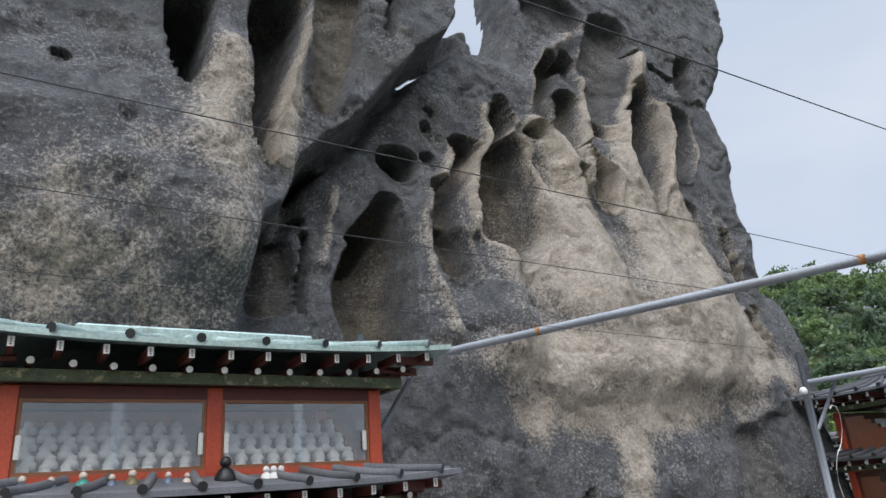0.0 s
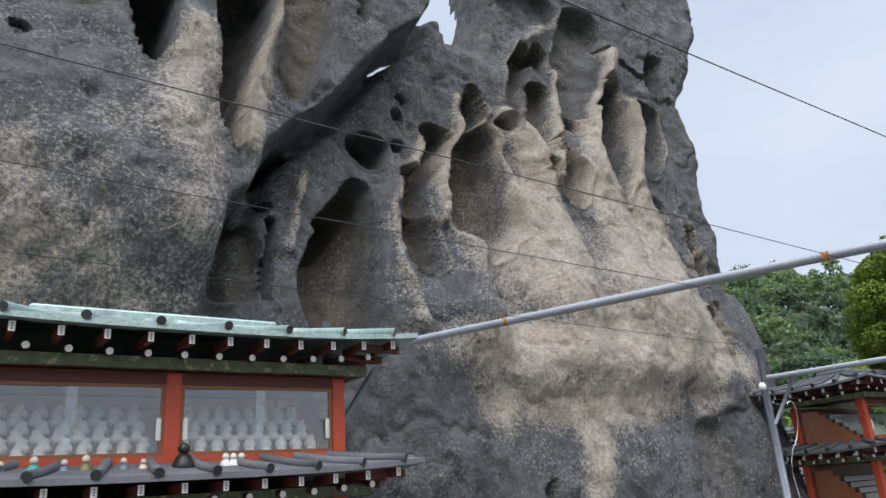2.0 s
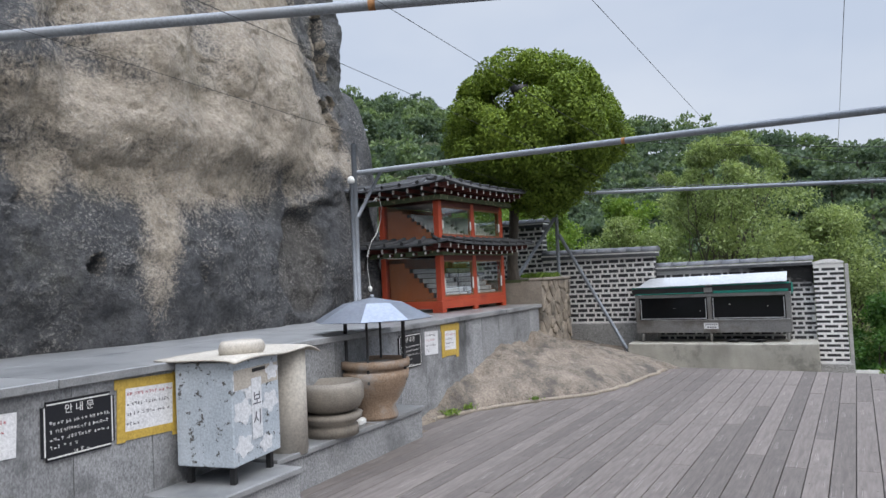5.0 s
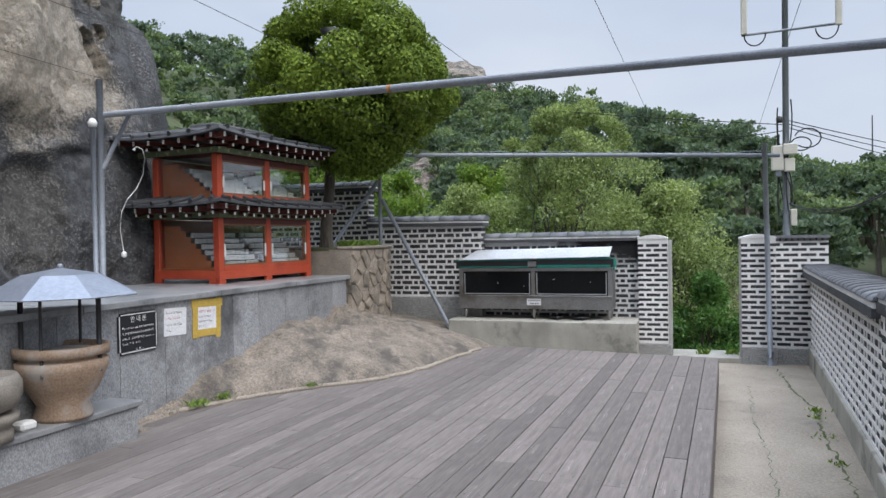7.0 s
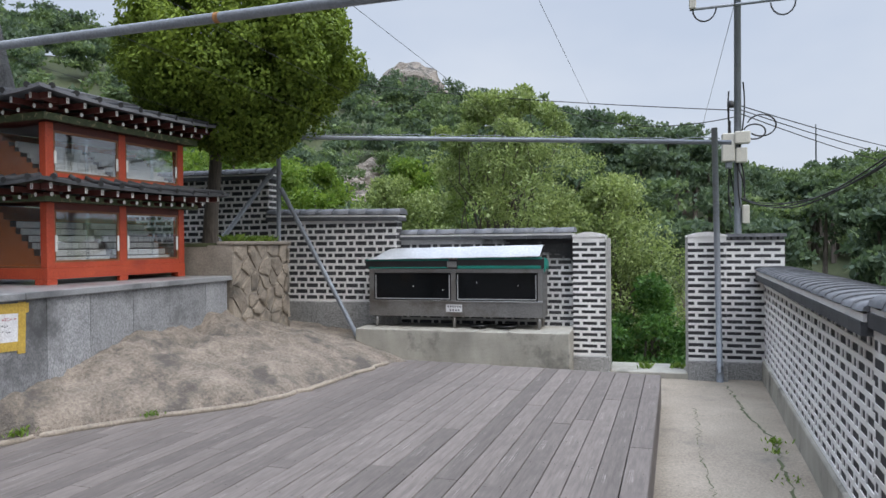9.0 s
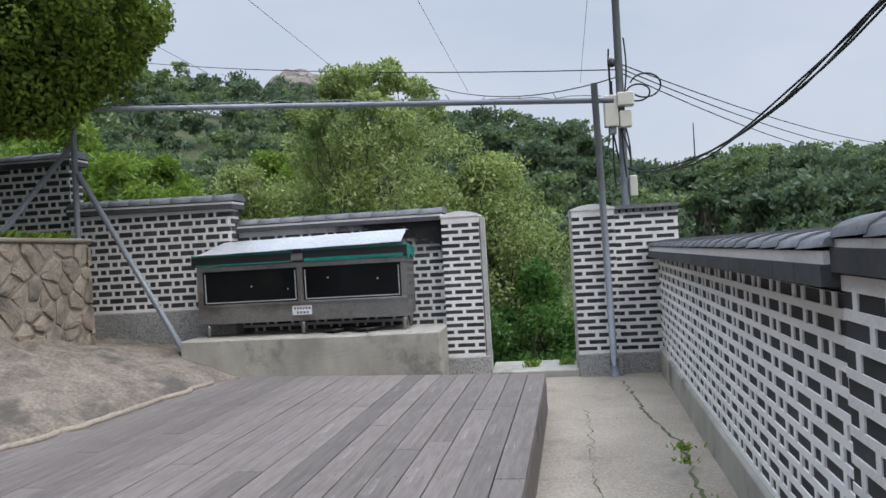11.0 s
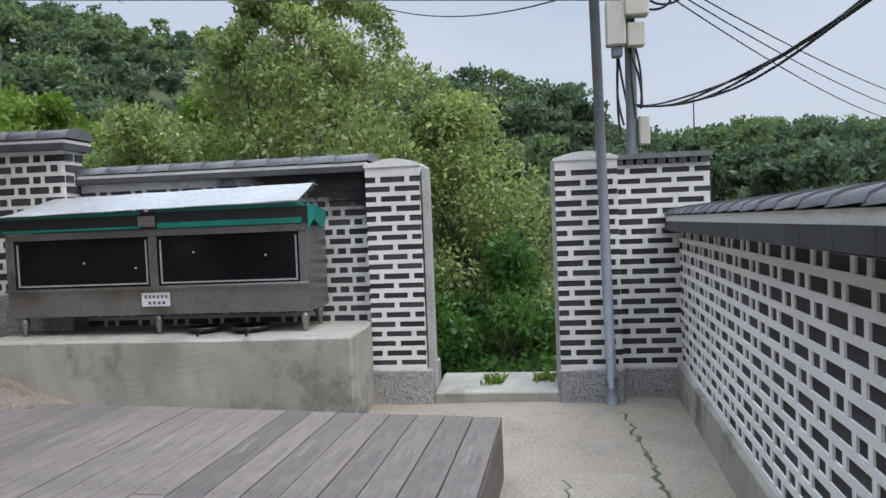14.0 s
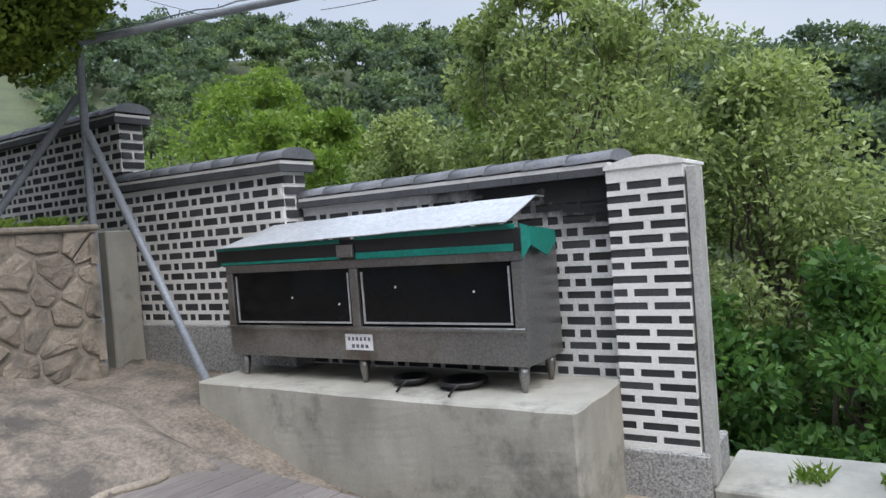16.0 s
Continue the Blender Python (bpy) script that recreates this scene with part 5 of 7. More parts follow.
STAT = {k: statuette_mesh(k) for k in ("figure", "block")}


def offerings(m, x0, x1, y0, z0, rows, per_row, kind, step_y, step_z, singles):
    """Rows of small offerings, each row a step higher and further back."""
    vs, fs = [], []
    me = STAT[kind]
    mv = np.array([v.co[:] for v in me.vertices])
    mf = [list(p.vertices) for p in me.polygons]
    rs = random.Random(int(x0 * 100 + z0 * 10))
    for r in range(rows):
        k = per_row
        for i in range(k):
            x = x0 + (x1 - x0) * (i + 0.5 + (0.25 if r % 2 else 0)) / (k + 0.3)
            at = m @ pose(x, y0 + r * step_y, z0 + r * step_z, 0, 0, rs.uniform(-8, 8))
            if singles:
                ob = new("statuette", me)
                ob.matrix_world = at
                tagged(ob, "small round off-white statuette standing in rows behind glass", "statuette", "statuettes in the shrine")
            else:
                q = len(vs)
                for v in mv:
                    vs.append((at @ Vector(v))[:])
                fs.extend([[q + j for j in f] for f in mf])
    if vs:
        mesh_from("offerings", vs, fs, M_FIGURE, "stepped rows of small off-white votive tablets behind glass", "offerings", "stuff")


def shrine(m, w, d, label, roof_mat, tile_mat, kinds, cover_top):
    """A two-storey glazed shrine case with two tiled eaves."""
    root = empty("shrine", m, label, "shrine")
    z_low, z_mid0, z_mid1, z_up1 = 0.17, 0.80, 1.10, 1.62
    t = 0.10
    # feet rail with cut-outs
    bm = B()
    box(bm, 0, w, 0.0, 0.05, 0.055, z_low, bevel=0.004)
    for x in (0.0, w * 0.5 - 0.06, w - 0.12):
        box(bm, x, x + 0.12, 0.003, 0.047, 0.0, 0.054)
    part("base_rail", bm, M_RED, root)
    for x in (0.002, w - 0.048):
        bm = B()
        box(bm, x, x + 0.046, 0.052, d, 0.055, z_low, bevel=0.004)
        for y in (0.06, d - 0.12):
            box(bm, x + 0.002, x + 0.044, y, y + 0.12, 0.0, 0.056)
        part("side_rail", bm, M_RED, root)
    for za, zb in ((0.171, z_mid0 + 0.05), (z_mid1, z_up1 + 0.05)):
        for x, y in ((0, 0), (w - t, 0), (0, d - t), (w - t, d - t)):
            bm = B()
            box(bm, x + 0.002, x + t - 0.002, y + 0.002, y + t - 0.002, za, zb, bevel=0.006)
            part("post", bm, M_RED, root)
        bm = B()
        box(bm, w / 2 - 0.05, w / 2 + 0.05, 0.004, 0.07, za, zb, bevel=0.005)
        part("mullion", bm, M_RED, root)
        bm = B()
        box(bm, t, w - t, 0.006, 0.06, za, za + 0.055)
        part("sill", bm, M_RED, root)
        bm = B()
        box(bm, t, w - t, 0.008, 0.055, zb - 0.075, zb)
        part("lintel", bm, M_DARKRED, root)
        bm = B()
        box(bm, 0.02, w - 0.02, d - 0.03, d - 0.01, za, zb)
        part("back_panel", bm, M_ORANGE, root, "orange back panel")
        bm = B()
        box(bm, 0.02, w - 0.02, 0.06, d - 0.03, za - 0.002, za + 0.02)
        part("shelf_floor", bm, M_WOOD, root)
        window_bay(root, t, w / 2 - 0.05, 0.028, za + 0.056, zb - 0.076, (0.02, 0.97))
        window_bay(root, w / 2 + 0.05, w - t, 0.028, za + 0.056, zb - 0.076, (0.03, 0.96))
        for x in (0.03, w - 0.034):
            bm = B()
            box(bm, x, x + 0.004, t, d - t, za + 0.03, zb - 0.03)
            ob = part("side_pane", bm, M_GLASS, root)
            ob.visible_shadow = False
        # stepped inner stand with orange cheeks; its dark colour paints the gaps between offerings
        bm = B()
        steps = 7
        for i in range(steps):
            box(bm, 0.09, w - 0.09, 0.12 + i * 0.085, 0.12 + (i + 1) * 0.085, za + 0.021, za + 0.04 + i * (zb - za - 0.14) / steps)
        part("stand", bm, M_STAND_SHADE, root, "stepped display stand coloured dark for the shaded gaps between offerings")
        for x in (0.076, w - 0.086):
            bm = B()
            for i in range(steps):
                box(bm, x, x + 0.01, 0.12 + i * 0.085, 0.12 + (i + 1) * 0.085, za + 0.021, za + 0.05 + i * (zb - za - 0.14) / steps)
            box(bm, x, x + 0.01, 0.12 + steps * 0.085, d - 0.12, za + 0.021, zb - 0.09)
            part("cheek", bm, M_ORANGE, root, "orange side cheek")
    # painted beams
    for zb in (z_mid0 + 0.05, z_up1 + 0.05):
        e = 0.12
        for xa, xb, ya, yb in ((-e, w + e, -e, -e + 0.05), (-e, -e + 0.05, -e + 0.051, d + e), (w + e - 0.05, w + e, -e + 0.051, d + e)):
            bm = B()
            box(bm, xa, xb, ya, yb, zb, zb + 0.07)
            part("painted_beam", bm, M_GREENBEAM, root, "green beam with pale scroll painting")
        bm = B()
        box(bm, -e + 0.05, w + e - 0.05, -e + 0.05, d, zb + 0.01, zb + 0.05)
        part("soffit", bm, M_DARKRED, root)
    over = 0.40
    for z_eave, z_in, inset, lift, mat in ((z_mid1 - 0.075, z_mid1 + 0.02, 0.03, 0.045, tile_mat), (z_up1 + 0.27, z_up1 + 0.46, 0.42, 0.06, roof_mat)):
        for side in range(4):
            bm = B()
            roof_slope(bm, w, d, over, z_in, z_eave, inset, lift, side)
            part("roof_slope", bm, mat, root, "tiled eave roof")
        rafters(root, w, d, over, z_eave - 0.02, lift, 13, 7)
        if mat is tile_mat or not cover_top:
            eave_tiles(root, w, d, over, z_in, z_eave, inset, lift, 10, 6, tile_mat)
        else:
            eave_tiles(root, w, d, over, z_in, z_eave, inset, lift, 8, 6, roof_mat)
    bm = B()
    box(bm, 0.38, w - 0.38, 0.36, d - 0.30, z_up1 + 0.44, z_up1 + 0.53, bevel=0.015)
    part("ridge", bm, roof_mat, root)
    # contents
    half = w / 2
    for (za, kind, alone, rise) in ((z_mid1, kinds[1], kinds[2], 0.0614), (0.171, kinds[0], False, 0.077)):
        for a, b in ((0.11, half - 0.05), (half + 0.05, w - 0.11)):
            offerings(m, a, b, 0.15, za + 0.042, 6, 9, kind, 0.085, rise, alone)
    return root


SHRINE_NEAR = pose(0.54, 5.80, 1.54, 0, 0, 0.0)
shrine(SHRINE_NEAR, 2.42, 1.12, "red two-storey glazed votive shrine with pale green roof", M_PATINA, M_TILE, ("block", "figure", True), True)
SHRINE_FAR = pose(10.9, 5.92, 1.54, 0, 0, -5.2)
shrine(SHRINE_FAR, 2.02, 1.12, "red two-storey glazed votive shrine with dark tiled roof", M_TILE, M_TILE_DARK, ("block", "block", False), False)


def small_figure(x, y, z, h, body, head, label):
    """A little seated ornament, plain in form."""
    bm = B()
    lathe(bm, [(0.36 * h, 0), (0.42 * h, 0.12 * h), (0.36 * h, 0.3 * h), (0.27 * h, 0.5 * h), (0.12 * h, 0.62 * h)], 14, mat=0)
    lathe(bm, [(0.08 * h, 0.6 * h), (0.2 * h, 0.68 * h), (0.22 * h, 0.8 * h), (0.15 * h, 0.94 * h), (0.03 * h, h)], 14, mat=1)
    ob = single("ornament", bm, [body, head], label, "ornament", group="ornaments on the eave", smooth=True)
    ob.matrix_world = pose(x, y, z)


E_Z = 1.54 + 1.065
C_BLUE = plain("blue grey glaze", (0.12, 0.15, 0.22), 0.4)
C_TEAL = plain("teal glaze", (0.05, 0.3, 0.25), 0.4)
C_OLIVE = plain("olive glaze", (0.16, 0.13, 0.06), 0.4)
C_SKIN = plain("pale glaze", (0.6, 0.5, 0.42), 0.4)
for x, hh, body, head, label in ((0.70, 0.10, C_BLUE, C_SKIN, "small blue-grey glazed ornament on the tiled eave"), (0.84, 0.09, C_BLUE, C_SKIN, "small blue-grey glazed ornament on the tiled eave"), (1.00, 0.11, C_TEAL, C_SKIN, "small teal glazed ornament on the tiled eave"), (1.15, 0.09, C_BLUE, C_SKIN, "small blue-grey glazed ornament on the tiled eave"), (1.26, 0.11, C_OLIVE, C_SKIN, "small olive glazed ornament on the tiled eave"), (1.46, 0.09, C_BLUE, C_SKIN, "small blue-grey glazed ornament on the tiled eave"), (1.57, 0.08, C_SKIN, C_SKIN, "small pale glazed ornament on the tiled eave"), (1.80, 0.17, M_BLACK, M_BLACK, "black seated ornament on the tiled eave"), (2.06, 0.10, M_WHITE, M_WHITE, "small white ornament on the tiled eave"), (2.11, 0.10, M_WHITE, M_WHITE, "small white ornament on the tiled eave"), (2.16, 0.10, M_WHITE, M_WHITE, "small white ornament on the tiled eave")):
    small_figure(x, 5.70, E_Z - 0.01, hh, body, head, label)


# ---- step, donation box, bowls ----
def build_step():
    bm = B()
    box(bm, 5.95, 8.28, 4.86, 5.2, 0.30, 0.64, bevel=0.006)
    step = single("step", bm, M_GRANITE, "low grey granite step against the ledge wall", "step", "structure")
    bm = B()
    box(bm, 5.93, 8.31, 4.83, 5.2, 0.645, 0.69, bevel=0.006)
    part("step_slab", bm, M_SLAB, step)
    bm = B()
    box(bm, 5.02, 5.94, 4.62, 5.2, 0.30, 0.615, bevel=0.006)
    part("box_plinth", bm, M_GRANITE, step)
    bm = B()
    box(bm, 4.98, 5.925, 4.58, 5.2, 0.62, 0.665, bevel=0.006)
    part("box_slab", bm, M_SLAB, step)


build_step()


def blob_outline(bm, cx, cz, r, x, seed, m):
    rs = random.Random(seed)
    ring = []
    for k in range(18):
        a = 2 * math.pi * k / 18
        q = r * (1 + 0.22 * math.sin(5 * a + seed) + rs.uniform(-0.06, 0.06))
        ring.append(bm.verts.new(m @ Vector((cx + q * math.cos(a), x, cz + 0.75 * q * math.sin(a)))))
    bm.faces.new(ring)


def build_donation_box():
    # local: x along its front, -y towards the deck
    m = pose(5.32, 4.68, 0.665, 0, 0, 9)
    root = empty("donation_box", m, "peeling pale blue donation box with pasted white papers", "donation box")
    w, d, z0, z1 = 0.60, 0.48, 0.13, 0.86
    bm = B()
    box(bm, 0, w, 0, d, z0, z1, bevel=0.008)
    part("body", bm, M_BOXPAINT, root)
    for x in (0.05, w - 0.09):
        for y in (0.04, d - 0.08):
            bm = B()
            box(bm, x, x + 0.04, y, y + 0.04, 0.0, z0)
            part("leg", bm, M_BLACK, root)
    bm = B()
    n, k = 26, 12
    grid = []
    for i in range(n + 1):
        row = []
        for j in range(k + 1):
            x, y = -0.06 + (w + 0.62) * i / n, -0.07 + (d + 0.2) * j / k
            wave = 0.010 * math.sin(x * 8) * (1 - j / k) + 0.004 * math.sin(y * 11 + x * 5)
            drop = -1.2 * max(0, x - w - 0.35) ** 2 - 0.5 * max(0, -y) ** 1.3
            row.append(bm.verts.new((x, y, z1 + 0.03 + wave + drop)))
        grid.append(row)
    for i in range(n):
        for j in range(k):
            bm.faces.new((grid[i][j], grid[i + 1][j], grid[i + 1][j + 1], grid[i][j + 1])).smooth = True
    lid = part("sheet", bm, M_LINO, root, "cream vinyl sheet laid over the top")
    s = lid.modifiers.new("thick", "SOLIDIFY")
    s.thickness = 0.012
    bm = B()
    seg = 22
    ring_o = []
    for zz in (0.0, z1 + 0.0):
        ring_o.append([bm.verts.new((w + 0.37 + 0.15 * math.cos(a), 0.16 + 0.17 * math.sin(a), zz)) for a in [2 * math.pi * q / seg for q in range(seg)]])
    for q in range(seg):
        bm.faces.new((ring_o[0][q], ring_o[0][(q + 1) % seg], ring_o[1][(q + 1) % seg], ring_o[1][q])).smooth = True
    bm.faces.new(ring_o[1])
    bm.faces.new(ring_o[0][::-1])
    part("vinyl_roll", bm, M_LINO, root, "rolled end of the vinyl sheet hanging down")
    # papers and letters on the front
    idm = Matrix.Identity(4)
    bm = B()
    for i, (cx, cz, r) in enumerate(((0.10, 0.72, 0.10), (0.12, 0.50, 0.11), (0.47, 0.52, 0.10), (0.12, 0.26, 0.10), (0.40, 0.22, 0.08), (0.50, 0.74, 0.08), (0.2, 0.62, 0.06))):
        blob_outline(bm, cx, cz, r, -0.0015 - 0.0006 * i, i + 1, idm)
    part("paper_cloud", bm, M_BOXPAPER, root, "white cloud-shaped pasted papers")
    bm = B()
    box(bm, 0.22, 0.35, -0.008, -0.006, 0.28, 0.72)
    part("paper_strip", bm, M_BOXPAPER, root, "upright white paper strip")
    bm = B()
    box(bm, 0.02, w - 0.02, -0.004, -0.0005, 0.66, 0.80)
    part("slot_plate", bm, M_PALESTONE, root, "worn plate with the coin slot")
    bm = B()
    box(bm, 0.24, 0.40, -0.012, -0.0045, 0.765, 0.79)
    part("slot", bm, M_BLACK, root)
    letters(root, "보", (0.285, -0.0095, 0.56), 0.12, M_INK)
    letters(root, "시", (0.285, -0.0095, 0.42), 0.12, M_INK)
    return m


def letters(root, text, at, size, mat, label="", turn=90, spacing=1.0, align="CENTER"):
    cu = bpy.data.curves.new("lettering", "FONT")
    cu.body, cu.size, cu.align_x, cu.align_y = text, size, align, "CENTER"
    cu.extrude = 0.0005
    cu.space_character = spacing
    cu.materials.append(mat)
    ob = new("lettering", cu)
    ob.parent = root
    ob.matrix_basis = pose(*at, turn, 0, 0)
    dg = bpy.context.evaluated_depsgraph_get()
    me = bpy.data.meshes.new_from_object(ob.evaluated_get(dg))
    bpy.data.objects.remove(ob)
    ob = new("lettering", me)
    if not me.materials:
        me.materials.append(mat)
    ob.parent = root
    ob.matrix_basis = pose(*at, turn, 0, 0)
    return ob


build_donation_box()
bm = B()
bmesh.ops.create_icosphere(bm, subdivisions=3, radius=1.0)
for v in bm.verts:
    p = v.co
    k = 1 + 0.06 * noise.noise(p * 2)
    v.co = Vector((5.62 + 0.19 * p.x * k, 4.86 + 0.15 * p.y * k, 1.60 + 0.11 * max(min(p.z, 0.42 + 0.1 * p.z), -0.5) * k))
single("weight_stone", bm, M_PALESTONE, "smooth pale stone weighing down the vinyl sheet", "stone", smooth=True)


def bowl(x, y, z, profile, mat, label, ped=None):
    root = empty("stone_bowl", pose(x, y, z), label, "bowl")
    if ped:
        bm = B()
        lathe(bm, ped, 32)
        part("pedestal", bm, mat, root)
    bm = B()
    lathe(bm, profile, 36)
    part("basin", bm, mat, root)
    return root


bowl(6.86, 4.99, 0.69, [(0.17, 0.2), (0.26, 0.24), (0.30, 0.32), (0.30, 0.42), (0.27, 0.47), (0.24, 0.47), (0.20, 0.40), (0.02, 0.39)], M_BOWL, "round grey granite bowl on a turned stone foot", [(0.24, 0), (0.24, 0.08), (0.21, 0.1), (0.27, 0.14), (0.28, 0.19), (0.2, 0.2)])
censer = bowl(7.62, 5.0, 0.69, [(0.21, 0.0), (0.22, 0.03), (0.19, 0.12), (0.27, 0.25), (0.335, 0.40), (0.34, 0.47), (0.305, 0.48), (0.305, 0.50), (0.35, 0.51), (0.35, 0.58), (0.30, 0.585), (0.27, 0.53), (0.02, 0.52)], M_BOWL_BROWN, "large brown stone incense bowl with a collared rim")
bm = B()
lathe(bm, [(0.27, 0.525), (0.25, 0.545), (0.02, 0.55)], 24)
part("ash_bed", bm, M_ASH, censer, "pale incense ash")


def build_canopy():
    root = empty("incense_canopy", pose(7.62, 5.0, 1.21), "conical sheet-metal canopy on thin black rods over the censer", "canopy")
    bm = B()
    n = 8
    tip = bm.verts.new((0, 0, 0.68))
    ring = [bm.verts.new((0.60 * math.cos(2 * math.pi * (k + 0.5) / n), 0.60 * math.sin(2 * math.pi * (k + 0.5) / n), 0.46)) for k in range(n)]
    mid = [bm.verts.new((0.3 * math.cos(2 * math.pi * (k + 0.5) / n), 0.3 * math.sin(2 * math.pi * (k + 0.5) / n), 0.625)) for k in range(n)]
    for k in range(n):
        bm.faces.new((tip, mid[k], mid[(k + 1) % n]))
        bm.faces.new((mid[k], ring[k], ring[(k + 1) % n], mid[(k + 1) % n]))
    c = part("canopy", bm, M_CANOPY, root)
    s = c.modifiers.new("thick", "SOLIDIFY")
    s.thickness = 0.008
    for k, (x, y, r) in enumerate(((-0.2, 0.2, 0.02), (0.28, 0.1, 0.013), (0.08, -0.3, 0.02), (-0.3, -0.12, 0.012))):
        bm = B()
        tube(bm, [(x, y, -0.15), (x, y, 0.60 - 0.30 * math.hypot(x, y))], r, 8)
        part("rod", bm, M_BLACK, root)
    bm = B()
    lathe(bm, [(0.02, 0.67), (0.025, 0.69), (0.015, 0.71)], 8)
    part("finial", bm, M_STEEL, root)


build_canopy()
bm = B()
box(bm, 7.16, 7.3, 4.9, 5.02, 0.69, 0.76, bevel=0.02)
single("offering_tub", bm, M_WHITE, "small white plastic tub between the bowls", "tub")


# ---- signs on the ledge wall ----
def lines_of(root, x0, x1, z_top, rows, gap, h, y, mats, seed, ragged=True):
    """Writing too small to read, as broken bars."""
    rs = random.Random(seed)
    for r in range(rows):
        bm = B()
        x = x0
        stop = x1 - (rs.uniform(0, 0.3) * (x1 - x0) if ragged else 0) - (0.5 * (x1 - x0) if r == rows - 1 else 0)
        while x < stop:
            w = rs.uniform(0.8, 1.0) * h
            hh = h * rs.uniform(0.85, 1.05)
            zc = z_top - r * gap
            t = 0.14 * h
            for k in range(3):
                if rs.random() < 0.5:
                    zz = zc - hh * rs.uniform(0.0, 0.85)
                    box(bm, x, x + w * rs.uniform(0.5, 0.95), y - 0.0008, y, zz - t, zz)
                else:
                    xx = x + w * rs.uniform(0.0, 0.8)
                    box(bm, xx, xx + t, y - 0.0008, y, zc - hh, zc - hh * rs.uniform(0.0, 0.5))
            x += w * 1.12 + (h * 0.6 if rs.random() < 0.25 else 0)
        part("writing", bm, mats[r % len(mats)], root)


def notice_board(x0, x1, z0, z1):
    root = empty("notice_board", pose(x0, 5.204, z0, 0, 0, 0), "black notice board with a white border and white lettering", "sign")
    w, hh = x1 - x0, z1 - z0
    bm = B()
    box(bm, 0, w, -0.014, 0.0, 0, hh)
    es = [e for e in bm.edges if abs(e.verts[0].co.y - e.verts[1].co.y) > 0.01]
    bmesh.ops.bevel(bm, geom=es, offset=0.03, segments=5, affect="EDGES")
    part("plate", bm, M_SIGN, root)
    bm = B()
    b, t = 0.014, 0.009
    box(bm, b + 0.02, w - b - 0.02, -0.0155, -0.0145, b, b + t)
    box(bm, b + 0.02, w - b - 0.02, -0.0155, -0.0145, hh - b - t, hh - b)
    box(bm, b, b + t, -0.0155, -0.0145, b + 0.02, hh - b - 0.02)
    box(bm, w - b - t, w - b, -0.0155, -0.0145, b + 0.02, hh - b - 0.02)
    part("border", bm, M_WHITE, root)
    letters(root, "안 내 문", (w * 0.5, -0.0155, hh * 0.82), 0.062, M_WHITE)
    lines_of(root, 0.05, w - 0.05, hh * 0.66, 4, 0.048, 0.024, -0.0148, [M_WHITE], 3, False)
    lines_of(root, w * 0.42, w * 0.78, hh * 0.14, 1, 0.05, 0.026, -0.0148, [M_WHITE], 5, False)


notice_board(4.27, 4.77, 1.05, 1.41)
notice_board(8.41, 8.92, 1.04, 1.43)


def taped_notice(x0, x1, z0, z1, margin, seed):
    root = empty("taped_notice", pose(x0, 5.203, z0, 0, 2.0, 0), "handwritten white paper notice framed with yellow tape", "notice")
    w, hh = x1 - x0, z1 - z0
    rs = random.Random(seed)
    for a in ((0 - 0.02, w + 0.03, hh - margin, hh), (0, w, 0, margin * 0.9), (0.0, margin, -0.01, hh - 0.01), (w - margin * 0.9, w, -0.03, hh + 0.01)):
        bm = B()
        dy = rs.uniform(0.0005, 0.002)
        box(bm, a[0], a[1], -0.004 - dy, 0.0, a[2], a[3])
        part("tape", bm, M_YELLOW, root)
    bm = B()
    box(bm, margin * 0.7, w - margin * 0.7, -0.0035, 0.0, margin * 0.7, hh - margin * 0.7)
    part("paper", bm, M_PAPER, root)
    lines_of(root, margin * 1.2, w - margin * 1.1, hh - margin * 1.4, 4, (hh - 2.2 * margin) / 4, 0.024, -0.0042, [M_PINK, M_INK, M_INK, M_INK], seed)


taped_notice(4.79, 5.31, 1.06, 1.47, 0.065, 31)
taped_notice(9.45, 9.92, 1.07, 1.47, 0.085, 32)


def paper_notice(x0, x1, z0, z1, seed, mats):
    root = empty("paper_notice", pose(x0, 5.203, z0, 0, 2.5, 0), "handwritten white paper notice stuck on granite", "notice")
    bm = B()
    box(bm, 0, x1 - x0, -0.003, 0, 0, z1 - z0)
    part("paper", bm, M_PAPER, root)
    lines_of(root, 0.03, x1 - x0 - 0.04, z1 - z0 - 0.035, 4, (z1 - z0 - 0.04) / 4, 0.025, -0.0034, mats, seed)


paper_notice(3.78, 4.12, 1.14, 1.40, 41, [M_PINK, M_PINK, M_INK, M_INK])
paper_notice(9.02, 9.35, 1.14, 1.42, 42, [M_INK, M_PINK, M_INK, M_INK])


# ---- pipes and posts ----
def pipe(name, pts, r, label, category="pipe", mat=None, joints=()):
    root = empty(name, Matrix.Identity(4), label, category)
    bm = B()
    tube(bm, pts, r, 14)
    part("pipe", bm, mat or M_STEEL, root)
    a, b = Vector(pts[0]), Vector(pts[-1])
    for f in joints:
        bm = B()
        d = (b - a).normalized()
        p = a.lerp(b, f)
        tube(bm, [p - d * 0.02, p + d * 0.02], r * 1.03, 14)
        part("rusty_joint", bm, M_RUST, root, "rusty weld")
    return root


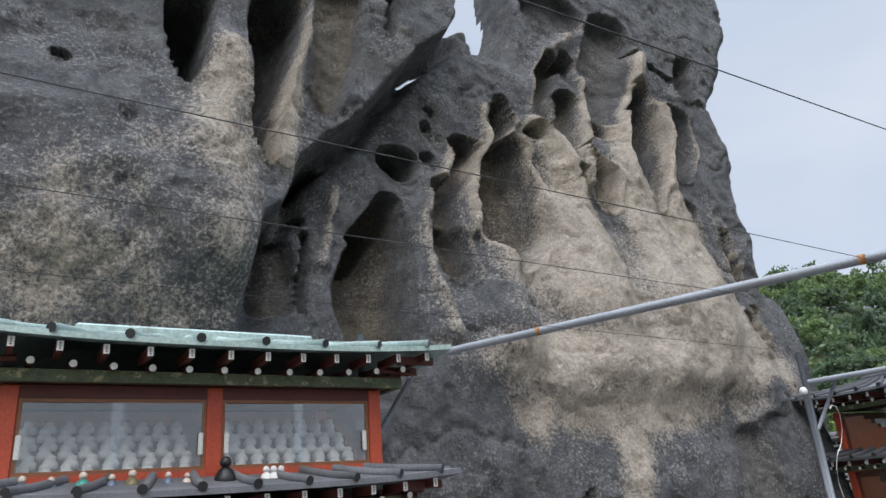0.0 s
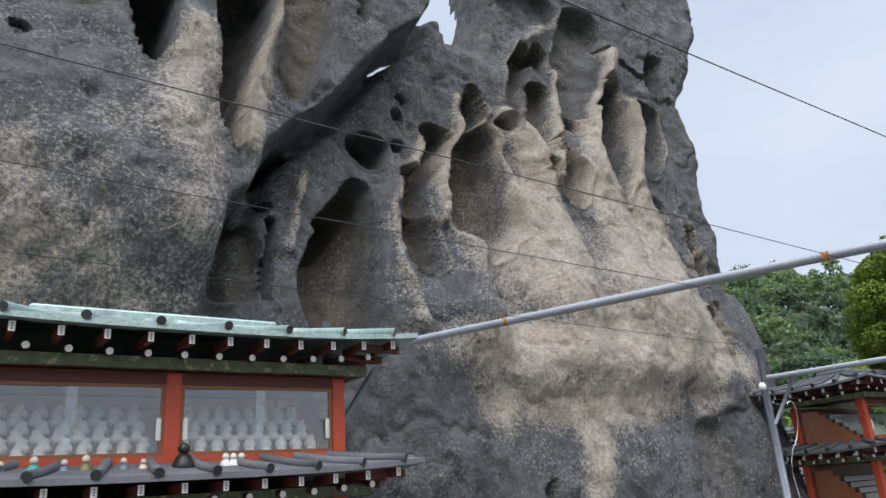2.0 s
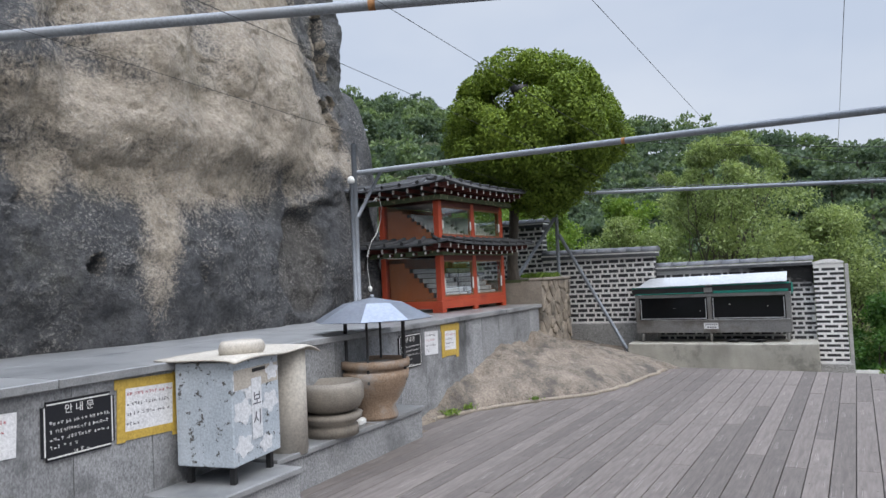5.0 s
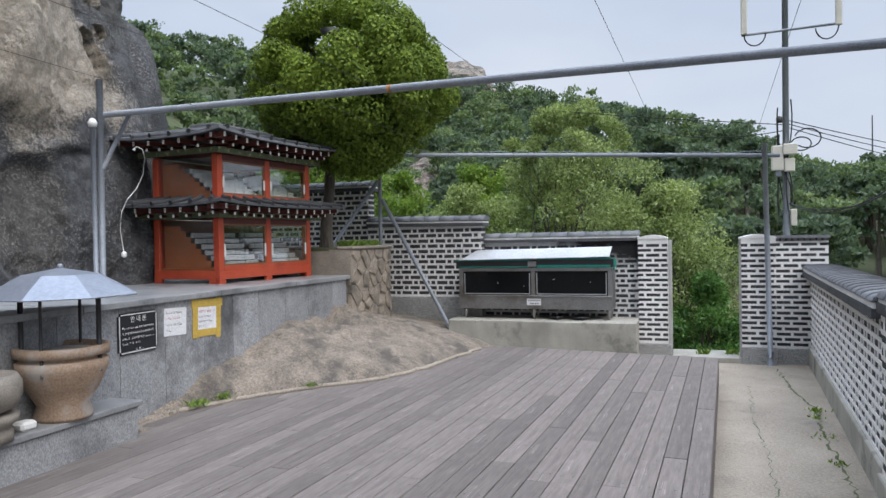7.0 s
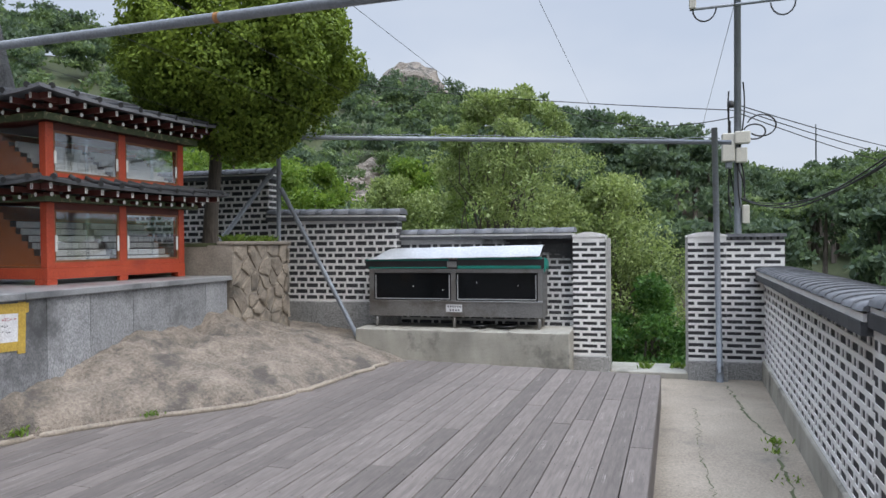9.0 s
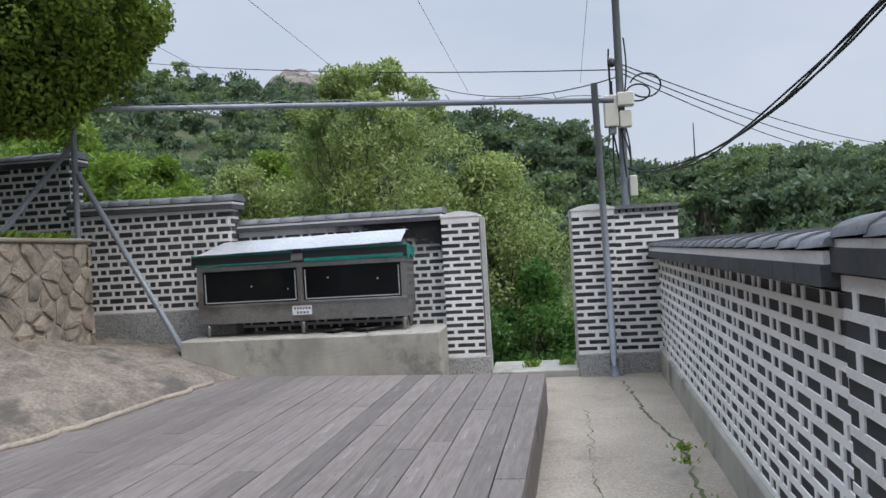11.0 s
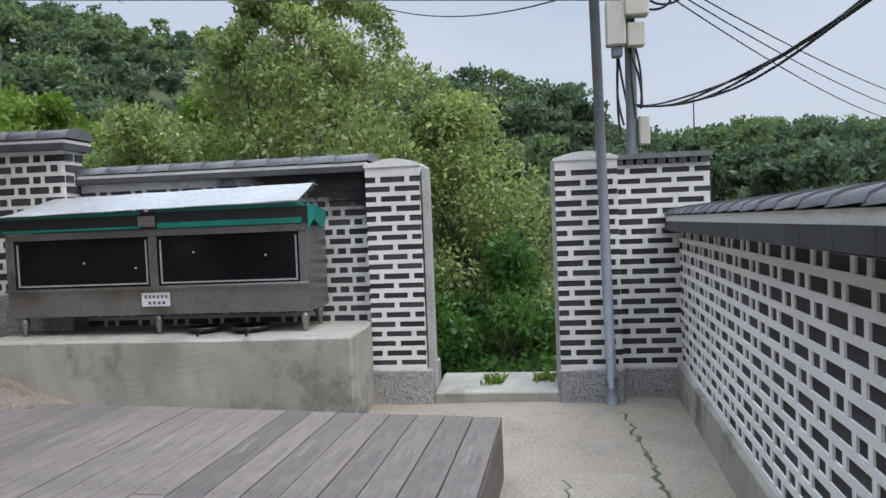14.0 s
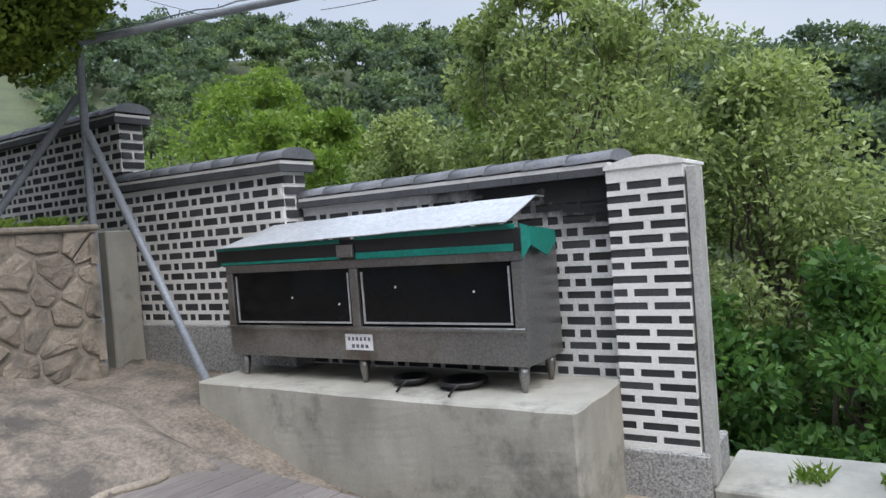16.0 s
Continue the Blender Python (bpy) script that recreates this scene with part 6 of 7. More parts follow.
P1A, P1D = Vector((3.74, 6.08, 3.595)), Vector((0.36, -0.933, -0.006))
pipe("overhead_pipe", [P1A, P1A + P1D * 9.2], 0.031, "long galvanised steel pipe spanning above the yard", joints=(0.1, 0.345))
P2A, P2B = Vector((9.6, 6.46, 3.53)), Vector((8.42, -1.5, 3.24))
pipe("overhead_pipe", [P2A, P2B], 0.034, "long galvanised steel pipe spanning above the yard", joints=(0.47,))
pipe("overhead_pipe", [(14.74, 5.36, 3.56), (15.42, -1.1, 3.265)], 0.032, "galvanised steel beam pipe strung between two posts", joints=())
pipe("steel_post", [(9.54, 6.47, 1.54), (9.56, 6.47, 3.92)], 0.035, "upright galvanised steel post on the ledge", "post")
pipe("slim_post", [(9.40, 6.42, 1.54), (9.40, 6.42, 3.36)], 0.026, "slim pale pipe strapped beside the steel post", "post")
bm = B()
lathe(bm, [(0.02, 0), (0.045, 0.01), (0.05, 0.05), (0.03, 0.09), (0.005, 0.1)], 12, (9.40, 6.42, 3.361))
part("post_cap", bm, M_WHITE, bpy.data.objects["slim_post"], "white knob cap")
pipe("diagonal_brace", [(9.56, 6.44, 2.93), (9.535, 6.04, 3.49)], 0.022, "diagonal steel brace from the post", "brace")
pipe("roof_pipe_stub", [(2.96, 6.1, 3.3), (2.96, 6.1, 3.70)], 0.03, "short upright steel pipe stub behind the shrine eave", "post")
pipe("roof_strut", [(3.05, 6.3, 2.75), (3.5, 6.12, 3.5)], 0.022, "thin diagonal steel strut beside the shrine", "brace")
pipe("beam_post", [(14.68, 5.37, 0.7), (14.70, 5.35, 3.8)], 0.034, "galvanised steel post beside the stone planter", "post")
pipe("post_brace", [(14.69, 5.32, 2.78), (14.84, 4.12, 0.47)], 0.034, "slanting steel brace footed on the rock", "brace")
pipe("post_brace", [(14.68, 5.39, 3.1), (14.1, 6.0, 1.97)], 0.034, "slanting steel brace footed in the planter", "brace")
pipe("gate_post", [(15.33, -0.93, 0.0), (15.26, -0.87, 3.45)], 0.04, "blue-grey steel post in front of the gate pillar", "post")
bm = B()
tube(bm, [(15.335, -0.93, 0.0), (15.335, -0.93, 0.22)], 0.048, 14)
single("post_sleeve", bm, M_STEEL, "steel sleeve at the foot of the gate post", "sleeve")


def cable(name, pts, r, label, sag=0.0, n=14):
    out = []
    for a, b in zip(pts, pts[1:]):
        a, b = Vector(a), Vector(b)
        for i in range(n):
            f = i / n
            p = a.lerp(b, f)
            p.z -= sag * 4 * f * (1 - f)
            out.append(p)
    out.append(Vector(pts[-1]))
    bm = B()
    tube(bm, out, r, 6)
    return single(name, bm, M_CABLE, label, "cable", smooth=True)


# wire clipped along the gate beam
rs = random.Random(77)
pts = []
for i in range(34):
    f = i / 33
    pts.append((14.74 + 0.68 * f, 5.36 - 6.32 * f, 3.56 - 0.295 * f + 0.045 + rs.uniform(-0.012, 0.03)))
bm = B()
tube(bm, pts, 0.006, 6)
single("beam_wire", bm, M_STEEL, "loose wire run along the top of the beam", "wire")
for i in range(14):
    f = (i + 0.7) / 15
    bm = B()
    p = Vector((14.74 + 0.68 * f, 5.36 - 6.32 * f, 3.56 - 0.295 * f))
    tube(bm, [p + Vector((0, -0.004, 0.03)), p + Vector((0, 0.02 * rs.uniform(-1, 1), 0.05)), p + Vector((0, 0.03 * rs.uniform(-1, 1), rs.uniform(0.06, 0.12)))], 0.005, 5)
    single("wire_tie", bm, M_STEEL, "twisted wire tie on the beam", "wire tie", group="wire ties on the beam")


# ---- cooking stand ----
def build_stand():
    root = empty("cooking_stand", pose(14.95, 1.42, 0.70, 0, 0, 90), "stainless steel cooking stand with dark windows and metal awning", "cooking stand")
    # local: x along the yard's width (world +y), -y ... local +y points to world -x (front)
    w, d = 2.58, 0.48
    F = 0.03

    def bx(name, x0, x1, y0, y1, z0, z1, mat, label="", bevel=0.004, parent=None):
        bm = B()
        box(bm, x0, x1, y0, y1, z0, z1, bevel=bevel)
        return part(name, bm, mat, parent or root, label)
    for x, y in ((0.06, -0.02), (w / 2, -0.02), (w - 0.10, -0.02), (0.06, -d + 0.08), (w - 0.10, -d + 0.08)):
        bm = B()
        lathe(bm, [(0.016, 0.0), (0.02, 0.03), (0.034, 0.10), (0.036, 0.165)], 14, (x, y, 0))
        part("leg", bm, M_STAINLESS, root)
    bx("lower_panel", 0.0, w, -0.004, F, 0.165, 0.385, M_STAINLESS)
    bx("top_rail", 0.0, w, -0.004, F, 0.80, 0.86, M_STAINLESS)
    for x0, x1 in ((0.0, 0.07), (w / 2 - 0.035, w / 2 + 0.035), (w - 0.07, w)):
        bx("mullion", x0, x1, -0.003, F + 0.002, 0.386, 0.799, M_STAINLESS)
    bx("lip", -0.005, w + 0.005, F, F + 0.03, 0.375, 0.40, M_STAINLESS)
    for x0, x1 in ((0.071, w / 2 - 0.036), (w / 2 + 0.036, w - 0.071)):
        bx("dark_window", x0, x1, 0.0, 0.008, 0.401, 0.798, M_DARKGLASS, "dark glass front", 0.0)
        bm = B()
        t = 0.012
        box(bm, x0 + 0.02, x1 - 0.02, 0.009, 0.018, 0.415, 0.415 + t)
        box(bm, x0 + 0.02, x0 + 0.02 + t, 0.009, 0.018, 0.43, 0.77)
        box(bm, x1 - 0.02 - t, x1 - 0.02, 0.009, 0.018, 0.43, 0.77)
        part("window_bead", bm, M_BRIGHT, root, "pale worn bead round the glass")
    for x0, x1 in ((0.0, 0.02), (w - 0.02, w)):
        bx("side_panel", x0, x1, -d, -0.005, 0.165, 0.90, M_STAINLESS)
    bx("back_panel", 0.021, w - 0.021, -d, -d + 0.015, 0.165, 0.95, M_BLACK)
    bx("floor_panel", 0.021, w - 0.021, -d + 0.016, -0.006, 0.165, 0.185, M_STAINLESS)
    bx("tray", 0.1, w - 0.1, -d + 0.1, -0.1, 0.25, 0.28, M_BLACK)
    # fascia of black plastic with green tarpaulin
    bx("black_fascia", -0.03, w + 0.04, F + 0.03, F + 0.045, 0.86, 1.00, M_BLACK, "black plastic sheet")
    for x0, x1, z0, z1 in ((0.02, w / 2 - 0.08, 0.86, 0.905), (w / 2 + 0.06, w - 0.02, 0.865, 0.885), (0.0, w * 0.47, 0.99, 1.022), (w * 0.52, w + 0.03, 0.975, 1.006)):
        bx("tarp_strip", x0, x1, F + 0.046, F + 0.056, z0, z1, M_TARP, "green tarpaulin strip", 0.003)
    bx("hood_bracket", w / 2 - 0.07, w / 2 + 0.07, F + 0.05, F + 0.075, 0.88, 0.965, M_STAINLESS)
    bm = B()
    rs = random.Random(3)
    ring = [(-0.02, 0.07), (-0.045, 0.0), (-0.03, -0.25), (-0.02, -0.42)]
    top = [bm.verts.new((x, y, 1.02 - 0.02 * i)) for i, (x, y) in enumerate(ring)]
    low = [bm.verts.new((x - 0.004, y, 0.84 + (0.05 if i % 2 else -0.03))) for i, (x, y) in enumerate(ring)]
    for i in range(3):
        bm.faces.new((top[i], top[i + 1], low[i + 1], low[i]))
    ob = part("tarp_flap", bm, M_TARP, root, "green tarpaulin corner hanging over the side")
    s = ob.modifiers.new("thick", "SOLIDIFY")
    s.thickness = 0.008
    # sloping metal sheet
    bm = B()
    n = 16
    rows = []
    for j, (y, z) in enumerate(((F + 0.10, 1.03), (F + 0.02, 1.055), (-0.16, 1.13), (-0.30, 1.185), (-0.42, 1.18))):
        rows.append([bm.verts.new((0.03 + (w - 0.05 - 0.07 * j) * i / n, y, z + 0.002 * math.sin(i * 1.7 + j) - 0.035 * i / n)) for i in range(n + 1)])
    for a, b in zip(rows, rows[1:]):
        for i in range(n):
            bm.faces.new((a[i], a[i + 1], b[i + 1], b[i]))
    ob = part("awning_sheet", bm, M_BRIGHT, root, "bright sheet-metal awning")
    s = ob.modifiers.new("thick", "SOLIDIFY")
    s.thickness = 0.006
    bm = B()
    box(bm, 1.16, 1.40, F + 0.001, F + 0.004, 0.235, 0.345)
    lab = part("label", bm, M_PAPER, root, "small white paper label")
    bm = B()
    for i in range(6):
        box(bm, 1.18 + i * 0.035, 1.20 + i * 0.035, F + 0.0042, F + 0.005, 0.30, 0.325)
    for i in range(4):
        box(bm, 1.2 + i * 0.04, 1.225 + i * 0.04, F + 0.0042, F + 0.005, 0.25, 0.275)
    part("writing", bm, M_INK, lab)
    for x, z in ((0.35, 0.62), (0.95, 0.66), (1.9, 0.6), (1.45, 0.55)):
        bm = B()
        bmesh.ops.create_icosphere(bm, subdivisions=1, radius=0.009, matrix=Matrix.Translation((x, 0.012, z)))
        part("rivet", bm, M_WHITE, root, "pale rivet")
    return root


build_stand()
for y, r in ((2.35, 0.16), (2.75, 0.13)):
    bm = B()
    lathe(bm, [(r * 0.7, 0), (r, 0.03), (r * 1.02, 0.05), (r * 0.9, 0.05), (r * 0.6, 0.015)], 20)
    tube(bm, [(-r, 0, 0.04), (-r - 0.06, 0.02, 0.03), (-r - 0.14, 0.03, 0.01)], 0.008, 6)
    ob = single("frying_pan", bm, M_BLACK, "black iron pan lying under the cooking stand", "pan")
    ob.matrix_world = pose(15.02, y - 0.4, 0.702, 0, 0, 20)


# ---- plants ----
def leaf_cloud(centres, radii, counts, size, flat=1.0, seed=0, droop=0.3, up=0.0, shape=2.2, level=0.0, skin=2.6, form=0.0):
    """Small folded leaves scattered through rounded clumps, denser towards their skins."""
    rs = np.random.RandomState(seed)
    V, n_all = [], 0
    for c, r, n in zip(centres, radii, counts):
        d = rs.normal(size=(n, 3))
        d /= np.linalg.norm(d, axis=1)[:, None]
        q = rs.rand(n) ** (1 / skin)
        r3 = np.array(r) if np.ndim(r) else np.array([r, r, r * flat])
        p = np.array(c) + d * q[:, None] * r3
        a = rs.normal(size=(n, 3)) + d * 0.8 + np.array([0, 0, up])
        a[:, 2] *= 1 - level
        a /= np.linalg.norm(a, axis=1)[:, None]
        b = np.cross(a, rs.normal(size=(n, 3)) * (1 - level) + np.array([0, 0, 2.0 * level]))
        b /= np.linalg.norm(b, axis=1)[:, None] + 1e-9
        if form:
            face = d + rs.normal(size=(n, 3)) * form
            face /= np.linalg.norm(face, axis=1)[:, None]
            a = np.cross(face, rs.normal(size=(n, 3)))
            a /= np.linalg.norm(a, axis=1)[:, None] + 1e-9
            b = np.cross(face, a)
        s = size * rs.uniform(0.6, 1.25, n)[:, None]
        w = s / shape
        tip, mid1, mid2 = p + a * s, p + a * s * 0.5 + b * w * 0.5, p + a * s * 0.5 - b * w * 0.5
        tip[:, 2] -= droop * s[:, 0] * 0.3
        V.append(np.stack([p, mid1, tip, mid2], 1))
        n_all += n
    V = np.concatenate(V).reshape(-1, 3)
    F = np.arange(len(V)).reshape(-1, 4)
    return V, F


def quick_mesh(name, V, F, mat, parent=None, label="", category="", kind=""):
    me = bpy.data.meshes.new(name)
    me.vertices.add(len(V))
    me.vertices.foreach_set("co", V.astype(np.float32).reshape(-1))
    me.loops.add(F.size)
    me.loops.foreach_set("vertex_index", F.reshape(-1).astype(np.int32))
    me.polygons.add(len(F))
    me.polygons.foreach_set("loop_start", np.arange(0, F.size, F.shape[1], dtype=np.int32))
    me.update(calc_edges=True)
    me.validate()
    me.materials.append(mat)
    ob = new(name, me)
    if parent:
        ob.parent = parent
    return tagged(ob, label, category, "", kind)


def limb(bm, a, b, r0, r1, rs, n=6, wob=0.06):
    a, b = Vector(a), Vector(b)
    ln = (b - a).length
    pts = [a.lerp(b, i / n) + (Vector((rs.uniform(-1, 1), rs.uniform(-1, 1), rs.uniform(-0.5, 0.5))) * wob * ln * (0 if i in (0, n) else 1)) for i in range(n + 1)]
    tube(bm, pts, r0, 7, 0, r1)


def juniper():
    base = Vector((13.8, 5.95, 1.94))
    root = empty("juniper_tree", Matrix.Translation(base), "clipped juniper tree with dense cloudlike green crown", "tree")
    rs = random.Random(5)
    bm = B()
    tube(bm, [(0, 0, -0.05), (0.02, 0.0, 0.4), (0.06, -0.04, 0.9), (0.06, -0.1, 1.6), (0.0, -0.2, 2.6)], 0.115, 12, 0, 0.06)
    for k in range(7):
        tube(bm, [(0.1 * math.cos(k), 0.1 * math.sin(k), -0.05), (0.02 + 0.045 * math.cos(k * 0.9), 0.045 * math.sin(k * 0.9), 0.5), (0.08, 0, 1.5)], 0.035, 6, 0, 0.02)
    part("trunk", bm, M_BARK, root)
    C, R = [], []
    # mounds spread evenly over a dome with a tucked-in underside, open round the basin
    count = 120
    for i in range(count):
        f = (i + 0.5) / count
        up, a = 1 - 2 * f, i * 2.39996 + rs.uniform(-0.25, 0.25)
        wide = math.sqrt(max(0, 1 - up * up)) ** 0.8
        if up < -0.2:
            wide *= 1 - 0.42 * (-0.2 - up)
        k = 1 + 0.16 * noise.noise(Vector((wide * math.cos(a) * 1.7, wide * math.sin(a) * 1.7, up * 1.7 + 3)))
        p = Vector((-0.1 + 1.26 * wide * math.cos(a) * k, -0.55 + 1.36 * wide * math.sin(a) * k, 2.62 + 1.22 * up * k))
        if (p - Vector((-0.95, -0.67, 3.21))).length < 0.5:
            continue
        C.append(p)
        R.append(rs.uniform(0.24, 0.38))
    inner = len(C)
    for i in range(26):
        C.append(Vector((-0.1 + rs.uniform(-0.75, 0.75), -0.55 + rs.uniform(-0.75, 0.75), 2.45 + rs.uniform(-0.75, 0.5))))
        R.append(rs.uniform(0.3, 0.45))
    bm = B()
    for i in range(0, len(C), 6):
        if C[i].z < 2.3:
            continue
        limb(bm, (0.06, -0.1, rs.uniform(1.5, 2.2)), C[i], 0.03, 0.008, rs)
    part("branchwork", bm, M_BARK, root)
    V, F = leaf_cloud([c[:] for c in C], [(r, r, r * 0.85) for r in R], [1250] * inner + [500] * (len(C) - inner), 0.062, 0.8, 3, 0.0, 0.9, 1.7, 0.0, 9.0, 0.5)
    quick_mesh("crown", V, F, M_JUNIPER, root, "dense mounded juniper foliage")
    bm = B()
    lathe(bm, [(0.10, 0), (0.17, 0.16), (0.155, 0.16), (0.09, 0.02)], 16)
    ob = single("hanging_basin", bm, M_BLACK, "dark basin hung in the juniper crown", "basin")
    ob.matrix_world = Matrix.Translation(base + Vector((-0.95, -0.67, 3.13)))


juniper()


def leafy_tree(name, x, y, z, h, spread, clumps, leaves, size, mat, label, seed, stems=5, low=0.25, radius=(0.35, 0.7)):
    root = empty(name, Matrix.Translation((x, y, z)), label, "tree")
    rs = random.Random(seed)
    C, R = [], []
    for i in range(clumps):
        f = rs.uniform(low, 1.0)
        a, q = rs.uniform(0, 2 * math.pi), math.sqrt(rs.random())
        wide = spread * (1.0 - 0.75 * max(0, (f - 0.45) / 0.55) ** 1.6) * (0.65 + 0.35 * min(1, f / 0.4))
        C.append((q * wide * math.cos(a), q * wide * math.sin(a), f * h + rs.uniform(-0.15, 0.15)))
        R.append(rs.uniform(*radius) * (1.0 if f < 0.8 else 0.6))
    bm = B()
    tube(bm, [(0, 0, -0.3), (0.05, 0.02, 0.12 * h), (0.1, 0.05, 0.3 * h)], 0.05 * spread + 0.03, 9, 0, 0.03 * spread + 0.02)
    part("trunk", bm, M_BARK, root)
    bm = B()
    for i, c in enumerate(C):
        if i % 2 == 0:
            limb(bm, (0.08, 0.03, h * rs.uniform(0.08, 0.35)), c, 0.035, 0.006, rs)
    part("branchwork", bm, M_BARK, root)
    per = max(20, leaves // clumps)
    V, F = leaf_cloud(C, [(r, r, r * 0.75) for r in R], [per] * len(C), size, 0.8, seed, 0.4, 0.35)
    quick_mesh("crown", V, F, mat, root, "loose leafy crown")
    return root


leafy_tree("tree", 19.6, 2.8, -1.5, 6.6, 2.5, 170, 62000, 0.088, M_LEAF, "broad grey-green leafy tree behind the wall", 11, radius=(0.25, 0.48))
leafy_tree("tree", 18.9, 0.6, -1.6, 4.6, 1.6, 90, 34000, 0.082, M_LEAF, "grey-green leafy tree beyond the gateway", 12)
leafy_tree("tree", 19.4, 5.0, -1.3, 4.5, 1.8, 80, 28000, 0.09, M_LEAF, "lower grey-green leafy tree behind the wall", 13)
leafy_tree("shrub", 17.5, -0.15, -1.4, 2.5, 1.2, 60, 20000, 0.105, M_SHRUB, "glossy green shrub filling the gateway", 14, low=0.1, radius=(0.25, 0.45))
leafy_tree("shrub", 17.3, 0.9, -1.4, 2.2, 0.9, 30, 7000, 0.11, M_SHRUB, "glossy green shrub beside the gateway", 15, low=0.1, radius=(0.25, 0.45))
leafy_tree("shrub", 17.6, -1.2, -1.5, 2.4, 0.9, 30, 7000, 0.11, M_SHRUB, "green shrub behind the gate pillar", 19, low=0.1, radius=(0.25, 0.45))
leafy_tree("shrub", 19.8, 7.6, -0.6, 4.3, 2.2, 80, 20000, 0.13, M_LIME, "yellow-green bushy tree on the slope behind the wall", 16, low=0.15)
leafy_tree("shrub", 21.5, 10.5, 0.0, 5.0, 2.4, 80, 18000, 0.14, M_LIME, "yellow-green bushy tree higher on the slope", 17, low=0.15)
leafy_tree("shrub", 23.5, 6.0, -1.0, 5.0, 2.2, 70, 15000, 0.14, M_LIME, "yellow-green bushy tree on the slope behind the wall", 18, low=0.15)


def grass_tuft(x, y, z, n, h, seed, label="small green weed tuft"):
    rs = np.random.RandomState(seed)
    V = []
    for i in range(n):
        a, ln = rs.uniform(0, 2 * math.pi), h * rs.uniform(0.5, 1.1)
        o = np.array([x + rs.normal() * 0.05, y + rs.normal() * 0.05, z])
        d = np.array([math.cos(a) * 0.5, math.sin(a) * 0.5, 1.0])
        d /= np.linalg.norm(d)
        s = np.array([-math.sin(a), math.cos(a), 0]) * 0.008
        V += [o - s, o + s, o + d * ln * 0.6 + s * 0.8, o + d * ln + np.array([math.cos(a), math.sin(a), -0.3]) * 0.3 * ln]
    quick_mesh("weed", np.array(V), np.arange(len(V)).reshape(-1, 4), M_LIME, None, label, "weed", "stuff")


for i, (x, y, z, n, hh) in enumerate(((15.75, 0.05, 0.08, 60, 0.12), (15.85, -0.4, 0.08, 70, 0.11), (12.35, -1.1, 0.0, 40, 0.07), (12.0, -1.06, 0.0, 30, 0.05), (10.3, -0.99, 0.0, 30, 0.05), (11.2, -1.02, 0.0, 20, 0.05), (13.5, 5.4, 1.95, 160, 0.16), (13.9, 5.35, 1.95, 160, 0.14), (14.35, 5.4, 1.95, 160, 0.15), (14.5, 5.9, 1.95, 120, 0.14), (9.3, 5.05, 0.4, 60, 0.08), (9.6, 4.95, 0.42, 50, 0.07), (10.5, 4.4, 0.4, 50, 0.05))):
    grass_tuft(x, y, z, n, hh, 100 + i)


# ---- wooded hills ----
def hill_woods(name, seed, count, r_lo, r_hi, az_lo, az_hi, mat, label, pads, leaves, size):
    rs = np.random.RandomState(seed)
    C, R, N = [], [], []
    trunks = B()
    made = 0
    while made < count:
        az = rs.uniform(az_lo, az_hi)
        r = r_lo + (r_hi - r_lo) * rs.rand() ** 0.8
        if 21.3 < az < 25.5 and 38 < r < 62:
            continue  # bare rock outcrop
        x, y = 8 + r * math.cos(radians(az)), r * math.sin(radians(az))
        z = float(terrain(np.array([x]), np.array([y]))[0])
        h = rs.uniform(2.7, 4.8) * (0.8 + r / 200)
        wide = h * rs.uniform(0.3, 0.45)
        for k in range(pads):
            a, q = rs.uniform(0, 2 * math.pi), math.sqrt(rs.rand())
            f = rs.uniform(0.45, 1.0)
            ww = wide * (1.15 - 0.8 * max(0, f - 0.6) / 0.4)
            C.append((x + q * ww * math.cos(a), y + q * ww * math.sin(a), z + f * h))
            pr = wide * rs.uniform(0.28, 0.5)
            R.append((pr, pr, pr * 0.3))
            N.append(leaves)
        if r < 60:
            tube(trunks, [(x, y, z - 0.3), (x + rs.uniform(-0.3, 0.3), y + rs.uniform(-0.3, 0.3), z + h * 0.8)], 0.14, 6, 0, 0.05)
        made += 1
    V, F = leaf_cloud(C, R, N, size, 1.0, seed, 0.0, 0.0, 1.8, 0.6, 3.0, 0.95)
    quick_mesh(name, V, F, mat, None, label, "woods", "stuff")
    if len(trunks.verts):
        single(name + "_trunks", trunks, M_BARK, "slender dark pine trunks on the near slope", "trunks", "stuff")
    else:
        trunks.free()


hill_woods("pine_woods", 21, 230, 24, 55, -34, 48, M_PINE, "layered dark green pines on the near slope", 14, 75, 0.30)
hill_woods("knoll_pines", 27, 80, 33, 52, -24, 12, M_PINE, "close-set dark pines on the knoll beyond the gate", 14, 70, 0.28)
hill_woods("broadleaf_woods", 22, 120, 26, 60, -30, 52, M_WOODS, "mid-green broadleaf trees among the pines", 12, 75, 0.28)
hill_woods("far_pines", 23, 620, 55, 112, -38, 60, M_PINE, "dark pine woods up to the ridge", 10, 38, 0.5)
hill_woods("far_broadleaf", 24, 330, 55, 112, -38, 60, M_WOODS, "mid-green woods up to the ridge", 10, 38, 0.5)


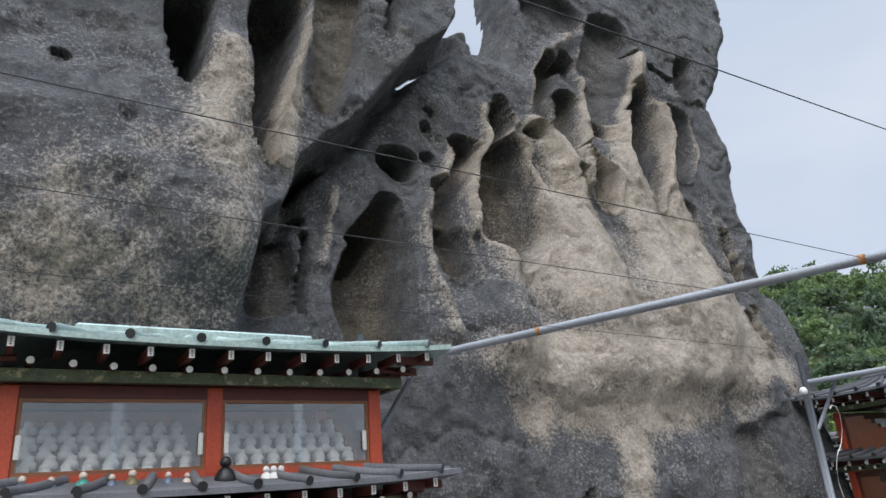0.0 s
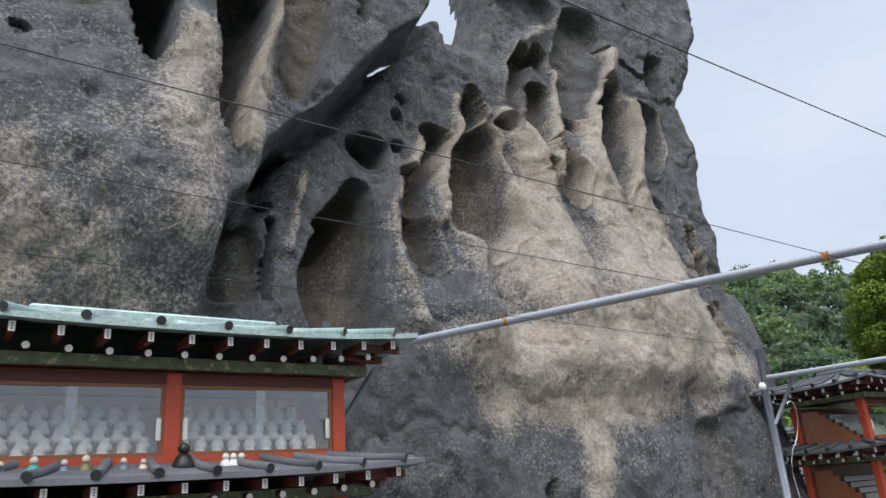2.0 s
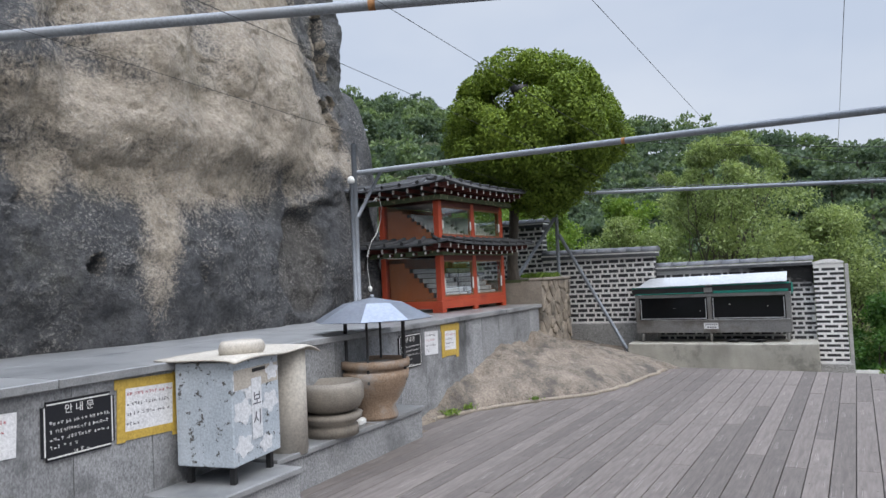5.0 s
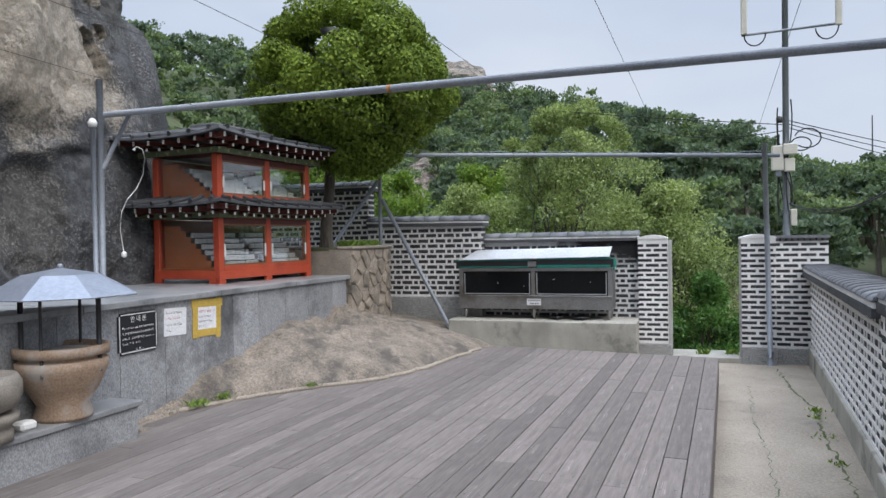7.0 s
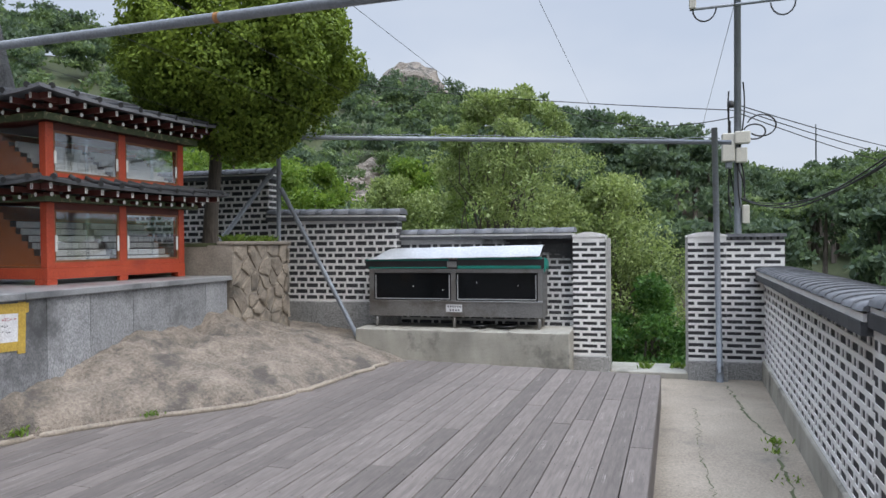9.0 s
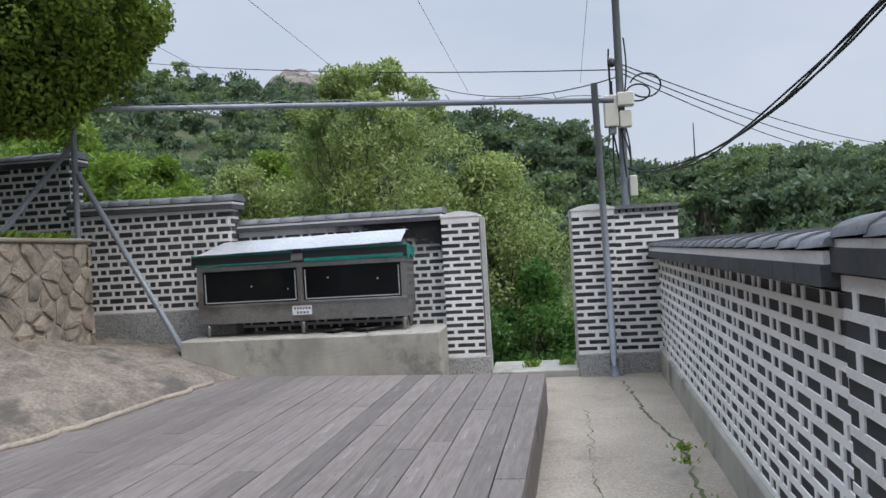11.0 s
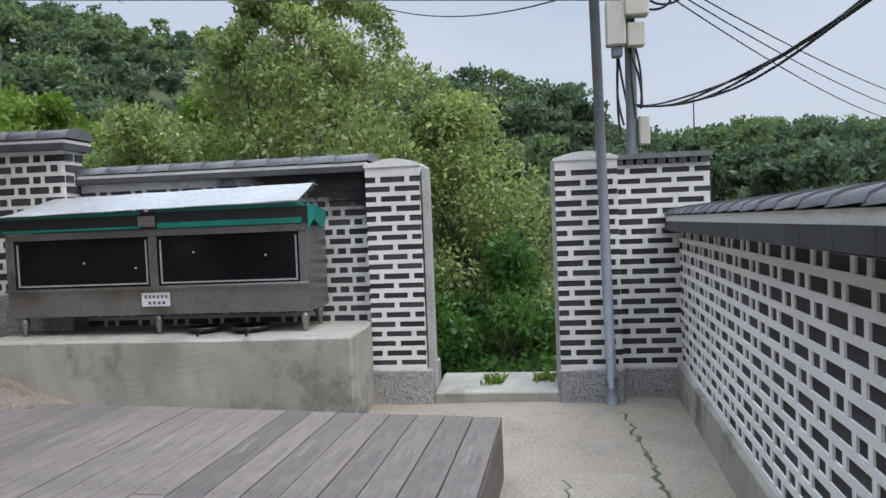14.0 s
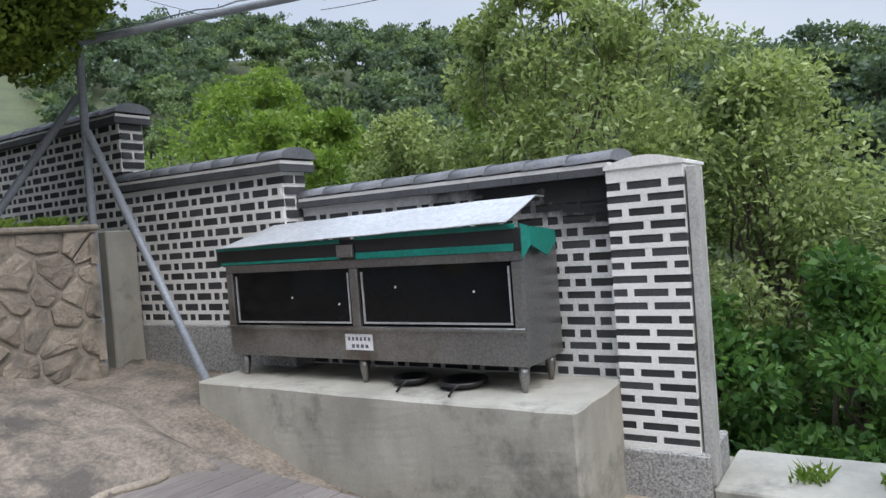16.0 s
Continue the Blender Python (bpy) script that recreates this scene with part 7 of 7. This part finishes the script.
def hill_rock(x, y, r, flat, seed, label):
    z = float(terrain(np.array([x]), np.array([y]))[0])
    bm = B()
    bmesh.ops.create_icosphere(bm, subdivisions=4, radius=1.0)
    off = Vector((seed * 3.1, seed * 1.7, seed))
    for v in bm.verts:
        k = 1 + 0.45 * noise.noise(v.co * 1.3 + off) + 0.2 * abs(noise.noise(v.co * 3.5 + off)) - 0.15 * round(2 * noise.noise(v.co * 2.2 - off)) / 2
        v.co = Vector((x + v.co.x * r * k, y + v.co.y * r * k, z + r * 0.3 + v.co.z * r * flat * k))
    single("boulder", bm, M_FARROCK, label, "boulder", group="boulders on the hill")


for i, (az, r, size, flat) in enumerate(((23.2, 55, 1.9, 0.7), (24.6, 54, 1.6, 0.7), (22.0, 56, 1.5, 0.7), (23.8, 51, 1.4, 0.6), (22.6, 60, 1.7, 0.8), (24.4, 59, 1.5, 0.8), (19.0, 102, 6.5, 0.8), (17.5, 103, 5.0, 0.7))):
    hill_rock(8 + r * math.cos(radians(az)), r * math.sin(radians(az)), size, flat, i + 1, "weathered pale granite boulder on the wooded hill")


# ---- far fortress wall and mast ----
def fortress():
    root = empty("fortress_wall", Matrix.Identity(4), "pale crenellated stone fortress wall on the ridge", "wall")
    a, b = (82.0, -29.5), (74.0, -38.0)
    n = 9
    za = [float(terrain(np.array([a[0]]), np.array([a[1]]))[0]) + 1.4, float(terrain(np.array([b[0]]), np.array([b[1]]))[0]) + 0.2]
    m = along(*a, *b)
    ln = math.hypot(b[0] - a[0], b[1] - a[1])
    bm = B()
    for i in range(n):
        f = i / n
        z = za[0] + (za[1] - za[0]) * f
        box(bm, f * ln, (f + 1 / n) * ln, 0, 1.0, z - 4, z + 1.2)
    ob = part("rampart", bm, M_PALESTONE, root)
    ob.matrix_world = m
    for i in range(n):
        f = i / n
        z = za[0] + (za[1] - za[0]) * f
        bm = B()
        box(bm, f * ln + 0.1, (f + 1 / n) * ln - 0.18, -0.02, 0.5, z + 1.2, z + 1.75)
        ob = part("merlon", bm, M_PALESTONE, root)
        ob.matrix_world = m


fortress()
bm = B()
mx, my = 8 + 95 * math.cos(radians(-12.6)), 95 * math.sin(radians(-12.6))
mz = float(terrain(np.array([mx]), np.array([my]))[0])
tube(bm, [(mx, my, mz - 1), (mx, my, mz + 10.5)], 0.16, 8, 0, 0.06)
single("radio_mast", bm, M_STEEL, "thin steel mast on the far ridge", "mast")


# ---- utility pole and cables ----
def utility_pole():
    root = empty("utility_pole", pose(16.6, -1.31, 0), "grey utility pole with meter boxes and tangled cables", "utility pole")
    bm = B()
    tube(bm, [(0, 0, -1.5), (-0.02, -0.03, 6.3)], 0.06, 16, 0, 0.048)
    part("pole", bm, M_STEEL, root)
    for name, c, s, mat in (("meter_box", (-0.14, 0.13, 3.32), (0.07, 0.09, 0.21), M_CREAM), ("meter_box", (-0.16, -0.06, 3.46), (0.08, 0.11, 0.09), M_CREAM), ("meter_box", (-0.15, -0.05, 3.2), (0.06, 0.08, 0.11), M_CREAM), ("junction_box", (-0.05, -0.12, 2.32), (0.05, 0.05, 0.14), M_CREAM), ("lamp_base", (-0.12, 0.12, 3.06), (0.05, 0.05, 0.05), M_STEEL)):
        bm = B()
        box(bm, c[0] - s[0], c[0] + s[0], c[1] - s[1], c[1] + s[1], c[2] - s[2], c[2] + s[2], bevel=0.012)
        part(name, bm, mat, root)
    bm = B()
    lathe(bm, [(0.045, 0), (0.05, 0.03), (0.05, 0.09), (0.02, 0.11)], 12, (-0.12, 0.09, 3.92))
    part("camera_lamp", bm, M_BLACK, root, "small dark lamp head")
    bm = B()
    tube(bm, [(-0.07, 0.66, 5.46), (-0.07, -0.86, 5.5)], 0.022, 8)
    part("crossarm", bm, M_STEEL, root)
    for y in (0.62, -0.82):
        bm = B()
        box(bm, -0.14, -0.08, y - 0.05, y + 0.05, 5.46, 6.06, bevel=0.012)
        part("antenna", bm, M_CREAM, root, "upright white panel antenna")
        bm = B()
        tube(bm, [(-0.1, y, 5.46)] + [(-0.08, y - math.copysign(0.17, y) * (1 - math.cos(a)), 5.46 - 0.2 * math.sin(a)) for a in (0.4, 0.8, 1.2, 1.6, 2.0, 2.4, 2.8, 3.1)], 0.012, 6)
        part("antenna_lead", bm, M_CABLE, root)
    rs = random.Random(9)
    for k in range(6):
        bm = B()
        pts = []
        z0, z1 = rs.uniform(2.0, 2.6), rs.uniform(3.6, 5.2)
        ph = rs.uniform(0, 6)
        for i in range(16):
            f = i / 15
            a = ph + 1.2 * math.sin(3 * f + k)
            pts.append((0.10 * math.cos(a) * (1 + 0.3 * math.sin(9 * f)) - 0.03, 0.115 * math.sin(a), z0 + (z1 - z0) * f))
        tube(bm, pts, 0.011, 6)
        part("cable_run", bm, M_CABLE, root)
    for k, (cy, cz, r) in enumerate(((-0.34, 3.64, 0.2), (-0.24, 3.55, 0.14))):
        bm = B()
        pts = [(-0.1, cy + r * math.cos(a) * (1 + 0.1 * k), cz + 0.8 * r * math.sin(a)) for a in [0.3 + 5.2 * i / 18 for i in range(19)]]
        tube(bm, pts, 0.012, 6)
        part("cable_loop", bm, M_CABLE, root)


utility_pole()
for k in range(4):
    bm = B()
    pts = []
    for i in range(46):
        d = 0.3 * i
        wave = 0.012 * math.sin(2.1 * d + 1.7 * k)
        pts.append((16.5 - d * 0.9903, -1.37 - d * 0.139 + wave - 0.004 * k * d, 2.33 + (0.0475 + 0.0017 * k) * (d - 2.1) ** 2 + wave + 0.02 * k * math.sin(0.5 * d)))
    tube(bm, pts, 0.008, 6)
    single("service_cable", bm, M_CABLE, "thick black cable drooping from the pole over the yard wall", "cable", smooth=True)
for k in range(3):
    cable("overhead_wire", [(16.6, -1.36, 3.85 + 0.06 * k), (30.0, -10.5 - k * 0.6, 3.6 + 0.15 * k)], 0.008, "thin overhead wire running to the ridge", 0.25)
cable("overhead_wire", [(16.6, -1.3, 3.9), (24.00, 10.73, 7.07)], 0.008, "thin overhead wire running along the hill", 0.15)
cable("overhead_wire", [(16.6, -1.3, 3.8), (20.00, 1.79, 4.74)], 0.008, "thin overhead wire running along the hill", 0.25)

for y0, y1 in ((0.05, -0.71), (1.0, 0.6), (2.2, 1.75), (2.9, 3.0), (3.56, 3.87), (4.39, 5.3)):
    cable("span_wire", [(-3.0, y0, 3.5), (15.2, y1, 3.46)], 0.0019, "thin black wire strung over the yard between pipes", 0.0, 8)

bm = B()
tube(bm, [(10.13, 6.55, 3.2), (10.2, 6.55, 3.25), (10.29, 6.55, 3.23), (10.33, 6.55, 3.12), (10.29, 6.55, 2.92), (10.17, 6.55, 2.73), (10.02, 6.55, 2.6)], 0.0045, 6)
tube(bm, [(10.02, 6.55, 2.6), (9.93, 6.55, 2.45), (9.9, 6.55, 2.25), (9.93, 6.55, 2.08), (9.95, 6.55, 1.98)], 0.0045, 6)
lathe(bm, [(0.012, 0), (0.03, 0.02), (0.03, 0.06), (0.012, 0.075)], 10, (9.95, 6.55, 1.91))
single("power_cord", bm, M_WHITE, "white power cord with a plug hanging from the eaves", "cord", smooth=True)
